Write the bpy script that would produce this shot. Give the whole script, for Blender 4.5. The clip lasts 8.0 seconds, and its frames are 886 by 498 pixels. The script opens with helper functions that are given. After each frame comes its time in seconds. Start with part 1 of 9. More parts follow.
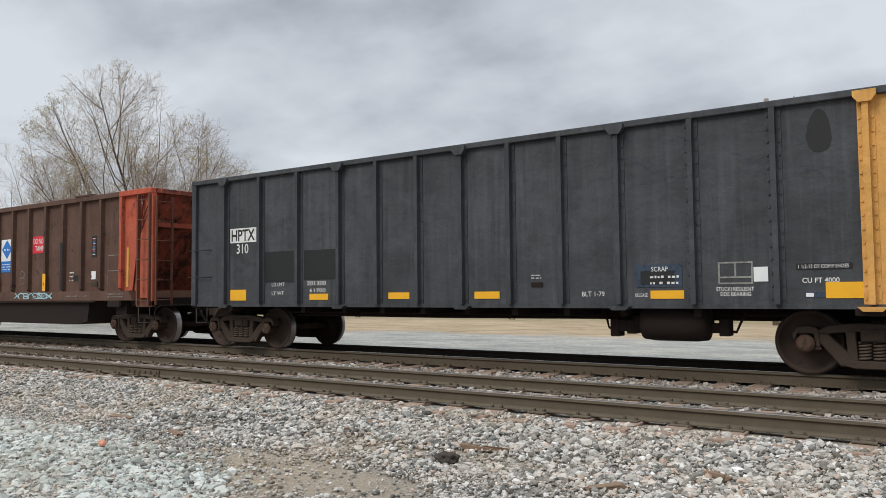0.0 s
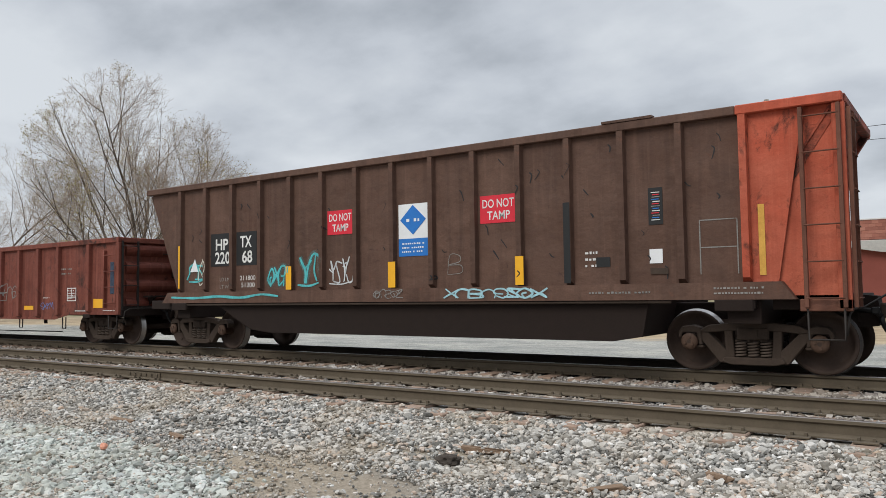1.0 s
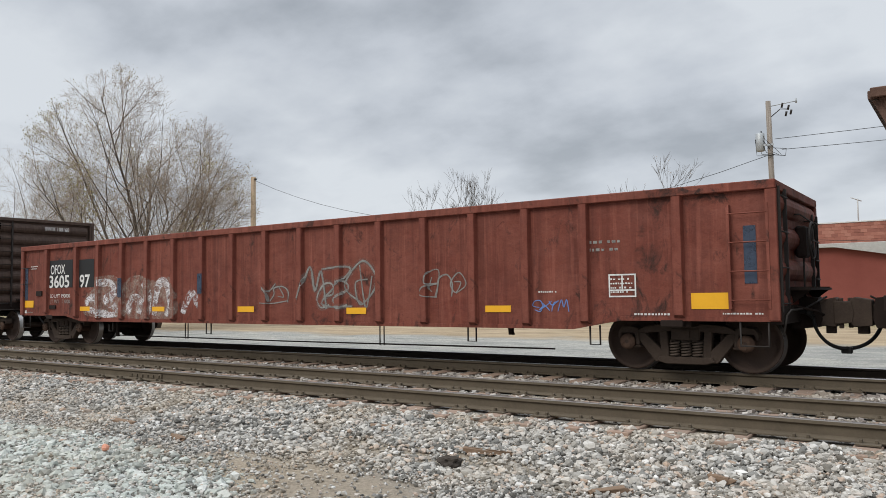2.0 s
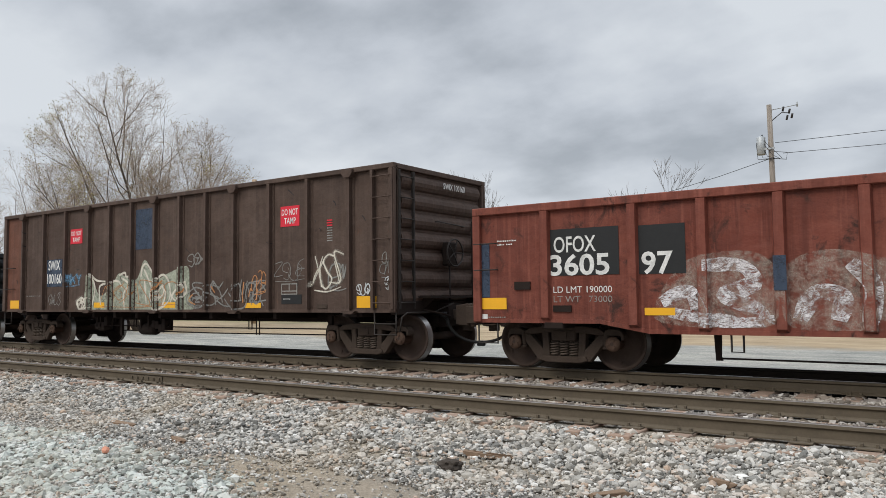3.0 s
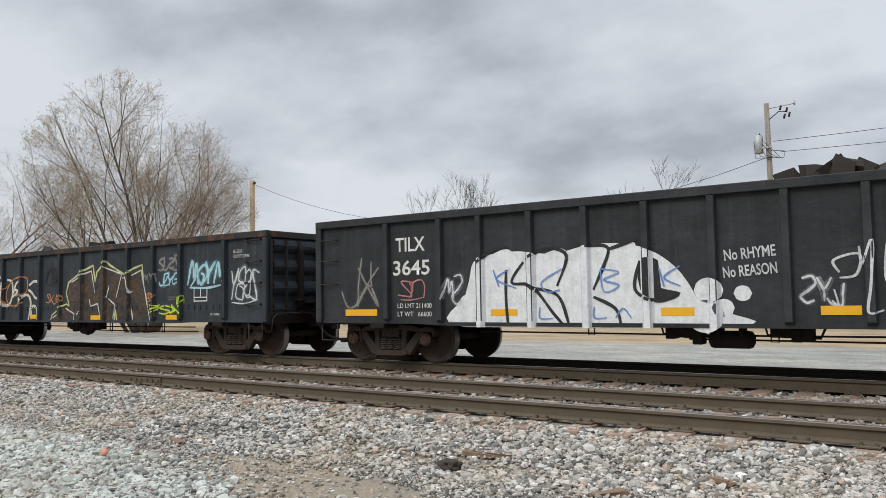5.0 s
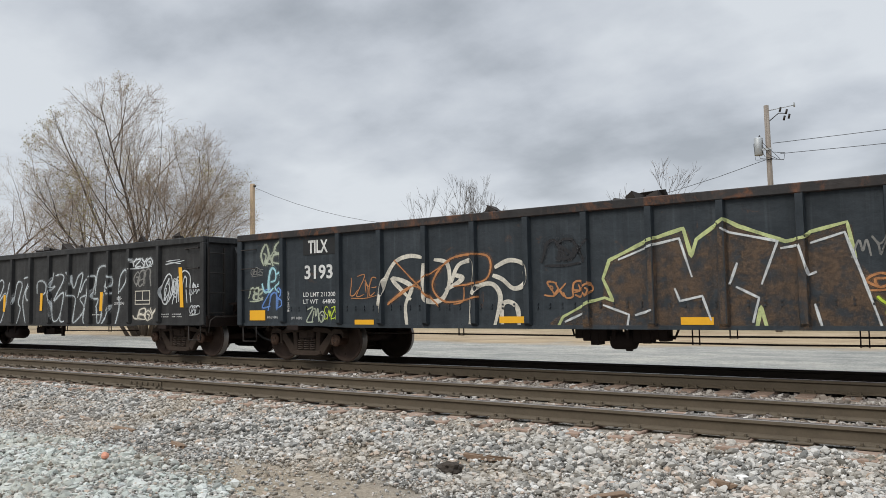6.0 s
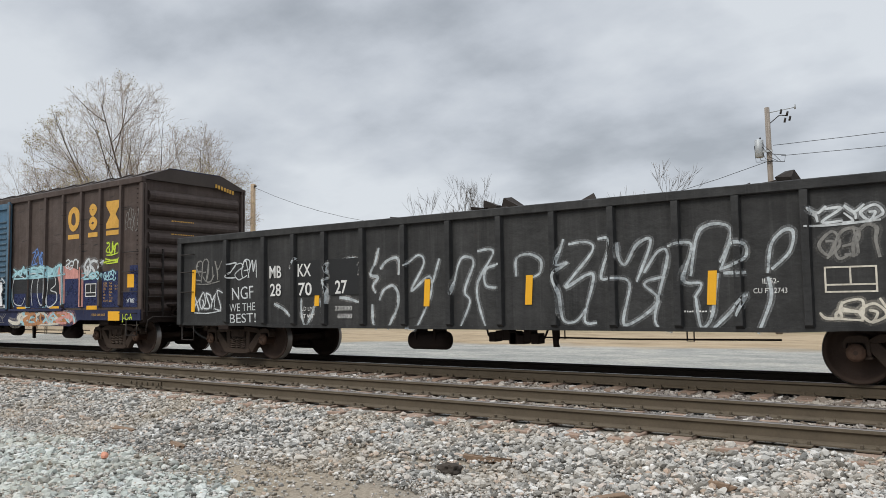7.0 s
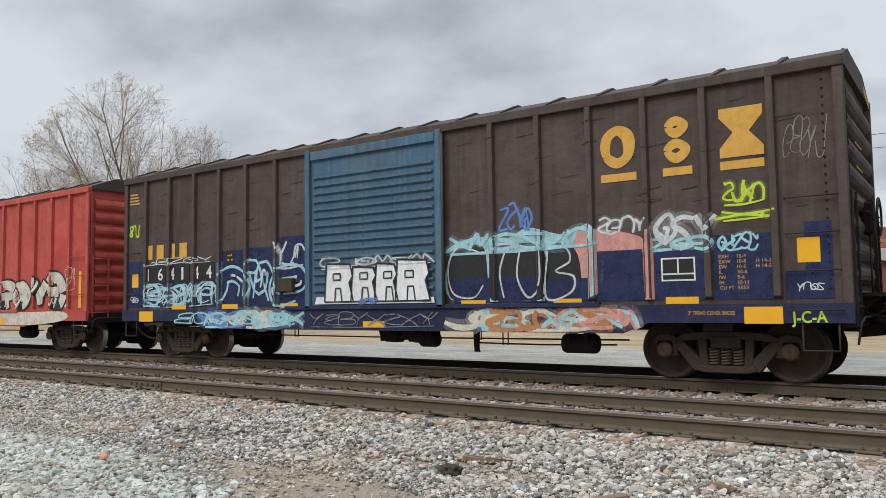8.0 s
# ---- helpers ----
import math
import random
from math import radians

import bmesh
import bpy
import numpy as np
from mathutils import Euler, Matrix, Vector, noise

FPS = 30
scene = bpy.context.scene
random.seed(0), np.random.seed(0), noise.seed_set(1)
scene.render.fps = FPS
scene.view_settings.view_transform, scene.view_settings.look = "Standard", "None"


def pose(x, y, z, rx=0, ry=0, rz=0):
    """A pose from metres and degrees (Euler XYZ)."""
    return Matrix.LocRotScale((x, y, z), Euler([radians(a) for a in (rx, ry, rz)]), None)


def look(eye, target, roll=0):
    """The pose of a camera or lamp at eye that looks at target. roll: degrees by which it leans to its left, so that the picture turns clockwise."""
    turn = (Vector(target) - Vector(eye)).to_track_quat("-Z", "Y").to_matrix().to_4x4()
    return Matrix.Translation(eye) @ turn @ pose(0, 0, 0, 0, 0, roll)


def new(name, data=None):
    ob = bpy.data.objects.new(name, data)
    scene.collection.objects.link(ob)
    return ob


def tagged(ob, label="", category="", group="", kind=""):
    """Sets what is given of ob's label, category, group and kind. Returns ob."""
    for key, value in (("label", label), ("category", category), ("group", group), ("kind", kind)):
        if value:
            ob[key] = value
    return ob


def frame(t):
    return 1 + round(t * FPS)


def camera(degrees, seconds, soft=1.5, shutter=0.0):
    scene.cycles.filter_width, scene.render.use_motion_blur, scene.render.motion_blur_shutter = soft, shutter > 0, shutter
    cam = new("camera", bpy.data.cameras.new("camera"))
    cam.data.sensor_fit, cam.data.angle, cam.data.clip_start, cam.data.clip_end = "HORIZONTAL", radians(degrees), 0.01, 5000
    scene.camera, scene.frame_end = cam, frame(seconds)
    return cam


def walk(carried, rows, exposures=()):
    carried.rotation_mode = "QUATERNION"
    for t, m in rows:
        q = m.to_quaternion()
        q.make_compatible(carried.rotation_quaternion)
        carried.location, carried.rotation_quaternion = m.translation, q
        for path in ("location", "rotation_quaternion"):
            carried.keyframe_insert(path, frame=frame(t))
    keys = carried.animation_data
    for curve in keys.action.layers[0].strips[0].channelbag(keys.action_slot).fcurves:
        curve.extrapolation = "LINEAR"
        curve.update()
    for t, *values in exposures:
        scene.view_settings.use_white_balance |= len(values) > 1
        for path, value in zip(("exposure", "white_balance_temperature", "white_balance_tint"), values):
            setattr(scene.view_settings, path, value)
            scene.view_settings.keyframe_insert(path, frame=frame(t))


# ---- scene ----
EYE = (0.0, 0.0, 1.162)
SPEED = 14.75          # the train's speed in metres a second
TRAIN_Y = 12.211       # centre line of the far track
NEAR_Y = 8.520         # centre line of the near track


def aim(turn, tilt):
    """A point ten metres off, turned to the left of the track's normal and tilted up."""
    a, b = radians(turn), radians(tilt)
    return (EYE[0] - 10 * math.sin(a) * math.cos(b), EYE[1] + 10 * math.cos(a) * math.cos(b), EYE[2] + 10 * math.sin(b))


cam = camera(60.03, 8.0, soft=0.55)
walk(cam, [
    (0.0, look(EYE, aim(34.693, 3.173), -0.586)),
    (0.5, look(EYE, aim(34.676, 3.324), -0.644)),
    (1.0, look(EYE, aim(34.742, 3.321), -0.779)),
    (1.5, look(EYE, aim(34.816, 3.347), -0.815)),
    (3.0, look(EYE, aim(34.914, 3.656), -0.633)),
    (3.5, look(EYE, aim(34.962, 3.700), -0.707)),
    (4.0, look(EYE, aim(34.861, 3.668), -0.734)),
    (4.5, look(EYE, aim(34.809, 3.599), -0.816)),
    (6.0, look(EYE, aim(34.807, 3.865), -1.061)),
    (6.5, look(EYE, aim(34.814, 3.886), -0.978)),
    (7.0, look(EYE, aim(34.825, 3.931), -0.849)),
    (7.5, look(EYE, aim(34.828, 4.012), -0.832)),
    (8.0, look(EYE, aim(34.835, 3.998), -0.838)),
])

# ---- world and light: overcast daylight ----
scene.view_settings.exposure = 0.20
SUN_ELEVATION, SUN_TURN = radians(48), radians(200)
world = bpy.data.worlds.new("overcast_sky")
scene.world = world
world.use_nodes = True
wn, wl = world.node_tree.nodes, world.node_tree.links
wn.clear()
sky = wn.new("ShaderNodeTexSky")
sky.sky_type, sky.sun_disc = "NISHITA", False
sky.sun_elevation, sky.sun_rotation = SUN_ELEVATION, SUN_TURN
sky.dust_density = 3.0
coords = wn.new("ShaderNodeTexCoord")
# clouds lie on a flat layer: the direction divided by its height
split = wn.new("ShaderNodeSeparateXYZ")
wl.new(coords.outputs["Generated"], split.inputs[0])


def wmath(op, a, b=None, c=None):
    n = wn.new("ShaderNodeMath")
    n.operation = op
    for i, v in enumerate((a, b, c)):
        if v is None:
            continue
        if isinstance(v, (int, float)):
            n.inputs[i].default_value = v
        else:
            wl.new(v, n.inputs[i])
    return n.outputs[0]


up = wmath("ADD", wmath("MAXIMUM", split.outputs[2], 0.0), 0.32)
flat = wn.new("ShaderNodeCombineXYZ")
wl.new(wmath("DIVIDE", split.outputs[0], up), flat.inputs[0])
wl.new(wmath("DIVIDE", split.outputs[1], up), flat.inputs[1])


def wnoise(scale, detail, rough, shift, stretch=(1, 1, 1)):
    m = wn.new("ShaderNodeMapping")
    m.inputs["Location"].default_value = shift
    m.inputs["Scale"].default_value = stretch
    wl.new(flat.outputs[0], m.inputs[0])
    n = wn.new("ShaderNodeTexNoise")
    n.inputs["Scale"].default_value, n.inputs["Detail"].default_value, n.inputs["Roughness"].default_value = scale, detail, rough
    wl.new(m.outputs[0], n.inputs["Vector"])
    return n.outputs["Fac"]


big = wnoise(1.15, 4, 0.5, (6.3, 3.9, 0), (1.0, 1.15, 1))
fine = wnoise(3.2, 6, 0.55, (0.4, 5.2, 0), (1.0, 1.15, 1))
mixed = wmath("ADD", wmath("MULTIPLY", big, 0.66), wmath("MULTIPLY", fine, 0.34))
ramp = wn.new("ShaderNodeValToRGB")
els = ramp.color_ramp.elements
els[0].position, els[0].color = 0.38, (0.315, 0.345, 0.385, 1)
els[1].position, els[1].color = 0.60, (0.625, 0.66, 0.70, 1)
mid = els.new(0.49)
mid.color = (0.49, 0.525, 0.575, 1)
wl.new(mixed, ramp.inputs[0])
# brighter, whiter haze low over the horizon
low = wmath("POWER", wmath("SUBTRACT", 1.0, wmath("MINIMUM", wmath("MAXIMUM", split.outputs[2], 0.0), 1.0)), 9.0)
haze = wn.new("ShaderNodeMix")
haze.data_type = "RGBA"
wl.new(wmath("MULTIPLY", low, 0.62), haze.inputs["Factor"])
wl.new(ramp.outputs[0], haze.inputs["A"])
haze.inputs["B"].default_value = (0.72, 0.76, 0.80, 1)
bg_cloud = wn.new("ShaderNodeBackground")
wl.new(haze.outputs["Result"], bg_cloud.inputs[0])
# an overcast sky is two to three times as bright overhead as low down
lift = wn.new("ShaderNodeMapRange")
lift.interpolation_type = "SMOOTHSTEP"
lift.inputs["From Min"].default_value, lift.inputs["From Max"].default_value = 0.38, 1.0
lift.inputs["To Min"].default_value, lift.inputs["To Max"].default_value = 1.0, 3.3
wl.new(split.outputs[2], lift.inputs["Value"])
wl.new(lift.outputs["Result"], bg_cloud.inputs[1])
bg_sky = wn.new("ShaderNodeBackground")
wl.new(sky.outputs[0], bg_sky.inputs[0])
bg_sky.inputs[1].default_value = 0.08
veil = wn.new("ShaderNodeMixShader")
veil.inputs[0].default_value = 0.92
wl.new(bg_sky.outputs[0], veil.inputs[1])
wl.new(bg_cloud.outputs[0], veil.inputs[2])
wo = wn.new("ShaderNodeOutputWorld")
wl.new(veil.outputs[0], wo.inputs[0])

sun = new("sun", bpy.data.lights.new("sun", "SUN"))
sun.data.energy, sun.data.angle, sun.data.color = 1.5, radians(30), (1.0, 0.94, 0.85)
sun.matrix_world = look((-10, -22, 30), (0, 8, 0))

# ---- materials ----


class Mat:
    """A small builder for procedural node materials."""

    def __init__(self, name, rough=0.7, metal=0.0):
        self.m = bpy.data.materials.new(name)
        self.m.use_nodes = True
        self.n, self.l = self.m.node_tree.nodes, self.m.node_tree.links
        self.b = self.n["Principled BSDF"]
        self.b.inputs["Roughness"].default_value = rough
        self.b.inputs["Metallic"].default_value = metal
        self.b.inputs["Specular IOR Level"].default_value = 0.3
        self.co = self.n.new("ShaderNodeTexCoord")

    def noise(self, scale, detail=4, rough=0.55, stretch=(1, 1, 1), shift=(0, 0, 0), dist=0.0):
        mp = self.n.new("ShaderNodeMapping")
        mp.inputs["Scale"].default_value, mp.inputs["Location"].default_value = stretch, shift
        self.l.new(self.co.outputs["Object"], mp.inputs[0])
        t = self.n.new("ShaderNodeTexNoise")
        for k, v in (("Scale", scale), ("Detail", detail), ("Roughness", rough), ("Distortion", dist)):
            t.inputs[k].default_value = v
        self.l.new(mp.outputs[0], t.inputs["Vector"])
        return t.outputs["Fac"]

    def band(self, fac, lo, hi):
        r = self.n.new("ShaderNodeMapRange")
        r.inputs["From Min"].default_value, r.inputs["From Max"].default_value = lo, hi
        self.l.new(fac, r.inputs["Value"])
        return r.outputs["Result"]

    def times(self, a, b):
        m = self.n.new("ShaderNodeMath")
        m.operation = "MULTIPLY"
        for i, v in enumerate((a, b)):
            if isinstance(v, (int, float)):
                m.inputs[i].default_value = v
            else:
                self.l.new(v, m.inputs[i])
        return m.outputs[0]

    def mix(self, fac, a, b):
        m = self.n.new("ShaderNodeMix")
        m.data_type = "RGBA"
        for key, v in (("Factor", fac), ("A", a), ("B", b)):
            if isinstance(v, (int, float)):
                m.inputs[key].default_value = v
            elif isinstance(v, tuple):
                m.inputs[key].default_value = (*v[:3], 1)
            else:
                self.l.new(v, m.inputs[key])
        return m.outputs["Result"]

    def ramp(self, fac, *stops):
        r = self.n.new("ShaderNodeValToRGB")
        e = r.color_ramp.elements
        for i, (p, c) in enumerate(stops):
            el = e[i] if i < 2 else e.new(p)
            el.position, el.color = p, (*c, 1)
        self.l.new(fac, r.inputs[0])
        return r.outputs[0]

    def random(self, island=False):
        if island:
            return self.n.new("ShaderNodeNewGeometry").outputs["Random Per Island"]
        return self.n.new("ShaderNodeObjectInfo").outputs["Random"]

    def bump(self, height, strength=0.3, distance=0.01):
        b = self.n.new("ShaderNodeBump")
        b.inputs["Strength"].default_value, b.inputs["Distance"].default_value = strength, distance
        self.l.new(height, b.inputs["Height"])
        self.l.new(b.outputs[0], self.b.inputs["Normal"])

    def done(self, colour, rough=None):
        self.l.new(colour, self.b.inputs["Base Color"])
        if rough is not None:
            self.l.new(rough, self.b.inputs["Roughness"])
        return self.m


def steel_paint(name, base, dust, rust=(0.16, 0.065, 0.03), rusty=0.25, streak=0.35, rough=0.62, seed=0.0):
    """Weathered car paint: faded patches, rain streaks, rust, scuffs and grime; panels differ a little."""
    m = Mat(name, rough)
    s = (seed * 3.7, seed * 1.3, seed * 2.1)
    dark = tuple(v * 0.5 for v in base)
    pale = tuple(min(1, v * 1.55 + 0.012) for v in dust)
    c = m.mix(m.band(m.noise(0.6, 6, 0.65, shift=s), 0.36, 0.62), base, dust)
    c = m.mix(m.times(m.random(), 0.45), c, tuple(v * 0.72 for v in base))
    blotch = m.band(m.noise(1.7, 7, 0.7, shift=(s[1], s[2], s[0]), dist=0.8), 0.48, 0.66)
    c = m.mix(m.times(blotch, 0.42), c, dark)
    run = m.band(m.noise(1.0, 5, 0.62, (6.5, 6.5, 0.3), s), 0.47, 0.70)
    c = m.mix(m.times(run, streak + 0.15), c, dark)
    wash = m.band(m.noise(1.0, 5, 0.65, (9.0, 9.0, 0.45), (s[1], s[2], 4)), 0.53, 0.74)
    c = m.mix(m.times(wash, streak), c, pale)
    cloud = m.band(m.noise(0.9, 6, 0.7, (1, 1, 1.4), (s[2], 3.0, s[1])), 0.52, 0.72)
    c = m.mix(m.times(cloud, 0.32), c, pale)
    spots = m.band(m.noise(2.6, 8, 0.72, (1, 1, 0.7), (s[2], s[0], 1), 0.6), 0.68 - 0.14 * rusty, 0.76 - 0.10 * rusty)
    c = m.mix(m.times(spots, min(1.0, 0.4 + rusty)), c, rust)
    scuff = m.band(m.noise(3.0, 6, 0.7, (0.5, 1, 3.2), (1, s[0], s[1]), 1.2), 0.66, 0.72)
    c = m.mix(m.times(scuff, 0.6), c, tuple(v * 0.3 for v in base))
    nick = m.band(m.noise(9.0, 5, 0.7, (1, 1, 1), (s[0], 2, s[2]), 0.5), 0.70, 0.74)
    c = m.mix(m.times(nick, 0.5), c, rust)
    c = m.mix(m.times(m.band(m.noise(45.0, 4, 0.7), 0.35, 0.75), 0.35), c, dark)
    fleck = m.band(m.noise(6.0, 8, 0.78, (1, 1, 0.8), (s[2], 5, s[0]), 0.8), 0.60, 0.67)
    c = m.mix(m.times(fleck, 0.35 + 0.3 * rusty), c, tuple(v * 0.35 for v in base))
    m.bump(m.noise(1.6, 5, 0.55, (1, 1, 1.3), s), 0.8, 0.05)
    return m.done(c, m.band(m.noise(2.2, 5, 0.6, shift=s), -1.0, 1.1))


def plain(name, colour, rough=0.7, metal=0.0, vary=0.3, scale=6.0, grain=40.0):
    m = Mat(name, rough, metal)
    c = m.mix(m.times(m.band(m.noise(scale, 5, 0.6), 0.35, 0.7), vary), colour, tuple(v * 0.5 for v in colour))
    c = m.mix(m.times(m.band(m.noise(grain, 3, 0.6), 0.4, 0.8), vary * 0.6), c, tuple(min(1, v * 1.35 + 0.01) for v in colour))
    m.bump(m.noise(grain, 4, 0.6), 0.25, 0.004)
    return m.done(c)


HALO = {}


def spray(name, colour, gaps=0.5, solid=1.0, halo=True):
    """Sprayed or stencilled paint, worn through in places so that the car shows."""
    m = Mat(name, 0.65)
    worn = m.band(m.noise(4.0, 8, 0.75), 0.44, 0.66)
    streak = m.band(m.noise(1.0, 5, 0.65, (14, 14, 0.9)), 0.46, 0.72)
    c = m.mix(m.times(streak, gaps * 0.7), colour, tuple(v * 0.5 for v in colour))
    sub = m.n.new("ShaderNodeMath")
    sub.operation, sub.use_clamp = "SUBTRACT", True
    sub.inputs[0].default_value = solid
    fade = m.n.new("ShaderNodeMath")
    fade.operation = "ADD"
    m.l.new(m.times(worn, gaps * 0.75), fade.inputs[0])
    m.l.new(m.times(m.band(m.noise(30, 4, 0.7), 0.4, 0.7), gaps * 0.4), fade.inputs[1])
    m.l.new(fade.outputs[0], sub.inputs[1])
    m.l.new(sub.outputs[0], m.b.inputs["Alpha"])
    mat = m.done(c)
    if halo:
        HALO[mat] = spray(name + "_mist", colour, 0.25, 0.22, False)
    return mat


M_BLACK = steel_paint("black_car_paint", (0.043, 0.047, 0.052), (0.070, 0.075, 0.083), (0.07, 0.05, 0.04), 0.0, 0.35, rough=0.46, seed=1)
M_BROWN = steel_paint("brown_car_paint", (0.072, 0.045, 0.034), (0.100, 0.066, 0.051), (0.15, 0.06, 0.03), 0.25, 0.35, seed=2)
M_TUB = steel_paint("weathered_brown_tub_paint", (0.094, 0.049, 0.034), (0.122, 0.067, 0.047), (0.15, 0.055, 0.028), 0.4, 0.3, rough=0.5, seed=3)
M_RED = steel_paint("oxide_red_car_paint", (0.165, 0.040, 0.025), (0.21, 0.066, 0.044), (0.032, 0.015, 0.011), 0.9, 0.55, seed=4)
M_BLUEBLACK = steel_paint("blue_black_car_paint", (0.024, 0.032, 0.039), (0.041, 0.050, 0.058), (0.12, 0.058, 0.03), 0.42, 0.4, rough=0.5, seed=5)
M_GREYBLACK = steel_paint("grey_black_car_paint", (0.025, 0.0255, 0.026), (0.046, 0.046, 0.045), (0.09, 0.05, 0.035), 0.1, 0.4, seed=6)
M_NIGHT = steel_paint("night_black_car_paint", (0.022, 0.024, 0.026), (0.038, 0.041, 0.044), (0.09, 0.05, 0.03), 0.08, 0.3, seed=7)
M_BOXBROWN = steel_paint("grimy_brown_boxcar_paint", (0.068, 0.048, 0.041), (0.092, 0.070, 0.060), (0.11, 0.05, 0.03), 0.15, 0.3, seed=8)
M_NAVY = steel_paint("navy_boxcar_paint", (0.014, 0.020, 0.062), (0.026, 0.032, 0.078), rusty=0.1, streak=0.3, seed=9)
M_DOORBLUE = steel_paint("blue_door_paint", (0.060, 0.150, 0.245), (0.095, 0.135, 0.165), (0.07, 0.06, 0.05), 0.3, 0.55, seed=10)
M_BOXRED = steel_paint("faded_red_boxcar_paint", (0.46, 0.068, 0.052), (0.52, 0.105, 0.082), rusty=0.05, streak=0.2, seed=11)
M_ORANGE = steel_paint("orange_red_end_paint", (0.47, 0.088, 0.044), (0.44, 0.125, 0.072), (0.035, 0.018, 0.012), 0.9, 0.3, seed=12)
M_ORANGERUST = steel_paint("peeling_orange_end_paint", (0.43, 0.085, 0.044), (0.38, 0.10, 0.058), (0.030, 0.016, 0.012), 1.8, 0.45, seed=15)
M_YELLOWEND = steel_paint("yellow_end_paint", (0.72, 0.38, 0.10), (0.62, 0.33, 0.10), (0.10, 0.05, 0.02), 0.1, 0.25, seed=13)
M_RUSTEND = steel_paint("rust_red_panel_paint", (0.13, 0.052, 0.032), (0.17, 0.07, 0.045), rusty=0.3, seed=14)
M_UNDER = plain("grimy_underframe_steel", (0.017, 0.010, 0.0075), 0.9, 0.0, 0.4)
M_TRUCK = plain("dusty_cast_steel", (0.058, 0.041, 0.031), 0.9, 0.0, 0.6)
M_WHEEL = plain("rusty_wheel_steel", (0.058, 0.038, 0.029), 0.8, 0.0, 0.5, 4.0)
M_TREAD = plain("polished_wheel_rim", (0.34, 0.33, 0.32), 0.35, 0.9, 0.2)
M_CAP = plain("rusty_bearing_cap", (0.095, 0.056, 0.038), 0.75, 0.0, 0.5)
M_SPRING = plain("spring_steel", (0.11, 0.082, 0.064), 0.7, 0.1, 0.5)
M_IRON = plain("dark_grab_iron", (0.035, 0.030, 0.027), 0.7, 0.2, 0.3)
M_HOSE = plain("black_rubber_hose", (0.014, 0.014, 0.014), 0.6, 0.0, 0.2)
M_WHITE = spray("white_stencil_paint", (0.72, 0.72, 0.70), 0.35)
M_FADED = spray("faded_white_stencil", (0.30, 0.29, 0.27), 0.7)
M_REFLECT = plain("yellow_reflective_tape", (0.78, 0.40, 0.02), 0.45, 0.0, 0.12)
M_SIGNRED = plain("red_sign_paint", (0.62, 0.025, 0.045), 0.5, 0.0, 0.2)
M_SIGNBLUE = plain("blue_sign_paint", (0.02, 0.16, 0.50), 0.5, 0.0, 0.15)
M_SIGNWHITE = plain("white_sign_paint", (0.72, 0.74, 0.75), 0.5, 0.0, 0.15)
M_GOLD = spray("golden_yellow_lettering", (0.62, 0.35, 0.07), 0.25)
M_PATCH = plain("black_paint_patch", (0.016, 0.017, 0.018), 0.6, 0.0, 0.3)
M_SLATE = spray("slate_blue_patch", (0.040, 0.058, 0.092), 0.55, 1.1, False)
G_WHITE = spray("white_spray", (0.62, 0.65, 0.66), 0.55)
G_SILVER = spray("silver_spray_fill", (0.74, 0.76, 0.77), 0.3)
G_TEAL = spray("teal_spray", (0.10, 0.48, 0.50), 0.45)
G_PALE = spray("pale_green_spray", (0.42, 0.46, 0.36), 0.6)
G_CREAM = spray("cream_spray", (0.66, 0.62, 0.53), 0.5)
G_PINK = spray("salmon_pink_spray", (0.62, 0.30, 0.26), 0.4)
G_ORANGE = spray("rust_orange_spray", (0.48, 0.22, 0.09), 0.55)
G_LIME = spray("lime_spray", (0.52, 0.66, 0.06), 0.35)
G_BLUE = spray("blue_spray", (0.13, 0.24, 0.52), 0.45)
G_BLACK = spray("black_spray", (0.020, 0.020, 0.022), 0.2)
G_ROSE = spray("dusty_rose_spray", (0.50, 0.22, 0.22), 0.5)
G_GREY = spray("grey_chalk", (0.24, 0.235, 0.22), 0.6)
G_NAVY = spray("worn_navy_paint", (0.016, 0.024, 0.080), 0.75, 1.15, False)
M_RUSTCHORD = steel_paint("rusty_blue_black_chord", (0.026, 0.026, 0.027), (0.045, 0.036, 0.032), (0.14, 0.06, 0.03), 1.3, 0.4, seed=21)
G_GHOST = spray("faded_white_smear", (0.64, 0.63, 0.61), 0.75, 0.40)
G_PALEGHOST = spray("thin_pale_green_smear", (0.44, 0.48, 0.38), 0.6, 0.85)
G_BLUEGHOST = spray("thin_blue_smear", (0.16, 0.34, 0.52), 0.5, 0.5)
G_PALELIME = spray("pale_lime_spray", (0.50, 0.56, 0.26), 0.5)
G_SOFT = spray("fading_white_spray", (0.55, 0.60, 0.62), 0.75, 0.95)
G_HAZE = spray("thin_white_haze", (0.62, 0.60, 0.57), 0.7, 0.42, False)
G_BUFFED = spray("buffed_white_haze", (0.46, 0.37, 0.31), 0.75, 0.52, False)


def streaky():
    """White paint worn to patches and fine slanting streaks."""
    m = Mat("streaky_white_remains", 0.65)
    patch = m.band(m.noise(3.4, 8, 0.75, (1, 1, 1.3), (2, 0, 5), 1.5), 0.41, 0.56)
    fine = m.band(m.noise(1.0, 5, 0.6, (9, 9, 30), (0, 1, 2), 2.5), 0.34, 0.54)
    m.l.new(m.times(m.times(patch, 1.0), fine), m.b.inputs["Alpha"])
    return m.done(m.mix(m.noise(2.0, 4, 0.6), (0.60, 0.56, 0.55), (0.76, 0.76, 0.80)))


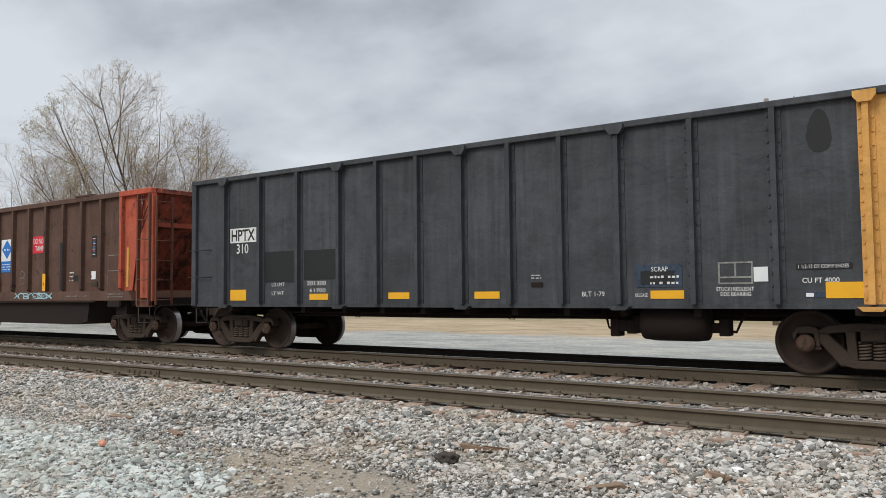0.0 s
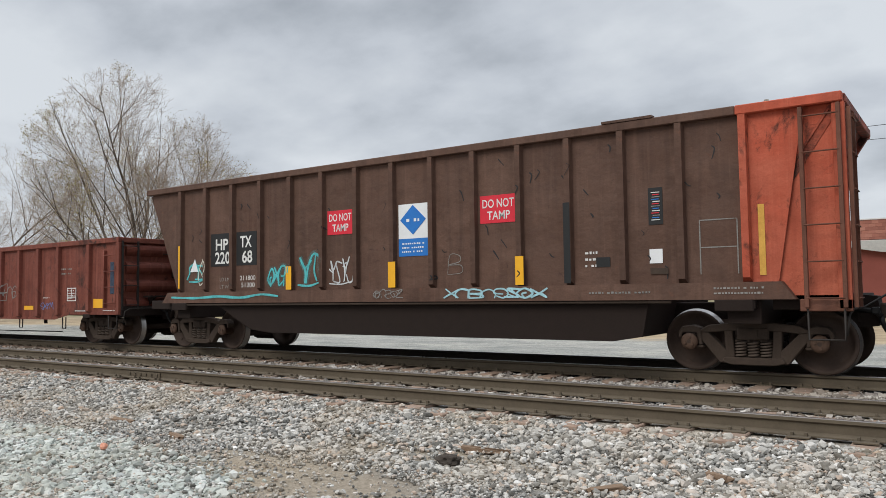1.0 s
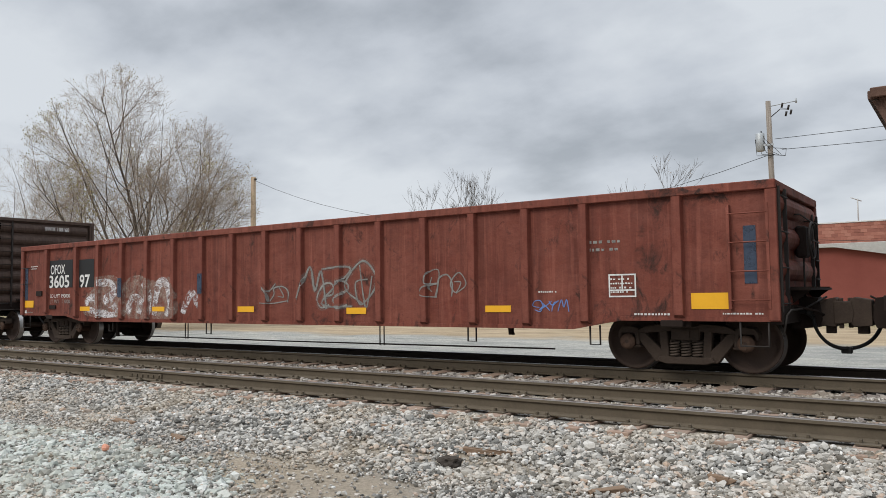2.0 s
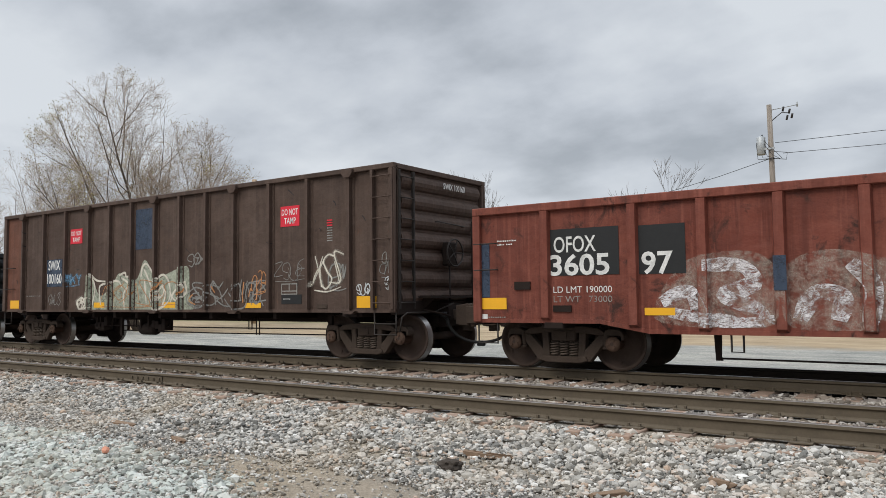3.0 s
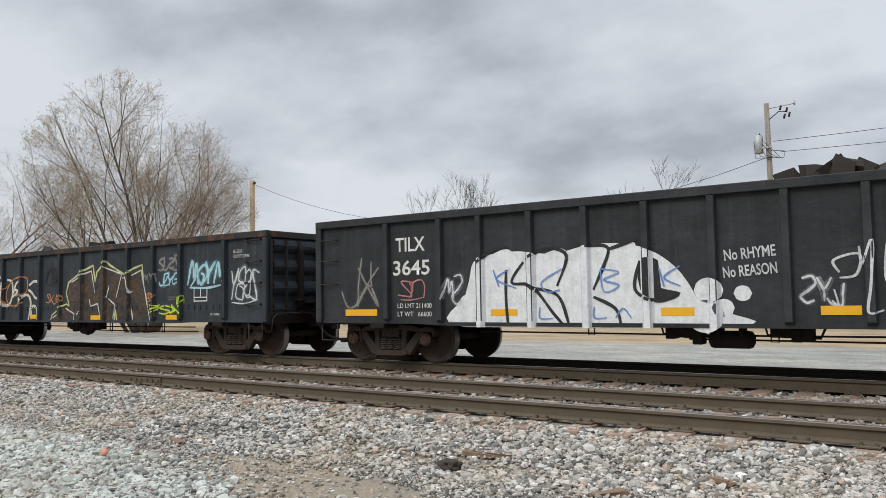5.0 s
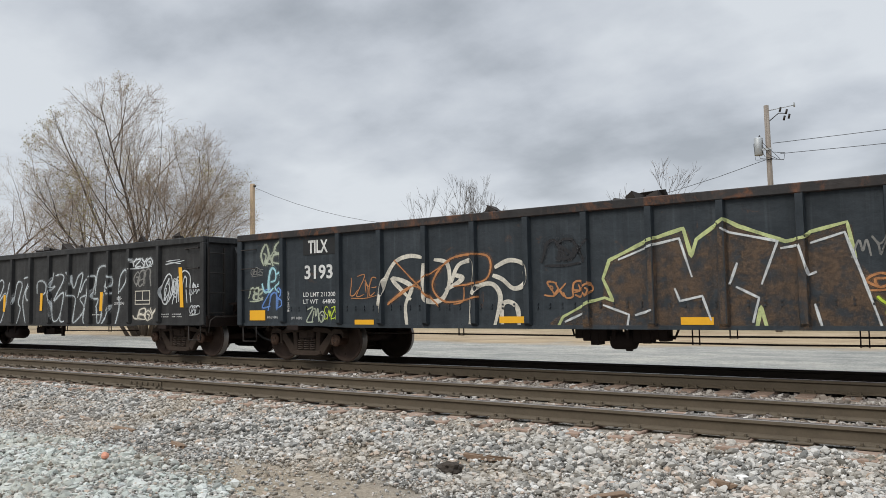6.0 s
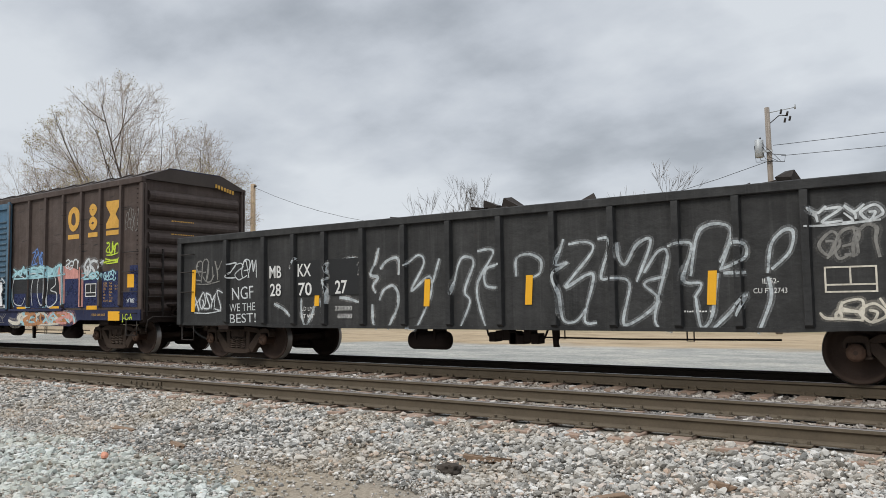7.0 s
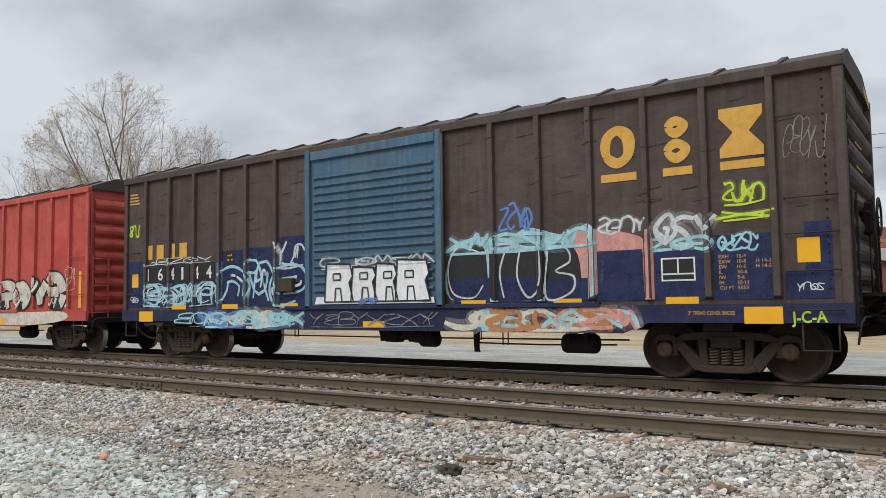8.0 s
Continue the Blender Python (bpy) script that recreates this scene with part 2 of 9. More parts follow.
G_STREAKY = streaky()
G_RUSTGHOST = spray("rusty_brown_smear", (0.17, 0.105, 0.06), 0.9, 0.62)
G_LIGHTBLUE = spray("light_blue_spray", (0.36, 0.60, 0.66), 0.45)
M_SCRAP = plain("dark_scrap_steel", (0.032, 0.025, 0.021), 0.8, 0.2, 0.5)

# ---- small mesh kit ----


CAR_NAMES = ("gondola_car", "tub_gondola_car", "boxcar")
BODY = Matrix.Diagonal((1.0, 1.0, 0.970, 1.0))   # car bodies stand this much lower on their trucks than drawn


def part(name, bm, material, parent=None, label="", m=None):
    """Links a bmesh (or a ready mesh) as one mesh object under a thing or a part."""
    if isinstance(bm, bpy.types.Mesh):
        me = bm
    else:
        me = bpy.data.meshes.new(name)
        bm.to_mesh(me)
        bm.free()
        for x in material if isinstance(material, (list, tuple)) else [material]:
            me.materials.append(x)
    ob = new(name, me)
    if parent:
        ob.parent = parent
    if parent and parent.name.split(".")[0] in CAR_NAMES and name != "truck":
        ob.matrix_basis = BODY if m is None else BODY @ m
    elif m is not None:
        ob.matrix_basis = m
    if label:
        ob["label"] = label
    return ob


def box(bm, x0, x1, y0, y1, z0, z1, bevel=0.0, slot=0):
    v = [bm.verts.new((x, y, z)) for z in (z0, z1) for x, y in ((x0, y0), (x1, y0), (x1, y1), (x0, y1))]
    fs = [bm.faces.new([v[i] for i in q]) for q in ((3, 2, 1, 0), (4, 5, 6, 7), (0, 1, 5, 4), (1, 2, 6, 5), (2, 3, 7, 6), (3, 0, 4, 7))]
    for f in fs:
        f.material_index = slot
    if bevel:
        edges = {e for f in fs for e in f.edges}
        bmesh.ops.bevel(bm, geom=list(edges), offset=bevel, segments=1, affect="EDGES")
    return bm


def boxed(*a, **k):
    return box(bmesh.new(), *a, **k)


def prism(bm, outline, y0, y1, slot=0):
    """An outline in x and z, drawn out from y0 to y1."""
    a = [bm.verts.new((x, y0, z)) for x, z in outline]
    b = [bm.verts.new((x, y1, z)) for x, z in outline]
    n = len(a)
    faces = [bm.faces.new(a), bm.faces.new(b[::-1])]
    faces += [bm.faces.new((a[(i + 1) % n], a[i], b[i], b[(i + 1) % n])) for i in range(n)]
    for f in faces:
        f.material_index = slot
    return bm


def tube(bm, pts, r, seg=6, slot=0, r_end=None):
    pts = [Vector(p) for p in pts]
    rings = []
    side = None
    for i, p in enumerate(pts):
        d = (pts[min(i + 1, len(pts) - 1)] - pts[max(i - 1, 0)]).normalized()
        if side is None:
            side = d.orthogonal().normalized()
        side = (side - d * side.dot(d)).normalized()
        other = d.cross(side)
        rr = r if r_end is None else r + (r_end - r) * i / (len(pts) - 1)
        rings.append([bm.verts.new(p + rr * (side * math.cos(a) + other * math.sin(a))) for a in (math.tau * k / seg for k in range(seg))])
    for a, b in zip(rings, rings[1:]):
        for k in range(seg):
            f = bm.faces.new((a[k], a[(k + 1) % seg], b[(k + 1) % seg], b[k]))
            f.smooth, f.material_index = True, slot
    bm.faces.new(rings[0][::-1]).material_index = slot
    bm.faces.new(rings[-1]).material_index = slot
    return bm


def tubed(pts, r, seg=6, **k):
    return tube(bmesh.new(), pts, r, seg, **k)


def lathe(bm, profile, seg=32, slots=None, cy=0.0):
    """Turns a profile of (radius, y) about the y axis."""
    rings = []
    for r, y in profile:
        rings.append([bm.verts.new((r * math.cos(a), y + cy, r * math.sin(a))) for a in (math.tau * k / seg for k in range(seg))])
    for i, (a, b) in enumerate(zip(rings, rings[1:])):
        for k in range(seg):
            f = bm.faces.new((a[k], a[(k + 1) % seg], b[(k + 1) % seg], b[k]))
            f.material_index = slots[i] if slots else 0
            f.smooth = True
    bm.faces.new(rings[0][::-1])
    bm.faces.new(rings[-1])
    return bm


HALF_TURN = pose(0, 0, 0, 0, 0, 180)

# ---- ground ----
GROUND = -0.46


def ground_height(x, y):
    """Height of the ground under the stones, across the tracks."""
    ys = (-60, 2.0, 5.95, 6.92, 7.35, 9.77, 10.15, 10.55, 10.95, 13.55, 14.95, 16.35, 400)
    zs = (-0.50, -0.47, -0.42, -0.29, -0.225, -0.215, -0.215, -0.215, -0.215, -0.235, -0.48, GROUND, GROUND)
    return float(np.interp(y, ys, zs))


def lumps(x, y):
    if y > 60 or y < -20 or abs(x) > 90:
        return 0.0
    damp = 0.35 if 6.85 < y < 13.85 else 1.0
    return damp * (0.035 * noise.noise((x * 0.7, y * 0.7, 0)) + 0.015 * noise.noise((x * 2.3, y * 2.3, 4)))


def build_ground():
    m = Mat("stony_ground", 0.95)
    base = m.ramp(m.noise(16, 6, 0.75), (0.25, (0.07, 0.065, 0.058)), (0.5, (0.16, 0.15, 0.135)), (0.75, (0.34, 0.325, 0.30)))
    speck = m.ramp(m.noise(55, 4, 0.8), (0.35, (0.09, 0.09, 0.085)), (0.62, (0.38, 0.37, 0.35)))
    c = m.mix(0.5, base, speck)
    sand = m.band(m.noise(0.55, 5, 0.6, shift=(2.3, 0.7, 0)), 0.42, 0.56)
    c = m.mix(m.times(sand, 0.75), c, m.ramp(m.noise(22, 5, 0.7), (0.3, (0.22, 0.18, 0.13)), (0.7, (0.46, 0.39, 0.30))))
    spot = m.n.new("ShaderNodeVectorMath")
    spot.operation = "MULTIPLY_ADD"
    m.l.new(m.co.outputs["Object"], spot.inputs[0])
    spot.inputs[1].default_value, spot.inputs[2].default_value = (1 / 1.7, 1 / 0.6, 0), (5.03 / 1.7, -4.83 / 0.6, 0)
    away = m.n.new("ShaderNodeVectorMath")
    away.operation = "LENGTH"
    m.l.new(spot.outputs[0], away.inputs[0])
    c = m.mix(m.times(m.band(away.outputs["Value"], 1.25, 0.6), 0.8), c, m.ramp(m.noise(26, 5, 0.75), (0.3, (0.21, 0.165, 0.115)), (0.7, (0.44, 0.37, 0.28))))
    # the lot behind the tracks: packed pale gravel, then a strip of dry grass and earth
    pos = m.n.new("ShaderNodeSeparateXYZ")
    m.l.new(m.co.outputs["Object"], pos.inputs[0])
    far = m.band(pos.outputs[1], 14.55, 15.95)
    lot = m.ramp(m.noise(0.9, 8, 0.72, (0.5, 1.1, 1)), (0.34, (0.21, 0.215, 0.20)), (0.5, (0.33, 0.325, 0.295)), (0.66, (0.47, 0.445, 0.385)))
    lot = m.mix(m.times(m.band(m.noise(14.0, 7, 0.85), 0.46, 0.60), 0.6), lot, (0.12, 0.12, 0.108))
    lot = m.mix(m.times(m.band(m.noise(22.0, 5, 0.85, shift=(3, 1, 0)), 0.58, 0.66), 0.6), lot, (0.60, 0.58, 0.53))
    c = m.mix(far, c, lot)
    edge = m.n.new("ShaderNodeMath")
    edge.operation = "ADD"
    m.l.new(pos.outputs[1], edge.inputs[0])
    m.l.new(m.times(m.noise(0.25, 4, 0.6), 7.0), edge.inputs[1])
    strip = m.band(edge.outputs[0], 27.5, 29.5)
    earth = m.ramp(m.noise(0.9, 8, 0.75, (0.4, 1.5, 1)), (0.3, (0.18, 0.13, 0.075)), (0.5, (0.34, 0.26, 0.165)), (0.72, (0.46, 0.37, 0.25)))
    c = m.mix(strip, c, earth)
    # shade under the train, painted as a dark strip between the far rails
    train_shade = m.times(m.band(pos.outputs[1], 11.4, 11.55), m.band(pos.outputs[1], 13.25, 12.95))
    c = m.mix(train_shade, c, (0.03, 0.028, 0.026))
    grass = m.band(edge.outputs[0], 38.0, 44.0)
    turf = m.ramp(m.noise(1.6, 8, 0.75), (0.35, (0.10, 0.10, 0.045)), (0.65, (0.27, 0.22, 0.12)))
    c = m.mix(grass, c, turf)
    m.bump(m.noise(30, 6, 0.75), 0.8, 0.03)
    mat = m.done(c)
    xs = [-2000, -800, -300, -150] + [-90 + 1.0 * i for i in range(60)] + [-30 + 0.25 * i for i in range(160)] + [10 + 1.5 * i for i in range(30)] + [90, 200, 600, 2000]
    ys = [-600, -120, -30, -10, -3, 0] + [1 + 0.15 * i for i in range(40)] + [7 + 0.2 * i for i in range(50)] + [17 + 1.0 * i for i in range(40)] + [62, 90, 160, 400, 1200, 3000]
    verts = [(x, y, ground_height(x, y) + lumps(x, y)) for y in ys for x in xs]
    w = len(xs)
    faces = [(j * w + i, j * w + i + 1, (j + 1) * w + i + 1, (j + 1) * w + i) for j in range(len(ys) - 1) for i in range(w - 1)]
    me = bpy.data.meshes.new("ground")
    me.from_pydata(verts, [], faces)
    me.materials.append(mat)
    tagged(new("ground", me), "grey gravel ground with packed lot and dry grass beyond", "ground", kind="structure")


build_ground()

# ---- tracks ----
M_RAILSIDE = plain("brown_rail_steel", (0.108, 0.086, 0.060), 0.85, 0.0, 0.45, 3.0)
M_RAILHEAD = plain("worn_rail_head", (0.20, 0.18, 0.165), 0.42, 0.7, 0.25, 3.0)
M_RAILSHINE = plain("polished_rail_head", (0.42, 0.41, 0.40), 0.3, 0.9, 0.2, 3.0)


def tie_wood():
    m = Mat("weathered_tie_wood", 0.9)
    c = m.ramp(m.noise(1.0, 6, 0.7, (3, 25, 25)), (0.3, (0.17, 0.115, 0.085)), (0.55, (0.32, 0.225, 0.17)), (0.75, (0.45, 0.34, 0.27)))
    c = m.mix(m.times(m.random(), 0.45), c, (0.19, 0.15, 0.12))
    m.bump(m.noise(1.0, 5, 0.7, (3, 40, 40)), 0.7, 0.01)
    return m.done(c)


M_TIE = tie_wood()
HEAD = ((-0.0375, -0.035), (-0.035, -0.006), (-0.025, 0.0), (0.025, 0.0), (0.035, -0.006), (0.0375, -0.035))


def rail_mesh(x0, x1, head):
    bm = bmesh.new()
    web = [(-0.075, -0.168), (-0.075, -0.155), (-0.012, -0.132), (-0.009, -0.055), (-0.0375, -0.035)]
    outline = web + list(HEAD)[1:-1] + [(-a, b) for a, b in web[::-1]]
    n = len(outline)
    a = [bm.verts.new((x0, y, z)) for y, z in outline]
    b = [bm.verts.new((x1, y, z)) for y, z in outline]
    for i in range(n):
        j = (i + 1) % n
        f = bm.faces.new((a[i], b[i], b[j], a[j]))
        f.material_index = 1 if outline[i][1] > -0.01 and outline[j][1] > -0.01 else 0
    bm.faces.new(a)
    bm.faces.new(b[::-1])
    bmesh.ops.recalc_face_normals(bm, faces=bm.faces)
    return bm


def joint_bar(bm, x, y):
    """A splice bar bolted to the near side of a rail."""
    box(bm, x - 0.45, x + 0.45, y - 0.034, y - 0.012, -0.14, -0.06, 0.004)
    for i in range(6):
        box(bm, x - 0.38 + 0.15 * i, x - 0.345 + 0.15 * i, y - 0.055, y - 0.033, -0.115, -0.08)


# darker copy of the rail steel: shade under the train painted on the farthest rail
M_RAILDARK = plain("sooty_rail_steel", (0.045, 0.034, 0.026), 0.85, 0.0, 0.4, 3.0)


def build_track(name, y, head, label, near):
    track = tagged(new(name), label, "railway track", kind="structure")
    track.location = (0, y, -0.02 if near else 0.0)
    for s in (-0.747, 0.747):
        part("rail", rail_mesh(-320, 120, head), [M_RAILSIDE if near or s < 0 else M_RAILDARK, head], track, m=pose(0, s, 0))
    rng = random.Random(4)
    tie = boxed(-0.115, 0.115, -1.32, 1.32, -0.40, -0.170, 0.008)
    tie_me = bpy.data.meshes.new("tie")
    tie.to_mesh(tie_me)
    tie.free()
    tie_me.materials.append(M_TIE)
    plates = bmesh.new()
    x = -78.0
    while x < 14:
        part("tie", tie_me, None, track, m=pose(x, rng.uniform(-0.06, 0.06), rng.uniform(-0.012, 0.0), 0, 0, rng.uniform(-1.2, 1.2)))
        if x > -45:
            for s in (-0.747, 0.747):
                box(plates, x - 0.1, x + 0.1, s - 0.19, s + 0.19, -0.171, -0.159)
                for dx, dy in ((-0.06, -0.1), (0.06, -0.1), (-0.06, 0.1), (0.06, 0.1)):
                    box(plates, x + dx - 0.012, x + dx + 0.012, s + dy - 0.018, s + dy + 0.018, -0.159, -0.128)
        x += 0.535 + rng.uniform(-0.02, 0.02)
    tagged(part("tie_plate", plates, M_RAILSIDE, track, "rusty tie plates with spikes"), kind="stuff")
    if near:
        for x in (-11.5, 0.8):
            bm = bmesh.new()
            joint_bar(bm, x, -0.747)
            part("joint_bar", bm, M_RAILSIDE, track, "bolted steel joint bar")
    return track


build_track("near_track", NEAR_Y, M_RAILHEAD, "empty railway track with brown rails on wooden ties", True)
build_track("far_track", TRAIN_Y, M_RAILSHINE, "railway track with polished rails under the train", False)

# ---- loose stones ----


def stone_field(name, label, places, sizes, heights, seed, colours, tan=0.0, round_ones=False):
    """Many angular stones in one mesh: jittered blocks, squashed and turned."""
    rng = np.random.default_rng(seed)
    g = (1 + math.sqrt(5)) / 2
    if round_ones:  # worn lumps from a jittered icosahedron
        bv = np.array([(-1, g, 0), (1, g, 0), (-1, -g, 0), (1, -g, 0), (0, -1, g), (0, 1, g), (0, -1, -g), (0, 1, -g), (g, 0, -1), (g, 0, 1), (-g, 0, -1), (-g, 0, 1)]) / 1.9
        bf = np.array([(0, 11, 5), (0, 5, 1), (0, 1, 7), (0, 7, 10), (0, 10, 11), (1, 5, 9), (5, 11, 4), (11, 10, 2), (10, 7, 6), (7, 1, 8),
                       (3, 9, 4), (3, 4, 2), (3, 2, 6), (3, 6, 8), (3, 8, 9), (4, 9, 5), (2, 4, 11), (6, 2, 10), (8, 6, 7), (9, 8, 1)])
    else:
        bv = np.array([(x, y, z) for z in (-0.72, 0.72) for x, y in ((-0.72, -0.72), (0.72, -0.72), (0.72, 0.72), (-0.72, 0.72))])
        bf = np.array([(2, 1, 0), (3, 2, 0), (4, 5, 6), (4, 6, 7), (0, 1, 5), (0, 5, 4), (1, 2, 6), (1, 6, 5), (2, 3, 7), (2, 7, 6), (3, 0, 4), (3, 4, 7)])
    n = len(places)
    k, q = len(bv), len(bf)
    rough = 0.7 if round_ones else 1.0
    v = bv[None] * (1 + rng.uniform(-0.38, 0.28, (n, k, 1)) * rough) + rng.uniform(-0.26, 0.26, (n, k, 3)) * rough
    v = v * np.stack([rng.uniform(1.0, 1.5, n), rng.uniform(0.75, 1.1, n), rng.uniform(0.55, 0.9, n)], 1)[:, None, :]
    a, b = rng.uniform(0, math.tau, n), rng.normal(0, 0.8, n)
    x, y, z = v[..., 0], v[..., 1], v[..., 2]
    y, z = y * np.cos(b)[:, None] - z * np.sin(b)[:, None], y * np.sin(b)[:, None] + z * np.cos(b)[:, None]
    x, y = x * np.cos(a)[:, None] - y * np.sin(a)[:, None], x * np.sin(a)[:, None] + y * np.cos(a)[:, None]
    v = np.stack([x, y, z], 2) * sizes[:, None, None]
    v += np.stack([places[:, 0], places[:, 1], heights], 1)[:, None, :]
    f = bf[None] + (np.arange(n) * k)[:, None, None]
    me = bpy.data.meshes.new(name)
    me.vertices.add(n * k)
    me.vertices.foreach_set("co", v.reshape(-1).astype(np.float32))
    me.loops.add(n * q * 3)
    me.loops.foreach_set("vertex_index", f.reshape(-1).astype(np.int32))
    me.polygons.add(n * q)
    me.polygons.foreach_set("loop_start", np.arange(0, n * q * 3, 3, dtype=np.int32))
    me.update(calc_edges=True)
    me.shade_flat()
    m = Mat(name + "_stone", 0.9)
    c = m.ramp(m.random(island=True), *colours)
    if tan:
        c = m.mix(m.times(m.band(m.noise(0.9, 4, 0.6), 0.42, 0.68), tan), c, (0.40, 0.31, 0.205))
    c = m.mix(m.times(m.band(m.noise(26, 5, 0.7), 0.4, 0.75), 0.35), c, (0.13, 0.12, 0.105))
    m.bump(m.noise(70, 4, 0.7), 0.5, 0.006)
    me.materials.append(m.done(c))
    return tagged(new(name, me), label, "gravel", kind="stuff")


def scatter(rng, count, x0, x1, y0, y1, near_power=1.0):
    u, w = rng.random(count), rng.random(count)
    return np.stack([x1 - (x1 - x0) * u ** near_power, y0 + (y1 - y0) * w], 1)


def stone_heights(p, sizes, lift):
    return np.array([ground_height(x, y) + lumps(x, y) for x, y in p]) + sizes * lift


GREYS = ((0.0, (0.09, 0.088, 0.08)), (0.2, (0.21, 0.205, 0.19)), (0.5, (0.40, 0.385, 0.355)), (0.76, (0.55, 0.53, 0.49)), (0.84, (0.42, 0.31, 0.235)), (0.94, (0.52, 0.50, 0.47)), (1.0, (0.74, 0.73, 0.70)))
PINKISH = ((0.0, (0.09, 0.078, 0.07)), (0.25, (0.22, 0.19, 0.175)), (0.6, (0.34, 0.315, 0.285)), (0.9, (0.45, 0.42, 0.385)), (1.0, (0.68, 0.65, 0.61)))
# near-black tones that hold the painted shade under the train
TRAIN_SHADE_TONES = ((0.0, (0.018, 0.017, 0.016)), (0.6, (0.045, 0.042, 0.038)), (1.0, (0.11, 0.10, 0.09)))
PALE = ((0.0, (0.24, 0.25, 0.23)), (0.35, (0.38, 0.405, 0.37)), (0.7, (0.49, 0.52, 0.48)), (1.0, (0.58, 0.59, 0.56)))


def build_stones():
    rng = np.random.default_rng(11)
    # foreground: thick cover by the tie ends, thinner on the sandy patches towards the viewer
    p = np.concatenate([scatter(rng, 56000, -17.9, 0.8, 5.6, 7.42, 1.5), scatter(rng, 60000, -12.2, 0.1, 3.1, 5.8, 1.2)])
    bare = np.array([noise.noise((x * 0.6 + 1.3, y * 0.9 + 0.7, 0)) for x, y in p])
    patch = ((p[:, 0] + 5.03) / 1.5) ** 2 + ((p[:, 1] - 4.83) / 0.5) ** 2 + 1.2 * bare < 1
    keep = ((p[:, 1] > 6.25) | (bare < 0.08) | (rng.random(len(p)) < 0.35)) & (~patch | (rng.random(len(p)) < 0.25))
    p = p[keep]
    s = np.clip(rng.lognormal(math.log(0.0158), 0.40, len(p)), 0.006, 0.042)
    s *= np.where(p[:, 1] > 5.6, 1.12, 0.80)
    stone_field("ballast_stones", "grey crushed stone ballast lying beside the track", p, s, stone_heights(p, s, 0.25) + np.abs(rng.normal(0, 0.016, len(p))), 1, GREYS, 0.4, True)
    p = np.concatenate([scatter(rng, 26000, -25, 1.0, 9.42, 11.3, 1.4), scatter(rng, 5000, -19, 1.0, 7.87, 9.17, 1.4), scatter(rng, 2000, -31, 1.5, 13.15, 14.75, 1.4),
                        scatter(rng, 6000, -51, -17.9, 5.5, 7.67, 1.2)])
    s = np.clip(rng.lognormal(math.log(0.0195), 0.38, len(p)), 0.008, 0.045)
    stone_field("track_ballast", "grey crushed stone between the rails and tracks", p, s, stone_heights(p, s, 0.3), 2, PINKISH, 0.3)
    # stones between the far rails, with the train's shade put into their colour
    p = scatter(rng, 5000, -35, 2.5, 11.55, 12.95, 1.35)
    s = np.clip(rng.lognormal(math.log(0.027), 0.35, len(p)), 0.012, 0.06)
    stone_field("sooty_ballast", "ballast with the shade under the train painted into its colour", p, s, stone_heights(p, s, 0.3), 4, TRAIN_SHADE_TONES)
    p = scatter(rng, 15500, -11.2, -4.9, 2.87, 5.03)
    keep = p[:, 1] < 5.03 - np.clip((p[:, 0] + 7.5) * 0.40, -0.3, 5) + 0.25 * rng.normal(size=len(p))
    p = p[keep]
    s = np.clip(rng.lognormal(math.log(0.0205), 0.42, len(p)), 0.009, 0.055)
    stone_field("pale_rubble", "pale greenish grey broken rock in a heap", p, s, stone_heights(p, s, 0.45), 3, PALE, 0.25, True)


def litter():
    """A dark clod, an orange scrap and a few bits of bark and rotten wood on the stones."""
    rng = random.Random(17)
    bm = bmesh.new()
    bmesh.ops.create_icosphere(bm, subdivisions=3, radius=0.1)
    for v in bm.verts:
        v.co *= 1 + 0.55 * noise.noise(v.co * 14) + 0.25 * noise.noise(v.co * 40)
        v.co.z *= 0.62
    z = ground_height(-4.02, 5.85)
    ob = tagged(part("dirt_clod", bm, plain("dark_earth", (0.050, 0.040, 0.032), 0.95, 0.0, 0.5), m=pose(-4.02, 5.85, z + 0.055)), "dark lump of earth lying on the ballast", "clod")
    bm = bmesh.new()
    bmesh.ops.create_icosphere(bm, subdivisions=2, radius=0.036)
    for v in bm.verts:
        v.co *= 1 + 0.6 * noise.noise(v.co * 25)
    tagged(part("orange_scrap", bm, plain("orange_plastic", (0.58, 0.26, 0.17), 0.6, 0.0, 0.3), m=pose(-7.4, 4.53, ground_height(-7.4, 4.53) + 0.09)), "small orange plastic scrap among pale stones", "litter")
    wood = plain("rotten_wood", (0.20, 0.135, 0.09), 0.9, 0.0, 0.5)
    for x, y, n, turn in ((-3.9, 6.3, 0.5, 8), (-7.4, 5.4, 0.35, -20), (-2.43, 5.72, 0.3, 40), (-5.5, 6.67, 0.28, 15), (-8.9, 5.71, 0.4, 5), (-1.75, 6.35, 0.25, -35)):
        bm = boxed(-n / 2, n / 2, -0.03, 0.03, -0.02, 0.03, 0.01)
        for v in bm.verts:
            v.co += Vector((rng.uniform(-0.03, 0.03), rng.uniform(-0.015, 0.015), rng.uniform(-0.01, 0.01)))
        tagged(part("wood_scrap", bm, wood, m=pose(x, y, ground_height(x, y) + 0.035, 0, rng.uniform(-4, 4), turn)), "splintered brown piece of old tie wood", "wood scrap", "wood scraps")


litter()
build_stones()

# ---- what stands behind the tracks ----

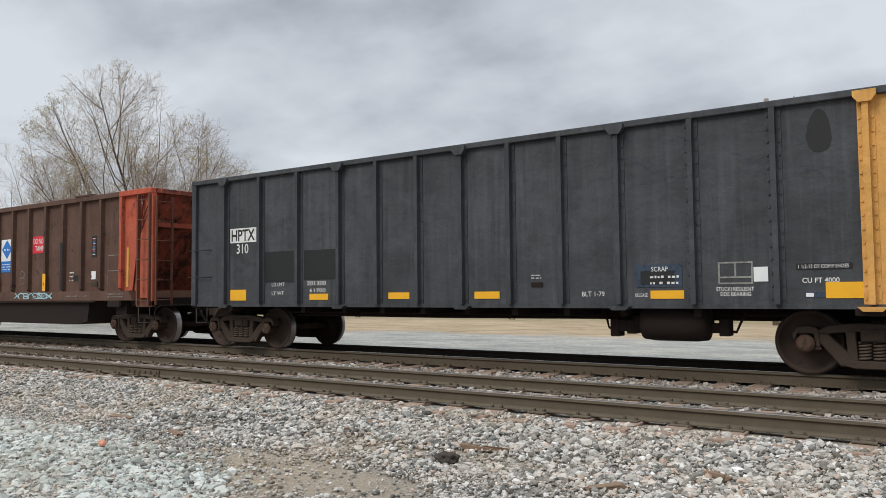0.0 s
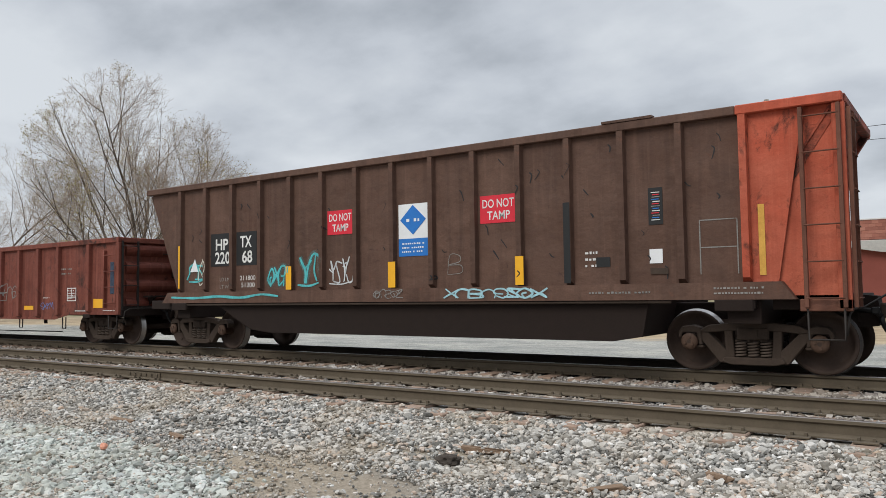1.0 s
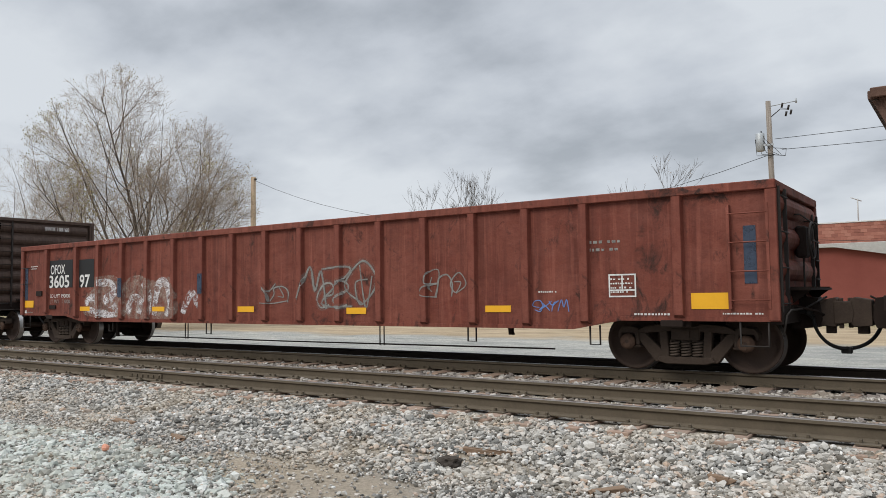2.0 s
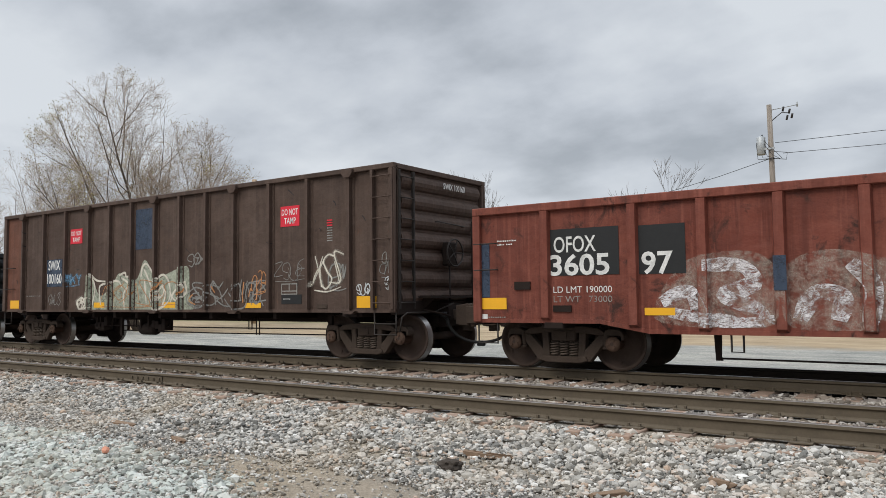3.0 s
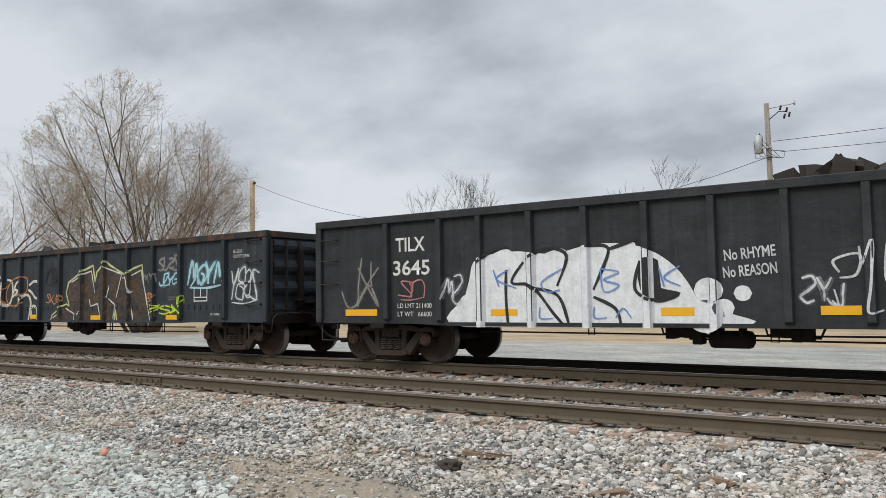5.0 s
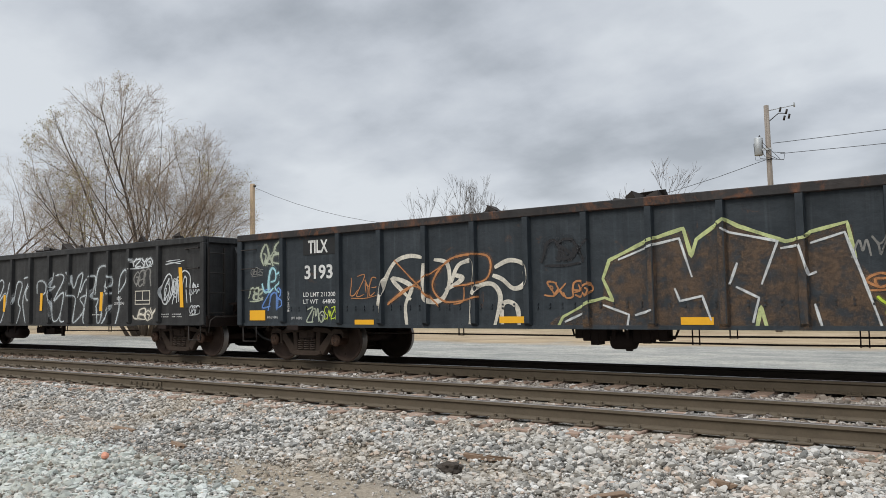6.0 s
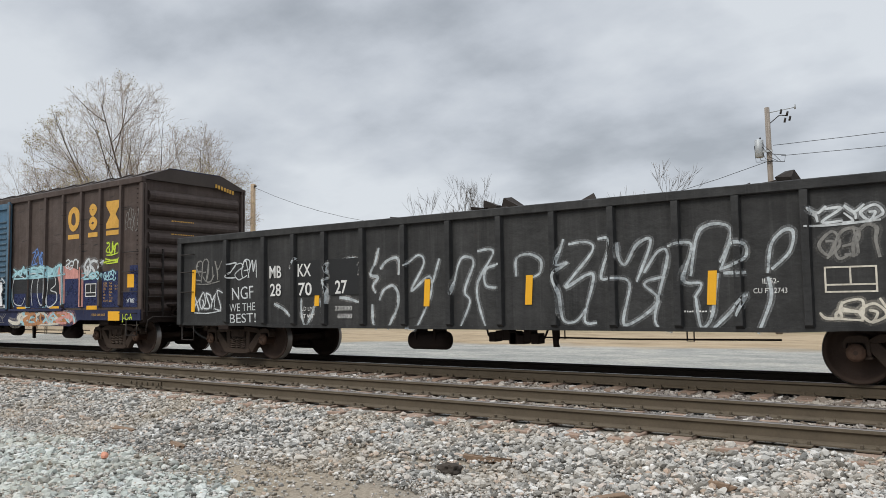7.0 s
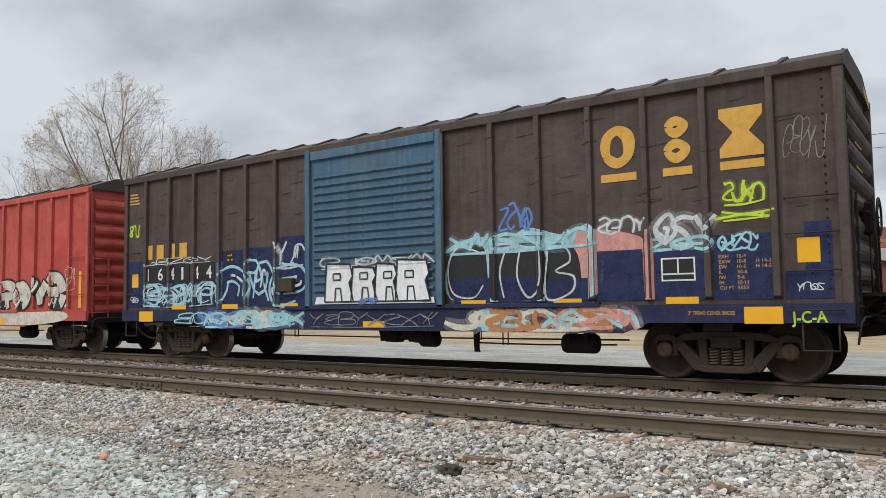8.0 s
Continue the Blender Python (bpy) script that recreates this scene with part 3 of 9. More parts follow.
def red_building():
    m = Mat("red_painted_wall", 0.85)
    c = m.mix(m.band(m.noise(0.5, 5, 0.6), 0.35, 0.7), (0.20, 0.055, 0.042), (0.25, 0.075, 0.058))
    c = m.mix(m.times(m.band(m.noise(18, 4, 0.6), 0.4, 0.8), 0.3), c, (0.13, 0.04, 0.03))
    wall_mat = m.done(c)
    m = Mat("red_shingles", 0.9)
    c = m.ramp(m.random(), (0.0, (0.20, 0.075, 0.055)), (0.5, (0.27, 0.105, 0.075)), (1.0, (0.33, 0.15, 0.11)))
    c = m.mix(m.times(m.band(m.noise(9, 5, 0.7), 0.4, 0.75), 0.4), c, (0.16, 0.07, 0.05))
    shingle_mat = m.done(c)
    trim_mat = plain("grey_fascia_paint", (0.42, 0.41, 0.39), 0.7, 0.0, 0.4)
    snow = plain("pale_ridge_cap", (0.62, 0.61, 0.60), 0.7, 0.0, 0.2)
    X0, X1, Y0, Y1 = -10.6, 20.0, 46.8, 58.8
    b = tagged(new("building"), "low brick-red building with a red shingled mansard roof edge", "building")
    b.location = (X0, Y0, GROUND)
    L, D, H = X1 - X0, Y1 - Y0, 3.95
    bm = bmesh.new()
    box(bm, 0, L, 0, 0.3, 0, H)
    box(bm, 0, L, D - 0.3, D, 0, H)
    box(bm, 0, 0.3, 0.3, D - 0.3, 0, H)
    box(bm, L - 0.3, L, 0.3, D - 0.3, 0, H)
    part("wall", bm, wall_mat, b)
    part("fascia", boxed(-0.25, L + 0.25, -0.35, -0.05, H - 0.02, H + 0.2, 0.02), trim_mat, b, "grey fascia board under the roof edge")
    part("roof", boxed(-0.1, L + 0.1, 0.35, D, H, H + 0.7), wall_mat, b)
    # mansard band of shingles, leaning back, higher on one stretch
    course = boxed(-0.155, 0.155, -0.012, 0.012, -0.105, 0.105)
    me = bpy.data.meshes.new("shingle")
    course.to_mesh(me)
    course.free()
    me.materials.append(shingle_mat)
    rng = random.Random(8)
    part("roof_band", prism(bmesh.new(), [(0, 0), (L, 0), (L, 1.14), (2.5, 1.14), (2.5, 0.92), (0, 0.92)], -0.06, 0.0), shingle_mat, b, m=pose(0, -0.10, H + 0.19, -14))
    for r in range(6):
        for i in range(48):
            x = 0.16 + i * 0.315 + (0.15 if r % 2 else 0)
            if r == 5 and x < 2.5:
                continue
            z = 0.1 + r * 0.185
            part("shingle", me, None, b, m=pose(x, -0.10 - 0.075 + math.tan(radians(14)) * z + rng.uniform(-0.004, 0.004), H + 0.19 + z, -17, 0, 0))
    part("ridge_cap", prism(bmesh.new(), [(-0.05, 0.92), (2.45, 0.92), (2.45, 1.14), (L, 1.14), (L, 1.2), (2.4, 1.2), (2.4, 0.98), (-0.05, 0.98)], -0.1, 0.06), snow, b, "pale metal edge along the top", m=pose(0, 0.16, H + 0.19, 0))
    # torn strip hanging from the eave
    part("hanging_strip", prism(bmesh.new(), [(4.2, H), (7.2, H), (7.1, H - 0.5), (6.6, H - 0.45)], -0.4, -0.36), trim_mat, b, "loose grey strip hanging under the eave")
    # antenna mast on the roof
    bm = tubed([(5.1, 3, H + 0.6), (5.1, 3, H + 2.9)], 0.04)
    tube(bm, [(4.75, 3, H + 3.0), (5.3, 3, H + 2.75)], 0.03)
    part("antenna", bm, trim_mat, b, "thin metal mast")


red_building()


def pole_wood():
    m = Mat("grey_pole_wood", 0.9)
    c = m.ramp(m.noise(1.0, 6, 0.7, (14, 14, 0.6)), (0.3, (0.13, 0.105, 0.085)), (0.6, (0.27, 0.235, 0.20)), (0.8, (0.38, 0.34, 0.30)))
    m.bump(m.noise(1.0, 5, 0.7, (30, 30, 1)), 0.6, 0.01)
    return m.done(c)


def light_wood():
    m = Mat("pale_pole_wood", 0.9)
    c = m.ramp(m.noise(1.0, 6, 0.7, (14, 14, 0.6)), (0.3, (0.26, 0.19, 0.12)), (0.6, (0.42, 0.32, 0.22)), (0.8, (0.52, 0.42, 0.31)))
    return m.done(c)


POLE_R = Vector((-7.3, 35.88, GROUND))
POLE_L = Vector((-41.2, 36.09, GROUND))
M_WIRE = plain("black_wire", (0.03, 0.03, 0.032), 0.6, 0.0, 0.1)
M_GALV = plain("galvanised_steel", (0.38, 0.40, 0.41), 0.5, 0.3, 0.2)


def sagging(a, b, sag, n=16):
    a, b = Vector(a), Vector(b)
    return [a.lerp(b, i / n) - Vector((0, 0, 4 * sag * (i / n) * (1 - i / n))) for i in range(n + 1)]


def utility_pole():
    p = tagged(new("utility_pole"), "weathered grey wooden utility pole with transformer and lamp", "utility pole")
    p.location = POLE_R
    part("pole", tubed([(0.1, 0, 0), (0.0, 0, 10.02)], 0.145, 10, r_end=0.105), pole_wood(), p)
    bm = lathe(bmesh.new(), [(0.15, -0.40), (0.19, -0.37), (0.19, 0.37), (0.15, 0.40), (0.06, 0.44)], 16)
    bmesh.ops.rotate(bm, verts=bm.verts, cent=(0, 0, 0), matrix=Matrix.Rotation(radians(90), 3, "X"))
    part("transformer", bm, M_GALV, p, "grey cylindrical transformer can", m=pose(-0.37, -0.1, 8.2, 0, 0, 0))
    part("bracket", boxed(-0.25, 0.2, -0.2, -0.15, 8.0, 8.08), M_GALV, p)
    bm = tubed([(0.1, 0, 9.78), (1.15, 0, 9.86)], 0.02)
    tube(bm, [(1.15, 0, 9.78), (1.15, 0, 9.98)], 0.04)
    part("top_arm", bm, M_GALV, p, "thin horizontal insulator arm")
    bm = tubed([(0.1, 0, 9.3), (0.5, 0, 9.6), (0.8, 0, 9.55)], 0.02)
    for dx, dz in ((0.55, 9.75), (0.8, 9.62), (0.9, 9.4), (0.7, 9.35)):
        tube(bm, [(dx, 0, dz - 0.1), (dx + 0.05, 0, dz + 0.1)], 0.05)
    part("insulators", bm, M_IRON, p, "cluster of dark insulators")
    bm = tubed([(0.12, 0, 4.9), (0.4, -0.1, 5.15), (0.9, -0.2, 5.1)], 0.025)
    part("lamp_arm", bm, M_GALV, p)
    bm = lathe(bmesh.new(), [(0.05, 0.12), (0.2, 0.02), (0.17, -0.12), (0.02, -0.16)], 14)
    bmesh.ops.rotate(bm, verts=bm.verts, cent=(0, 0, 0), matrix=Matrix.Rotation(radians(90), 3, "X"))
    part("lamp", bm, M_GALV, p, "yard lamp with pale bowl", m=pose(0.95, -0.2, 5.0))
    for k in range(5):
        a = k * 1.3
        part("jumper", tubed([(-0.3, -0.15, 8.7), (-0.55 + 0.1 * k, -0.2, 8.3), (-0.5 + 0.2 * k, -0.2, 7.6 + 0.05 * k), (0.1 + 0.1 * k, -0.18, 7.55)], 0.014, 4), M_WIRE, p)
    part("jumper", tubed([(0.15, -0.1, 7.9), (0.7, -0.1, 7.8), (0.65, -0.1, 7.5), (0.1, -0.1, 7.6)], 0.016, 4), M_WIRE, p)


utility_pole()


def short_pole():
    p = tagged(new("wooden_pole"), "plain pale wooden pole with one wire", "utility pole")
    p.location = POLE_L
    part("pole", tubed([(0, 0, 0), (0, 0, 10.02)], 0.2, 10, r_end=0.17), light_wood(), p)
    part("cap", boxed(-0.1, 0.3, -0.06, 0.06, 9.78, 9.9), M_IRON, p)


short_pole()


def wires():
    runs = [(POLE_L + Vector((0.1, 0, 9.78)), POLE_R + Vector((-0.1, 0, 7.6)), 2.9),
            (POLE_R + Vector((0.2, 0, 8.3)), Vector((43, 35.88, 9.9)), 0.6),
            (POLE_R + Vector((0.5, 0, 7.8)), Vector((43, 35.88, 8.9)), 0.7),
            (POLE_R + Vector((0.3, 0, 3.9)), Vector((2, 46.8, 3.6)), 0.15)]
    for a, b, s in runs:
        tagged(part("overhead_wire", tubed(sagging(a, b, s), 0.014, 4), M_WIRE), "thin black overhead wire between poles", "wire", "overhead wires")


wires()

# ---- bare trees ----
M_BARK = plain("grey_brown_bark", (0.125, 0.10, 0.08), 0.9, 0.0, 0.4, 2.0)
M_TWIG = plain("thin_twig_bark", (0.34, 0.265, 0.20), 0.9, 0.0, 0.3, 2.0)


def leaf_mat(name, a, b):
    m = Mat(name, 0.8)
    return m.done(m.ramp(m.random(island=True), (0.0, a), (1.0, b)))


M_LEAF = leaf_mat("sparse_yellow_leaves", (0.26, 0.22, 0.08), (0.42, 0.36, 0.15))
M_BUD = leaf_mat("brown_buds", (0.22, 0.15, 0.10), (0.33, 0.24, 0.16))


def fan_tree(name, label, at, height, limbs, reach, seed, leafy=0.0, leaves_mat=None, thick=0.15, density=1.0):
    """Limbs that fan out from a low fork and carry ever finer side shoots, down to twigs; sparse leaves at the tips."""
    rng = random.Random(seed)
    t = tagged(new(name), label, "tree")
    t.location = at
    wood, twigs, leaves = bmesh.new(), bmesh.new(), bmesh.new()

    def leaf(p):
        for _ in range(3):
            c = p + Vector((rng.uniform(-0.2, 0.2), rng.uniform(-0.2, 0.2), rng.uniform(-0.2, 0.2)))
            u = Vector((rng.uniform(-1, 1), rng.uniform(-1, 1), rng.uniform(-1, 1))).normalized()
            w, s = u.orthogonal().normalized(), rng.uniform(0.026, 0.044)
            leaves.faces.new([leaves.verts.new(c + s * k) for k in (u, w * 0.6, -u, -w * 0.6)])

    def shoot(p, d, length, r, level, bend=Vector((0, 0, 0))):
        n = (9, 7, 4, 2, 1)[level]
        pts, dirs = [p], [d]
        for i in range(n):
            wob = Vector((rng.uniform(-1, 1), rng.uniform(-1, 1), rng.uniform(-0.8, 1.0))) * (0.11, 0.18, 0.2, 0.22, 0.0)[level]
            d = (d + wob + bend + Vector((0, 0, 0.05 if level else 0.0))).normalized()
            p = p + d * (length / n)
            pts.append(p)
            dirs.append(d)
            q = Vector((p.x / reach, p.y / reach, (p.z - 0.55 * height) / (0.45 * height)))
            if p.z > 0.35 * height and q.length > (0.84 if level == 0 else 1.0) + 0.12 * noise.noise(p * 0.4):
                break
        cut = (len(pts) - 1) / n
        length, n = length * (0.35 + 0.65 * cut), len(pts) - 1
        tube(wood if level < 2 else twigs, pts, r, (7, 5, 3, 3, 3)[level], r_end=max(0.004, r * (0.14 if level == 0 else 0.22)))
        if level == 4:
            if leaves_mat and rng.random() < leafy * min(0.7, max(0.0, 2.6 * noise.noise(p * 0.22 + Vector((1.7, 0.4, 2.0))) - 0.02 + 0.03 * p.x)):
                leaf(p)
            return
        count = max(2, int(density * (9, 8, 6, 3)[level] * (0.3 + 0.7 * cut) * rng.uniform(0.75, 1.25)))
        for k in range(count):
            f = (0.26 if level == 0 else 0.16) + (0.74 if level == 0 else 0.84) * (k + rng.random()) / count
            i = min(n - 1, int(f * n))
            start = pts[i].lerp(pts[i + 1], f * n - i)
            turn = radians(rng.uniform(24, 50))
            side = Vector((rng.uniform(-1, 1), rng.uniform(-1, 1), rng.uniform(-0.7, 1))).cross(dirs[i])
            nd = dirs[i] * math.cos(turn) + side.normalized() * math.sin(turn)
            nd.z = max(nd.z, -0.12)
            shoot(start, nd.normalized(), length * ((0.24 if level == 0 else 0.17) + 0.44 * (1 - f)) * rng.uniform(0.7, 1.25) + (0.0, 0.35, 0.22, 0.12)[level], max(0.0045, r * (1 - 0.72 * f) * rng.uniform(0.42, 0.62)), level + 1)

    for k in range(limbs):
        a = math.tau * (k * 0.382 + rng.uniform(-0.03, 0.03))
        lean = math.acos(1 - (k + 0.4) / limbs * (1 - math.cos(radians(62)))) * rng.uniform(0.92, 1.08)
        out = Vector((math.cos(a), math.sin(a), 0))
        d = out * math.sin(0.55 * lean) + Vector((0, 0, math.cos(0.55 * lean)))
        shoot(out * rng.uniform(0.15, 0.8) + Vector((0, 0, -0.3)), d, height * 1.02, thick * rng.uniform(0.75, 1.15), 0, out * 0.11 * math.sin(lean))
    part("trunk", wood, M_BARK, t)
    part("crown", twigs, M_TWIG, t, "fine bare branches and twigs")
    if leaves_mat:
        part("leaves", leaves, leaves_mat, t, "sparse yellowish leaves")
    else:
        leaves.free()
    return t


def bare_tree(name, label, at, height, trunks, lean, spread, seed, leafy=0.0, depth=6, leaves_mat=None, thick=0.16, wide=0.43):
    """Trunk and limbs as tapered tubes that fork down to fine twigs, with scattered leaves at the tips."""
    rng = random.Random(seed)
    t = tagged(new(name), label, "tree")
    t.location = at
    wood, twigs, leaves = bmesh.new(), bmesh.new(), bmesh.new()

    def grow(p, d, length, r, level):
        pts = [p]
        n = 3 if level < 3 else (2 if level < 6 else 1)
        for i in range(n):
            wob = Vector((rng.uniform(-1, 1), rng.uniform(-1, 1), rng.uniform(-0.35, 1.0))) * (0.10 + 0.03 * level)
            d = (d + wob).normalized()
            p = p + d * (length / n)
            pts.append(p)
        tube(wood if level < 3 else twigs, pts, r, 6 if level < 2 else (4 if level < 4 else 3), r_end=r * 0.62)
        out = (p.x / (wide * height)) ** 2 + (p.y / (wide * height)) ** 2 + ((p.z - 0.50 * height) / (0.52 * height)) ** 2
        if out > 0.95 + 0.75 * noise.noise(p * 0.33) and level > 2:
            return
        if level >= depth:
            if leaves_mat and rng.random() < leafy * min(1.0, max(0.08, 0.45 + 0.12 * p.x + 1.3 * noise.noise(p * 0.3))):
                for _ in range(3):
                    c = p + Vector((rng.uniform(-0.2, 0.2), rng.uniform(-0.2, 0.2), rng.uniform(-0.2, 0.2)))
                    u = Vector((rng.uniform(-1, 1), rng.uniform(-1, 1), rng.uniform(-1, 1))).normalized()
                    w = u.orthogonal().normalized()
                    s = rng.uniform(0.03, 0.06)
                    q = [leaves.verts.new(c + s * k) for k in (u, w * 0.6, -u, -w * 0.6)]
                    leaves.faces.new(q)
            return
        kids = rng.choice((2, 3, 3)) if level < 4 else rng.choice((2, 3))
        for k in range(kids):
            turn = Vector((rng.uniform(-1, 1), rng.uniform(-1, 1), rng.uniform(-0.25, 0.75))) * spread
            nd = (d + turn).normalized()
            nd.z = max(nd.z, -0.1)
            start = pts[-1] if k == 0 else pts[-1].lerp(pts[-2], rng.uniform(0, 0.9))
            grow(start, nd.normalized(), length * rng.uniform(0.62, 0.86), max(r * rng.uniform(0.50, 0.66), 0.013), level + 1)

    for k in range(trunks):
        a = math.tau * (k + rng.uniform(-0.2, 0.2)) / trunks
        base = Vector((math.cos(a), math.sin(a), 0)) * (0.35 if trunks > 1 else 0) * rng.uniform(0.5, 2.2)
        tip = lean * rng.uniform(0.35, 1.25)
        d = Vector((math.cos(a) * tip, math.sin(a) * tip, 1)).normalized()
        grow(base + Vector((0, 0, -0.3)), d, height * rng.uniform(0.27, 0.32), thick * rng.uniform(0.7, 1.15), 0)
    part("trunk", wood, M_BARK, t)
    part("crown", twigs, M_BARK, t, "fine bare branches and twigs")
    if leaves_mat:
        part("leaves", leaves, leaves_mat, t, "sparse yellowish leaves")
    return t


fan_tree("tree", "wide many-stemmed bare tree with a few yellow leaves", (-38.0, 25.5, GROUND), 14.3, 15, 6.0, 31, 1.0, M_LEAF, 0.13, 1.2)
fan_tree("tree", "bare leafless tree with arching limbs", (-63.5, 27.0, GROUND), 13.8, 11, 8.3, 9, 0.0, None, 0.16, 1.1)
bare_tree("tree", "small bare tree behind the gravel lot", (-43.0, 63.4, GROUND), 14.4, 3, 0.3, 0.55, 12, 0.0, 6, None, 0.10)
bare_tree("tree", "small sparse tree behind the gravel lot", (-22.6, 62.4, GROUND), 13.4, 1, 0.05, 0.62, 21, 0.3, 6, M_BUD, 0.12)

# ---- running gear ----
WHEEL_R = 0.432
WHEELSETS = []
CARS = []          # (thing, place of its middle along the track at the start)
_cache = {}


def once(key, make, *mats):
    """A mesh built once and shared."""
    if key not in _cache:
        bm = make()
        me = bpy.data.meshes.new(key)
        bm.to_mesh(me)
        bm.free()
        for x in mats:
            me.materials.append(x)
        _cache[key] = me
    return _cache[key]


def wheelset_mesh():
    bm = bmesh.new()
    half = [(0.06, 0.845), (0.15, 0.842), (0.17, 0.80), (0.30, 0.775), (0.385, 0.80), (0.40, 0.842), (0.445, 0.842), (0.457, 0.832), (0.462, 0.735), (0.485, 0.722), (0.487, 0.705), (0.39, 0.70), (0.36, 0.74), (0.16, 0.74), (0.10, 0.69), (0.085, 0.66)]
    slots = [0, 0, 0, 0, 0, 0, 0, 1, 1, 0, 0, 0, 0, 0, 0]
    for s in (1, -1):
        lathe(bm, [(r, y * s) for r, y in half], 40, slots)
        lathe(bm, [(0.06, 0.84 * s), (0.10, 0.86 * s), (0.10, 1.10 * s), (0.125, 1.105 * s), (0.125, 1.135 * s), (0.085, 1.16 * s), (0.03, 1.165 * s)], 14, [2] * 6)
        for k in range(3):
            a = math.tau * k / 3
            x, z = 0.062 * math.cos(a), 0.062 * math.sin(a)
            y0, y1 = sorted((1.15 * s, 1.18 * s))
            box(bm, x - 0.018, x + 0.018, y0, y1, z - 0.018, z + 0.018, 0, 2)
        # cast numbers and lifting marks on the plate
        for k in range(4):
            a = math.tau * k / 4 + 0.4
            x, z = 0.33 * math.cos(a), 0.33 * math.sin(a)
            y0, y1 = sorted((0.775 * s, 0.797 * s))
            box(bm, x - 0.03, x + 0.03, y0, y1, z - 0.012, z + 0.012, 0, 0)
    lathe(bm, [(0.08, -0.68), (0.08, 0.68)], 12)
    bmesh.ops.recalc_face_normals(bm, faces=bm.faces)
    return bm


def side_frame_mesh():
    """Cast side frame with two triangular windows and the spring opening."""
    bm = bmesh.new()
    y0, y1 = -0.075, 0.075
    prism(bm, [(-0.80, 0.60), (-0.62, 0.70), (-0.30, 0.735), (0.30, 0.735), (0.62, 0.70), (0.80, 0.60), (0.66, 0.585), (0.30, 0.62), (-0.30, 0.62), (-0.66, 0.585)], y0, y1)
    for s in (1, -1):
        prism(bm, [(s * 0.83, 0.60), (s * 0.62, 0.586), (s * 0.27, 0.23), (s * 0.30, 0.14), (s * 0.47, 0.15)], y0 + 0.005, y1 - 0.005)
        prism(bm, [(s * 0.25, 0.20), (s * 0.375, 0.20), (s * 0.40, 0.625), (s * 0.28, 0.625)], y0 + 0.002, y1 - 0.002)
        prism(bm, [(s * 0.72, 0.56), (s * 0.74, 0.665), (s * 0.85, 0.70), (s * 1.0, 0.68), (s * 1.06, 0.60), (s * 1.06, 0.52), (s * 1.02, 0.50), (s * 1.0, 0.585), (s * 0.79, 0.585), (s * 0.77, 0.40), (s * 0.71, 0.40)], y0 - 0.02, y1 + 0.02)
        prism(bm, [(s * 0.69, 0.40), (s * 0.80, 0.40), (s * 0.80, 0.36), (s * 0.70, 0.36)], y0 - 0.02, y1 + 0.02)
    prism(bm, [(-0.44, 0.165), (-0.30, 0.125), (0.30, 0.125), (0.44, 0.165), (0.40, 0.235), (-0.40, 0.235)], y0 - 0.03, y1 + 0.03)
    bmesh.ops.recalc_face_normals(bm, faces=bm.faces)
    bmesh.ops.bevel(bm, geom=list(bm.edges), offset=0.012, segments=1, affect="EDGES")
    return bm


def coil_mesh():
    n, turns, R = 70, 5.5, 0.066
    return tubed([(R * math.cos(a), R * math.sin(a), 0.235 + 0.225 * i / n) for i in range(n + 1) for a in (math.tau * turns * i / n,)], 0.0165, 5)


def truck(car, x, cap_label=""):
    """A two-axle truck (bogie): bolster, two side frames, springs and two wheelsets."""
    bm = boxed(-0.21, 0.21, -1.09, 1.09, 0.46, 0.64, 0.02)
    box(bm, -0.25, 0.25, -0.96, 0.96, 0.22, 0.47, 0.01)
    box(bm, -0.16, 0.16, -0.30, 0.30, 0.64, 0.72, 0.01)
    box(bm, -0.07, 0.07, -1.11, -1.08, 0.50, 0.60)
    t = part("truck", once("truck_bolster", lambda: bm, M_TRUCK), None, car, "dusty brown cast steel truck", m=pose(x, 0, 0))
    for s in (-1, 1):
        part("side_frame", once("side_frame", side_frame_mesh, M_TRUCK), None, t, m=pose(0, s * 1.0, 0, 0, 0, 0 if s < 0 else 180) @ Matrix.Diagonal((0.956, 1.0, 0.95, 1.0)))
        for k in (-0.165, 0.0, 0.165):
            part("spring", once("coil", coil_mesh, M_SPRING), None, t, m=pose(k, s * 1.03, -0.012))
        beam = lambda: tubed([(0, -0.85, 0.40), (0, 0.85, 0.40)], 0.05)
        part("brake_beam", once("brake_beam", beam, M_UNDER), None, t, m=pose(s * 0.36, 0, 0))
        shoe = lambda: prism(bmesh.new(), [(0.0, 0.25), (0.05, 0.25), (0.07, 0.45), (0.05, 0.62), (0.0, 0.62), (0.02, 0.45)], 0.72, 0.80)
        part("brake_shoe", once("brake_shoe", shoe, M_UNDER), None, t, m=pose(s * 0.33, 0, 0, 0, 0, 0 if s > 0 else 180))
        w = part("wheelset", once("wheelset", wheelset_mesh, M_WHEEL, M_TREAD, M_CAP), None, t, "wheels on one axle")
        w.scale = (WHEEL_R / 0.457, 1.0, WHEEL_R / 0.457)
        WHEELSETS.append((w, s * 0.85))
    return t


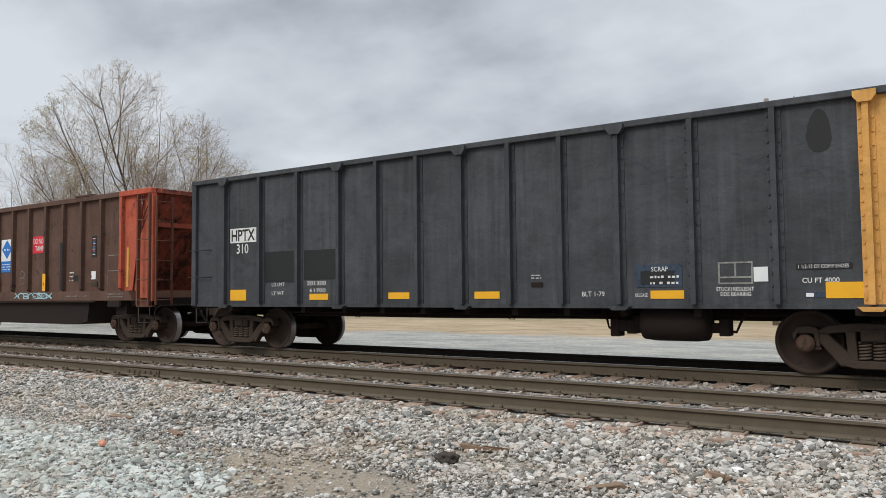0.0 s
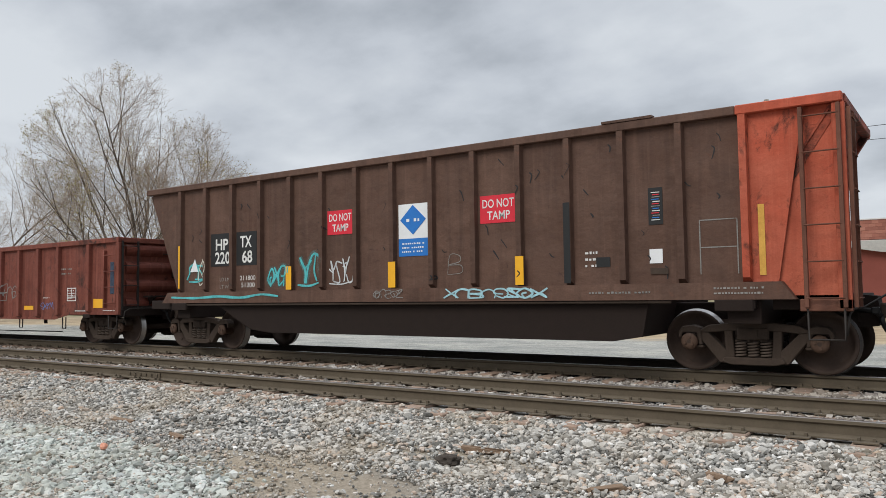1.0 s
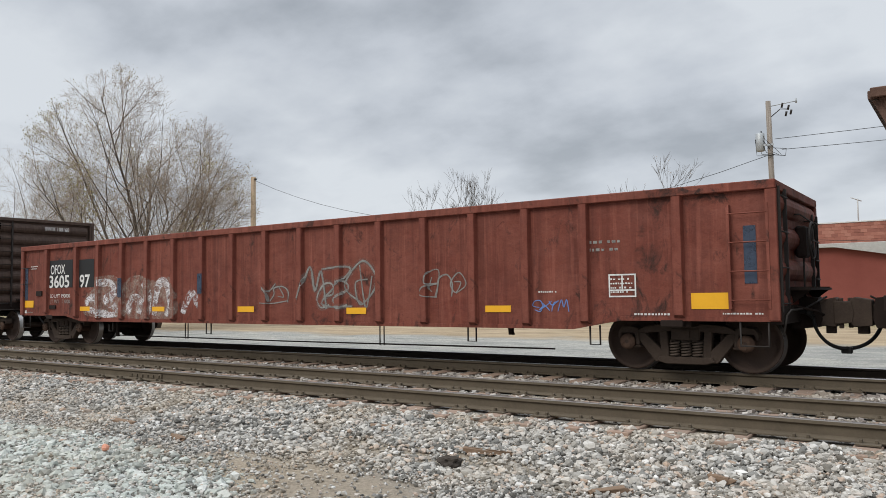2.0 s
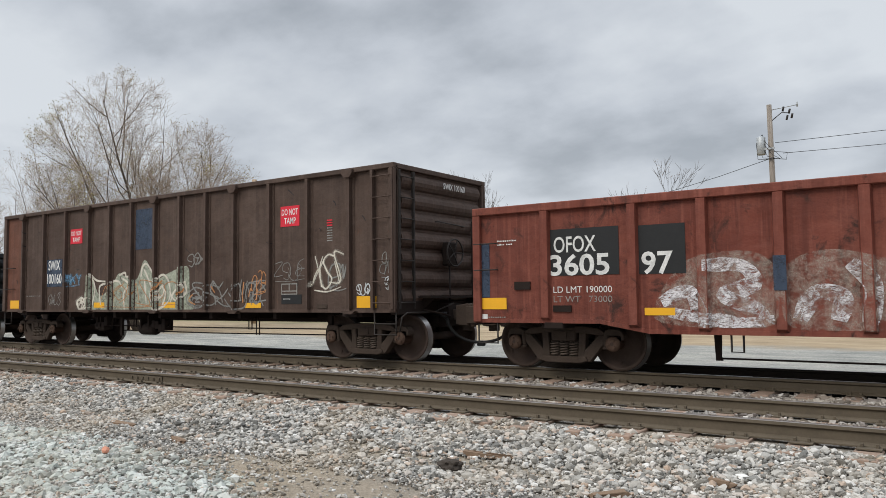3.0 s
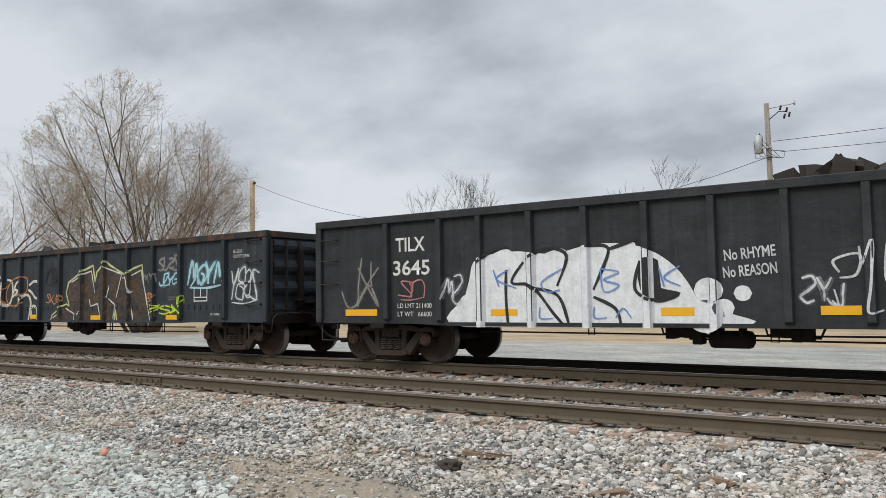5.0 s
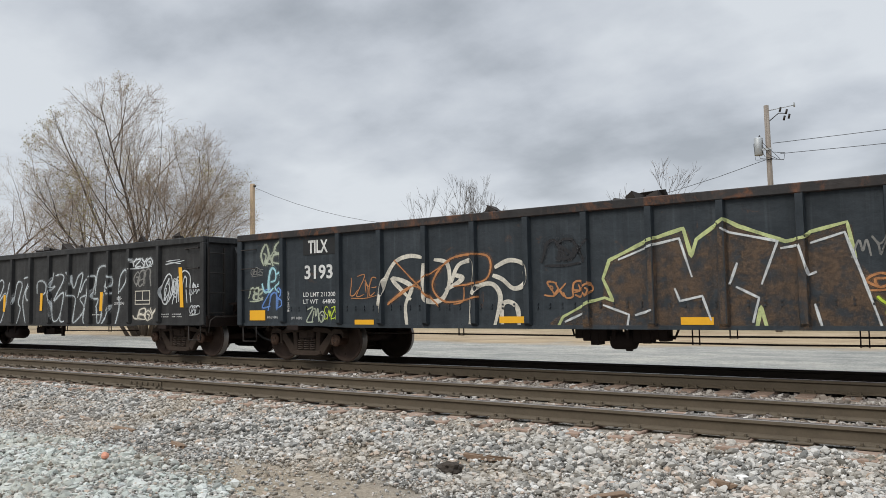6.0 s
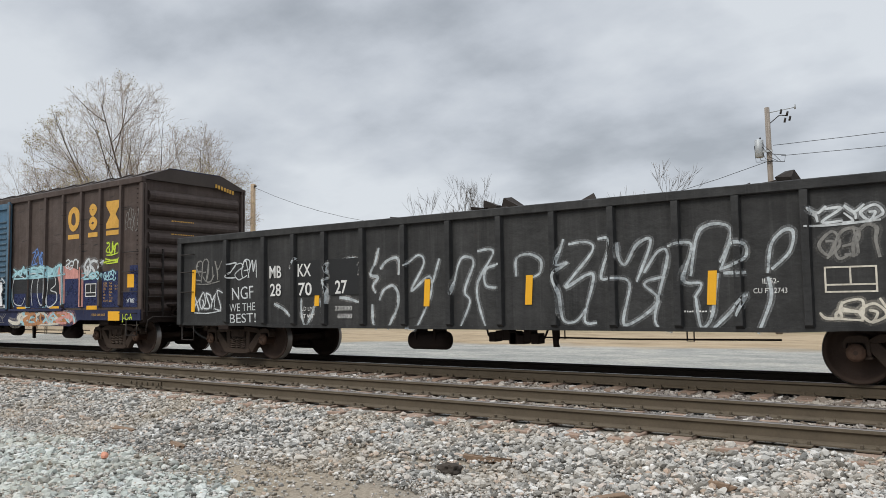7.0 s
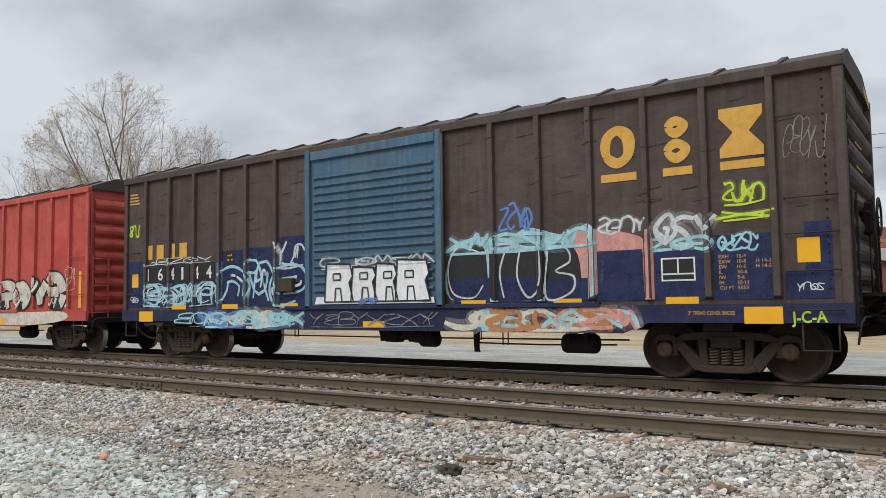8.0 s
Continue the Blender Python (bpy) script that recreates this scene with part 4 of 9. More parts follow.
def coupler_mesh():
    bm = boxed(0.0, 0.44, -0.11, 0.11, 0.77, 0.98, 0.015)
    prism(bm, [(0.38, 0.68), (0.62, 0.66), (0.67, 0.71), (0.67, 1.05), (0.62, 1.09), (0.38, 1.05)], -0.18, 0.20)
    prism(bm, [(0.60, 0.70), (0.88, 0.72), (0.92, 0.86), (0.88, 1.02), (0.60, 1.04)], -0.21, -0.03)
    prism(bm, [(0.84, 0.75), (0.91, 0.76), (0.91, 0.98), (0.84, 0.99)], -0.03, 0.08)
    box(bm, 0.67, 0.74, -0.17, -0.09, 0.64, 1.08)
    box(bm, 0.44, 0.60, -0.06, 0.06, 0.56, 0.68, 0.01)
    box(bm, 0.02, 0.20, -0.24, 0.24, 0.68, 0.78, 0.01)
    bmesh.ops.recalc_face_normals(bm, faces=bm.faces)
    bmesh.ops.bevel(bm, geom=list(bm.edges), offset=0.01, segments=1, affect="EDGES")
    return bm


def hose_mesh():
    n = 16
    bm = tubed([(0.30 + 0.48 * (i / n) ** 1.4, -0.34 + 0.32 * i / n, 0.80 - 0.46 * math.sin(math.pi * 0.5 * (i / n) ** 0.75)) for i in range(n + 1)], 0.029, 8)
    box(bm, 0.71, 0.84, -0.05, 0.05, 0.27, 0.37, 0.015)
    tube(bm, [(0.30, -0.34, 0.80), (0.22, -0.36, 0.88), (0.0, -0.36, 0.90)], 0.036, 8)
    box(bm, 0.20, 0.29, -0.42, -0.30, 0.83, 0.93, 0.015)
    return bm


def end_gear(car, x, s, reach):
    """Coupler, striker, hose and cut lever at one end. s: +1 or -1."""
    turn = pose(x, 0, 0, 0, 0, 0 if s > 0 else 180)
    scale = Matrix.Diagonal((reach / 0.78, 1, 1, 1))
    c = part("coupler", once("coupler", coupler_mesh, M_TRUCK), None, car, "rusty knuckle coupler", m=turn @ scale)
    part("air_hose", once("air_hose", hose_mesh, M_HOSE), None, car, "black rubber air hose", m=turn @ scale)
    lever = lambda: tubed([(0.06, -1.42, 0.58), (0.10, -1.40, 0.86), (0.14, -1.3, 0.93), (0.16, -0.5, 0.93), (0.40, -0.18, 1.10)], 0.016, 5)
    part("cut_lever", once("cut_lever", lever, M_IRON), None, car, m=turn)
    part("draft_pocket", once("draft_pocket", lambda: prism(bmesh.new(), [(-0.05, 0.62), (0.30, 0.66), (0.34, 0.78), (0.30, 1.08), (-0.05, 1.12)], -0.25, 0.25), M_UNDER), None, car, "cast coupler pocket", m=turn)
    part("striker", once("striker", lambda: boxed(-0.1, 0.08, -0.28, 0.28, 0.70, 1.12, 0.02), M_UNDER), None, car, m=turn)


def grab(car, x0, x1, z, y, material=None, out=0.065):
    bm = tubed([(x0, y + 0.01, z), (x0, y - out, z), (x1, y - out, z), (x1, y + 0.01, z)], 0.011, 5)
    return part("grab_iron", bm, material or M_IRON, car)


def stirrup(car, x, y, z, drop=0.33, wide=0.36):
    bm = tubed([(x - wide / 2, y, z), (x - wide / 2, y, z - drop), (x + wide / 2, y, z - drop), (x + wide / 2, y, z)], 0.016, 5)
    return part("stirrup_step", bm, M_IRON, car, "steel sill step")


def ladder(car, x0, x1, z0, z1, rungs, y, material, stile=True, stile_wide=0.05):
    bm = bmesh.new()
    if stile:
        for x in (x0, x1):
            box(bm, x - stile_wide / 2, x + stile_wide / 2, y - 0.05, y + 0.03, z0, z1, 0.004)
    for i in range(rungs):
        z = z0 + 0.12 + (z1 - z0 - 0.25) * i / (rungs - 1)
        if stile:
            tube(bm, [(x0, y - 0.045, z), (x1, y - 0.045, z)], 0.011, 5)
        else:
            rung = tubed([(x0, y, z), (x0, y - 0.07, z), (x1, y - 0.07, z), (x1, y, z)], 0.011, 5)
            for x in (x0, x1):
                box(rung, x - 0.02, x + 0.02, y - 0.075, y + 0.005, z - 0.012, z + 0.03)
            part("ladder_rung", rung, material, car)
    if not stile:
        bm.free()
        return None
    return part("side_ladder", bm, material, car, "welded side ladder")


def end_ladder(car, x, s, y0, z0, z1, rungs, material):
    bm = bmesh.new()
    for y in (y0, y0 + 0.42):
        box(bm, x, x + 0.05, y - 0.02, y + 0.02, z0, z1)
    for i in range(rungs):
        z = z0 + 0.12 + (z1 - z0 - 0.25) * i / (rungs - 1)
        tube(bm, [(x + 0.06, y0, z), (x + 0.06, y0 + 0.42, z)], 0.011, 5)
    if s < 0:
        bmesh.ops.rotate(bm, verts=bm.verts, cent=(0, 0, 0), matrix=Matrix.Rotation(math.pi, 3, "Z"))
    return part("end_ladder", bm, material, car)


GEAR = {  # what hangs under each frame: tanks (x, radius, length), valve clusters, hanging levers (x, low end), rods (x0, x1, z)
    1: ((), (2.72, 3.95), (), ((-4.8, 4.9, 0.80), (-4.4, 2.7, 0.74))),
    3: ((), (), ((-5.98, 0.24), (5.4, 0.5)), ((-6.0, 6.2, 0.27),)),
    4: (((-1.0, 0.15, 0.62), (-3.0, 0.12, 0.3)), (-2.85, -0.45), ((-2.12, 0.32), (5.0, 0.45)), ((-3.6, 5.2, 0.58), (-2.1, 4.9, 0.46))),
    5: (((-0.4, 0.13, 0.62), (4.62, 0.15, 0.4)), (-1.0, 0.45, 2.7), ((4.15, 0.42),), ((-4.6, 4.6, 0.60), (-1.0, 4.1, 0.53))),
    6: (((0.35, 0.14, 0.42),), (-0.1, 0.85), ((0.42, 0.36),), ((-4.8, 4.8, 0.60), (0.4, 4.9, 0.50))),
    7: (((-1.31, 0.17, 0.85),), (0.31, 0.72), ((1.20, 0.42),), ((0.31, 4.6, 0.58),)),
    8: (((3.8, 0.16, 0.62), (0.85, 0.14, 0.4)), (0.1, 0.5), ((1.86, 0.32),), ((-4.6, 4.6, 0.56), (1.8, 4.4, 0.48))),
    9: (((3.8, 0.16, 0.62), (0.85, 0.14, 0.4)), (0.1, 0.5), ((1.86, 0.32),), ((-4.6, 4.6, 0.56),)),
}


def brake_gear(car, seed):
    """Reservoirs, valves, levers, rods and pipe under the frame."""
    rng = random.Random(seed)
    tanks, valves, levers, rods = GEAR[seed]
    for x, r, length in tanks:
        bm = lathe(bmesh.new(), [(r * 0.5, -length / 2), (r * 0.9, -length / 2 + 0.03), (r, -length / 2 + 0.07), (r, length / 2 - 0.07), (r * 0.9, length / 2 - 0.03), (r * 0.5, length / 2)], 18)
        bmesh.ops.rotate(bm, verts=bm.verts, cent=(0, 0, 0), matrix=Matrix.Rotation(radians(90), 3, "Z"))
        for k in (-0.25, 0.25):
            box(bm, k * length - 0.025, k * length + 0.025, -r - 0.01, r + 0.01, 0, 0.86 - 0.52)
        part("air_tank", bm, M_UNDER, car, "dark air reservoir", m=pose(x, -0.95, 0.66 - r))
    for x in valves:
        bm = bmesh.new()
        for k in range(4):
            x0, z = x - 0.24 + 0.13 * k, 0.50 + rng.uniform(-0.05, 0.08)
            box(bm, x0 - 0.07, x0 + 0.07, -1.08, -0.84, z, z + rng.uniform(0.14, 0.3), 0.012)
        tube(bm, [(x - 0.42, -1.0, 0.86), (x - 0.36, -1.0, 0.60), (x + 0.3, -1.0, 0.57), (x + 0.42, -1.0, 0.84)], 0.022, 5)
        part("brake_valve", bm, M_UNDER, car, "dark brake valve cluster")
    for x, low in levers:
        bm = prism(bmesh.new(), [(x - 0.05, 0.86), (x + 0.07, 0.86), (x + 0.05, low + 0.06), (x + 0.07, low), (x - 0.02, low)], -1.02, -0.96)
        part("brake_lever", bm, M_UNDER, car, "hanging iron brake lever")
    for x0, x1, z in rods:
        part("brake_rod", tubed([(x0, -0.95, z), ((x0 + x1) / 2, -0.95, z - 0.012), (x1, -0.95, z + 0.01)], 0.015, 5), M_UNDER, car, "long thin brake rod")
        for k in (0.22, 0.7):
            x = x0 + (x1 - x0) * k
            part("rod_guard", tubed([(x, -0.95, 0.86), (x, -0.95, z - 0.03), (x + 0.1, -0.95, z - 0.03), (x + 0.1, -0.95, 0.86)], 0.012, 4), M_UNDER, car)


# ---- lettering and sprayed paint on car sides ----


class Side:
    """The near side of a car as a height field: y for a place along the car, proud over the ribs."""

    def __init__(self, y_plate, ribs, rib_half, rib_deep, steps=()):
        self.y, self.ribs, self.h, self.d, self.steps = y_plate, ribs, rib_half, rib_deep, steps

    def at(self, x, z, lift):
        y = self.y
        for z0, z1, yy in self.steps:
            if z0 <= z <= z1:
                y = min(y, yy)
        for r in self.ribs:
            t = (abs(x - r) - self.h * 0.72) / (self.h * 0.28 + 0.012)
            if t < 1:
                y = min(y, self.y - self.d * min(1.0, 1.0 - t + 0.1))
        return y - lift


STROKES = [0]


def ribbon(bm, pts, width, side, lift, rng=None):
    """A sprayed line that lies on the side of the car; later strokes lie a hair above earlier ones."""
    STROKES[0] = (STROKES[0] + 1) % 13
    lift = lift + 0.00035 * STROKES[0]
    fine = []
    for a, b in zip(pts, pts[1:]):
        n = max(1, int((Vector(b) - Vector(a)).length / 0.03))
        fine += [Vector(a).lerp(Vector(b), i / n) for i in range(n)]
    fine.append(Vector(pts[-1]))
    prev, total = None, len(fine)
    for i, p in enumerate(fine):
        d = fine[min(i + 1, total - 1)] - fine[max(i - 1, 0)]
        if d.length < 1e-6:
            continue
        k = 0.75 + 0.35 * math.sin(math.pi * (i + 1) / (total + 1)) + 0.12 * math.sin(i * 0.37)
        n = Vector((-d.y, d.x)).normalized() * width / 2 * k
        a, b = p + n, p - n
        up = lift + 0.0015 * i / total
        pair = bm.verts.new((a.x, side.at(a.x, a.y, up), a.y)), bm.verts.new((b.x, side.at(b.x, b.y, up), b.y))
        if prev:
            bm.faces.new((prev[0], prev[1], pair[1], pair[0]))
        prev = pair


def smooth(ctrl, closed=False, n=7):
    """Catmull-Rom through control points in the plane."""
    c = [Vector(p) for p in ctrl]
    if closed:
        c = [c[-1]] + c + [c[0], c[1]]
    else:
        c = [c[0]] + c + [c[-1]]
    out = []
    for p0, p1, p2, p3 in zip(c, c[1:], c[2:], c[3:]):
        for k in range(n):
            t = k / n
            out.append(0.5 * (2 * p1 + (p2 - p0) * t + (2 * p0 - 5 * p1 + 4 * p2 - p3) * t * t + (3 * p1 - p0 - 3 * p2 + p3) * t ** 3))
    out.append(c[-2])
    return out


ARCH = ((0.0, 0.0), (0.02, 0.6), (0.35, 1.0), (0.8, 0.85), (0.85, 0.45), (1.0, 0.0))
LOOP = ((0.7, 0.15), (0.2, 0.0), (0.0, 0.45), (0.25, 0.95), (0.8, 0.9), (0.85, 0.5), (0.3, 0.4))
HOOK = ((0.1, 1.0), (0.15, 0.5), (0.1, 0.05), (0.6, 0.0), (0.95, 0.35))
SNAKE = ((0.9, 0.9), (0.4, 1.0), (0.1, 0.75), (0.5, 0.5), (0.9, 0.25), (0.5, 0.0), (0.05, 0.1))
SPIKE = ((0.0, 0.0), (0.3, 0.95), (0.45, 0.35), (0.7, 1.0), (0.95, 0.0))
BELLY = ((0.1, 0.0), (0.12, 1.0), (0.75, 0.95), (0.8, 0.6), (0.15, 0.5), (0.9, 0.45), (0.95, 0.1), (0.1, 0.02))
CROSS = ((0.0, 0.95), (0.5, 0.5), (1.0, 0.05), (0.55, 0.5), (0.1, 0.05), (0.5, 0.5), (0.95, 1.0))
ZED = ((0.0, 0.9), (0.85, 0.95), (0.1, 0.08), (1.0, 0.1))
FORK = ((0.0, 1.0), (0.35, 0.55), (0.8, 1.0), (0.4, 0.5), (0.3, 0.0))
EYE_LOOP = ((0.5, 0.0), (0.0, 0.4), (0.4, 0.9), (0.9, 0.5), (0.5, 0.05), (0.3, 0.45), (0.6, 0.55))
GLYPHS = (ARCH, LOOP, HOOK, SNAKE, SPIKE, BELLY, CROSS, ZED, FORK, EYE_LOOP)


def tag(car, side, x0, x1, z0, z1, material, glyphs, seed, width=0.035, lift=0.007, slant=0.12, label="", pad=0.3):
    """A quick sprayed scrawl of loops and hooks side by side; no letters can be read."""
    rng = random.Random(seed)
    bm = bmesh.new()
    mist = bmesh.new() if width >= 0.03 and material in HALO else None
    w, h = (x1 - x0) / glyphs, z1 - z0
    last = None
    for g in range(glyphs):
        shape = rng.choice([k for k in GLYPHS if k is not last])
        last = shape
        gx, up, tall = x0 + w * g, rng.uniform(0, 0.14), rng.uniform(0.78, 1.0)
        ctrl = []
        flip = rng.random() < 0.6
        for fx, fz in shape:
            fx = 1 - fx if flip else fx
            fz = min(1.0, up + fz * (tall - up * 0.5)) + rng.uniform(-0.05, 0.05)
            ctrl.append((gx + w * (fx * (1 + pad) - pad / 2) + slant * h * (fz - 0.5) + rng.uniform(-0.06, 0.06) * w, z0 + h * fz))
        ribbon(bm, smooth(ctrl), width * rng.uniform(0.85, 1.15), side, lift)
        if mist:
            ribbon(mist, smooth(ctrl), width * rng.uniform(2.2, 3.0), side, lift - 0.004)
        if rng.random() < 0.35:
            ribbon(bm, smooth([(gx + w * rng.random(), z0 + h * rng.uniform(0, 1)) for _ in range(3)]), width * 0.8, side, lift)
    if rng.random() < 0.4:
        ribbon(bm, smooth([(x0, z0 - 0.02), ((x0 + x1) / 2, z0 - 0.07 * h), (x1, z0 + 0.05 * h)]), width * 0.8, side, lift)
    if mist:
        part("graffiti_mist", mist, HALO[material], car)
    return part("graffiti_tag", bm, material, car, label)


def blob(bm, ctrl, side, lift):
    """A filled sprayed shape, laid over the side strip by strip so that it follows the ribs."""
    pts = smooth(ctrl, True, 5)[:-1]
    low = min(p[1] for p in ctrl)
    pts = [Vector((p.x, max(p.y, low))) for p in pts]
    xs = [p.x for p in pts]
    lo, hi = min(xs), max(xs)
    n = max(2, int((hi - lo) / 0.03))
    prev = None
    for i in range(n + 1):
        x = lo + (hi - lo) * (i + 0.001) / (n + 0.002)
        zs = []
        for a, b in zip(pts, pts[1:] + pts[:1]):
            if (a.x <= x) != (b.x <= x):
                zs.append(a.y + (b.y - a.y) * (x - a.x) / (b.x - a.x))
        if len(zs) < 2:
            prev = None
            continue
        z0, z1 = min(zs), max(zs)
        y = side.at(x, (z0 + z1) / 2, lift)
        pair = bm.verts.new((x, y, z0)), bm.verts.new((x, y, z1))
        if prev:
            bm.faces.new((prev[0], pair[0], pair[1], prev[1]))
        prev = pair


def bubble_piece(car, side, x0, x1, z0, z1, fill, line, letters, seed, width=0.05, inner=None, label="", overlap=0.25, peak=0.3):
    """Fat graffiti letters: broad bent strokes with a rim of another colour; shapes only, nothing to read."""
    rng = random.Random(seed)
    f, o, q = bmesh.new(), bmesh.new(), bmesh.new()
    w, h = (x1 - x0) / letters, z1 - z0
    last = None
    for g in range(letters):
        shape = rng.choice([k for k in (ARCH, LOOP, HOOK, SNAKE, SPIKE, BELLY, FORK, EYE_LOOP) if k is not last])
        last = shape
        fat = min(0.42 * w, 0.30 * h) * rng.uniform(0.85, 1.15)
        top = 1 - rng.uniform(0, peak)
        lean = rng.uniform(-0.08, 0.2) * h
        ctrl = []
        flip = rng.random() < 0.55
        for fx, fz in shape:
            fx = 1 - fx if flip else fx
            x = x0 + w * (g - overlap / 2) + fat * 0.4 + fx * (w * (1 + overlap) - fat * 0.8) + lean * (fz - 0.5) + rng.uniform(-0.04, 0.04) * w
            ctrl.append((x, z0 + fat * 0.45 + (h * top - fat * 0.9) * min(1, max(0, fz + rng.uniform(-0.05, 0.05)))))
        path = smooth(ctrl, n=9)
        ends = [path[0] - (path[1] - path[0]).normalized() * width * 1.2] + path + [path[-1] + (path[-1] - path[-2]).normalized() * width * 1.2]
        if fill:
            ribbon(o, ends, fat + 2 * width, side, 0.004 + 0.012 * (g % 3))
            ribbon(f, path, fat, side, 0.0105 + 0.012 * (g % 3))
        else:
            for s in (-1, 1):
                edge = []
                for k, p in enumerate(path):
                    d = path[min(k + 1, len(path) - 1)] - path[max(k - 1, 0)]
                    if d.length > 1e-6:
                        edge.append(p + Vector((-d.y, d.x)).normalized() * s * fat * 0.5)
                ribbon(o, edge, width, side, 0.008)
        if inner:
            for _ in range(2):
                k = rng.randrange(0, max(1, len(path) - 12))
                bit = [p + Vector((fat * 0.12, -fat * 0.1)) for p in path[k:k + rng.randint(5, 11)]]
                ribbon(q, bit, width * 0.9, side, 0.042)
    part("graffiti_outline", o, line, car, label if not fill else "")
    if fill:
        part("graffiti_fill", f, fill, car, label)
    else:
        f.free()
    if inner:
        part("graffiti_shading", q, inner, car)
    else:
        q.free()


def words(car, text, x, z, height, material, y, width=None, bold=0.0, turn=0.0, name="lettering"):
    """Lettering on the side: left edge at x, base line at z."""
    cu = bpy.data.curves.new(name, "FONT")
    cu.body, cu.size, cu.offset, cu.resolution_u = text, 1.0, bold, 3
    tmp = bpy.data.objects.new(name, cu)
    scene.collection.objects.link(tmp)
    me = bpy.data.meshes.new_from_object(tmp)
    bpy.data.objects.remove(tmp)
    bpy.data.curves.remove(cu)
    co = np.empty(len(me.vertices) * 3)
    me.vertices.foreach_get("co", co)
    co = co.reshape(-1, 3)
    k = height / 0.70
    sx = k if width is None else width / (co[:, 0].max() - co[:, 0].min())
    px, pz = (co[:, 0] - co[:, 0].min()) * sx, co[:, 1] * k
    c, s = math.cos(radians(turn)), math.sin(radians(turn))
    out = np.stack([x + px * c - pz * s, np.full(len(px), y), z + px * s + pz * c], 1)
    me.vertices.foreach_set("co", out.reshape(-1))
    me.materials.append(material)
    me.update()
    return part(name, me, None, car)


def bars(car, x, z, width, height, rows, material, y, seed=0, name="unreadable_lettering"):
    """Rows of small writing that cannot be read, as plain bars."""
    rng = random.Random(seed)
    bm = bmesh.new()
    rh = height / rows
    for r in range(rows):
        cx = x
        zz = z + height - rh * (r + 1)
        while cx < x + width * rng.uniform(0.8, 1.0):
            w = rng.uniform(0.22, 0.55) * rh
            w = min(w, x + width - cx)
            if w < 0.01:
                break
            box(bm, cx, cx + w, y - 0.001, y + 0.001, zz + 0.25 * rh, zz + rng.uniform(0.55, 0.66) * rh)
            cx += w + rng.choice((0.22, 0.22, 0.22, 0.22, 0.7)) * rh
    return part(name, bm, material, car)


def panel(car, x0, x1, z0, z1, material, y, name="placard", label="", skew=0.0):
    bm = prism(bmesh.new(), [(x0, z0), (x1, z0), (x1 + skew, z1), (x0 + skew, z1)], y - 0.003, y + 0.001)
    return part(name, bm, material, car, label)


def do_not_tamp(car, x0, x1, z0, z1, y):
    panel(car, x0, x1, z0, z1, M_SIGNRED, y, "warning_sign", "red warning sign with white capitals")
    h, w = z1 - z0, x1 - x0
    words(car, "DO NOT", x0 + 0.07 * w, z0 + 0.56 * h, 0.30 * h, M_WHITE, y - 0.006, 0.86 * w, 0.012)
    words(car, "TAMP", x0 + 0.2 * w, z0 + 0.13 * h, 0.30 * h, M_WHITE, y - 0.006, 0.62 * w, 0.012)


def lube_plate(car, x0, x1, z0, z1, y, material=None):
    """The small framed consolidated stencil."""
    mat = material or M_WHITE
    bm = bmesh.new()
    t = 0.022
    box(bm, x0, x1, y - 0.001, y + 0.001, z0, z0 + t)
    box(bm, x0, x1, y - 0.001, y + 0.001, z1 - t, z1)
    box(bm, x0, x0 + t, y - 0.001, y + 0.001, z0 + t, z1 - t)
    box(bm, x1 - t, x1, y - 0.001, y + 0.001, z0 + t, z1 - t)
    m = (x0 + x1) / 2
    box(bm, m - t / 2, m + t / 2, y - 0.001, y + 0.001, z0 + 0.3 * (z1 - z0), z1 - t)
    box(bm, x0 + t, x1 - t, y - 0.001, y + 0.001, z0 + 0.27 * (z1 - z0), z0 + 0.27 * (z1 - z0) + t)
    part("stencil_frame", bm, mat, car)


# ---- car bodies ----


def post_mesh(kind, z0, z1, deep, half):
    """A side post: pressed hat section, or a flanged post with rivets and, for 'cap', a wide head."""
    bm = bmesh.new()
    if kind == "hat":
        outline = [(-half, 0), (-half * 0.72, -deep), (half * 0.72, -deep), (half, 0)]
        a = [bm.verts.new((x, y, z0)) for x, y in outline]
        b = [bm.verts.new((x, y, z1)) for x, y in outline]
        a[1].co.z = a[2].co.z = z0 + deep * 0.7
        for i in range(4):
            j = (i + 1) % 4
            bm.faces.new((a[i], a[j], b[j], b[i]))
        bm.faces.new(a[::-1])
        bm.faces.new(b)
        bmesh.ops.recalc_face_normals(bm, faces=bm.faces)
        return bm
    box(bm, -half * 1.5, half * 1.5, -0.014, 0, z0, z1)
    box(bm, -half * 0.55, half * 0.55, -deep, -0.014, z0 + 0.03, z1)
    if kind == "cap":
        prism(bm, [(-half * 2.0, z1 + 0.06), (half * 2.0, z1 + 0.06), (half * 2.0, z1 - 0.01), (half * 1.1, z1 - 0.09), (-half * 1.1, z1 - 0.09), (-half * 2.0, z1 - 0.01)], -deep - 0.035, 0.0)
        prism(bm, [(-half * 2.6, z0), (half * 2.6, z0), (half * 1.6, z0 - 0.06), (-half * 1.6, z0 - 0.06)], -deep - 0.01, 0.02)
    n = int((z1 - z0) / 0.17)
    for i in range(n):
        z = z0 + 0.1 + (z1 - z0 - 0.2) * i / (n - 1)
        for s in (-1, 1):
            x = s * half * 1.12
            box(bm, x - 0.013, x + 0.013, -0.028, -0.014, z - 0.013, z + 0.013)
    bmesh.ops.recalc_face_normals(bm, faces=bm.faces)
    return bm


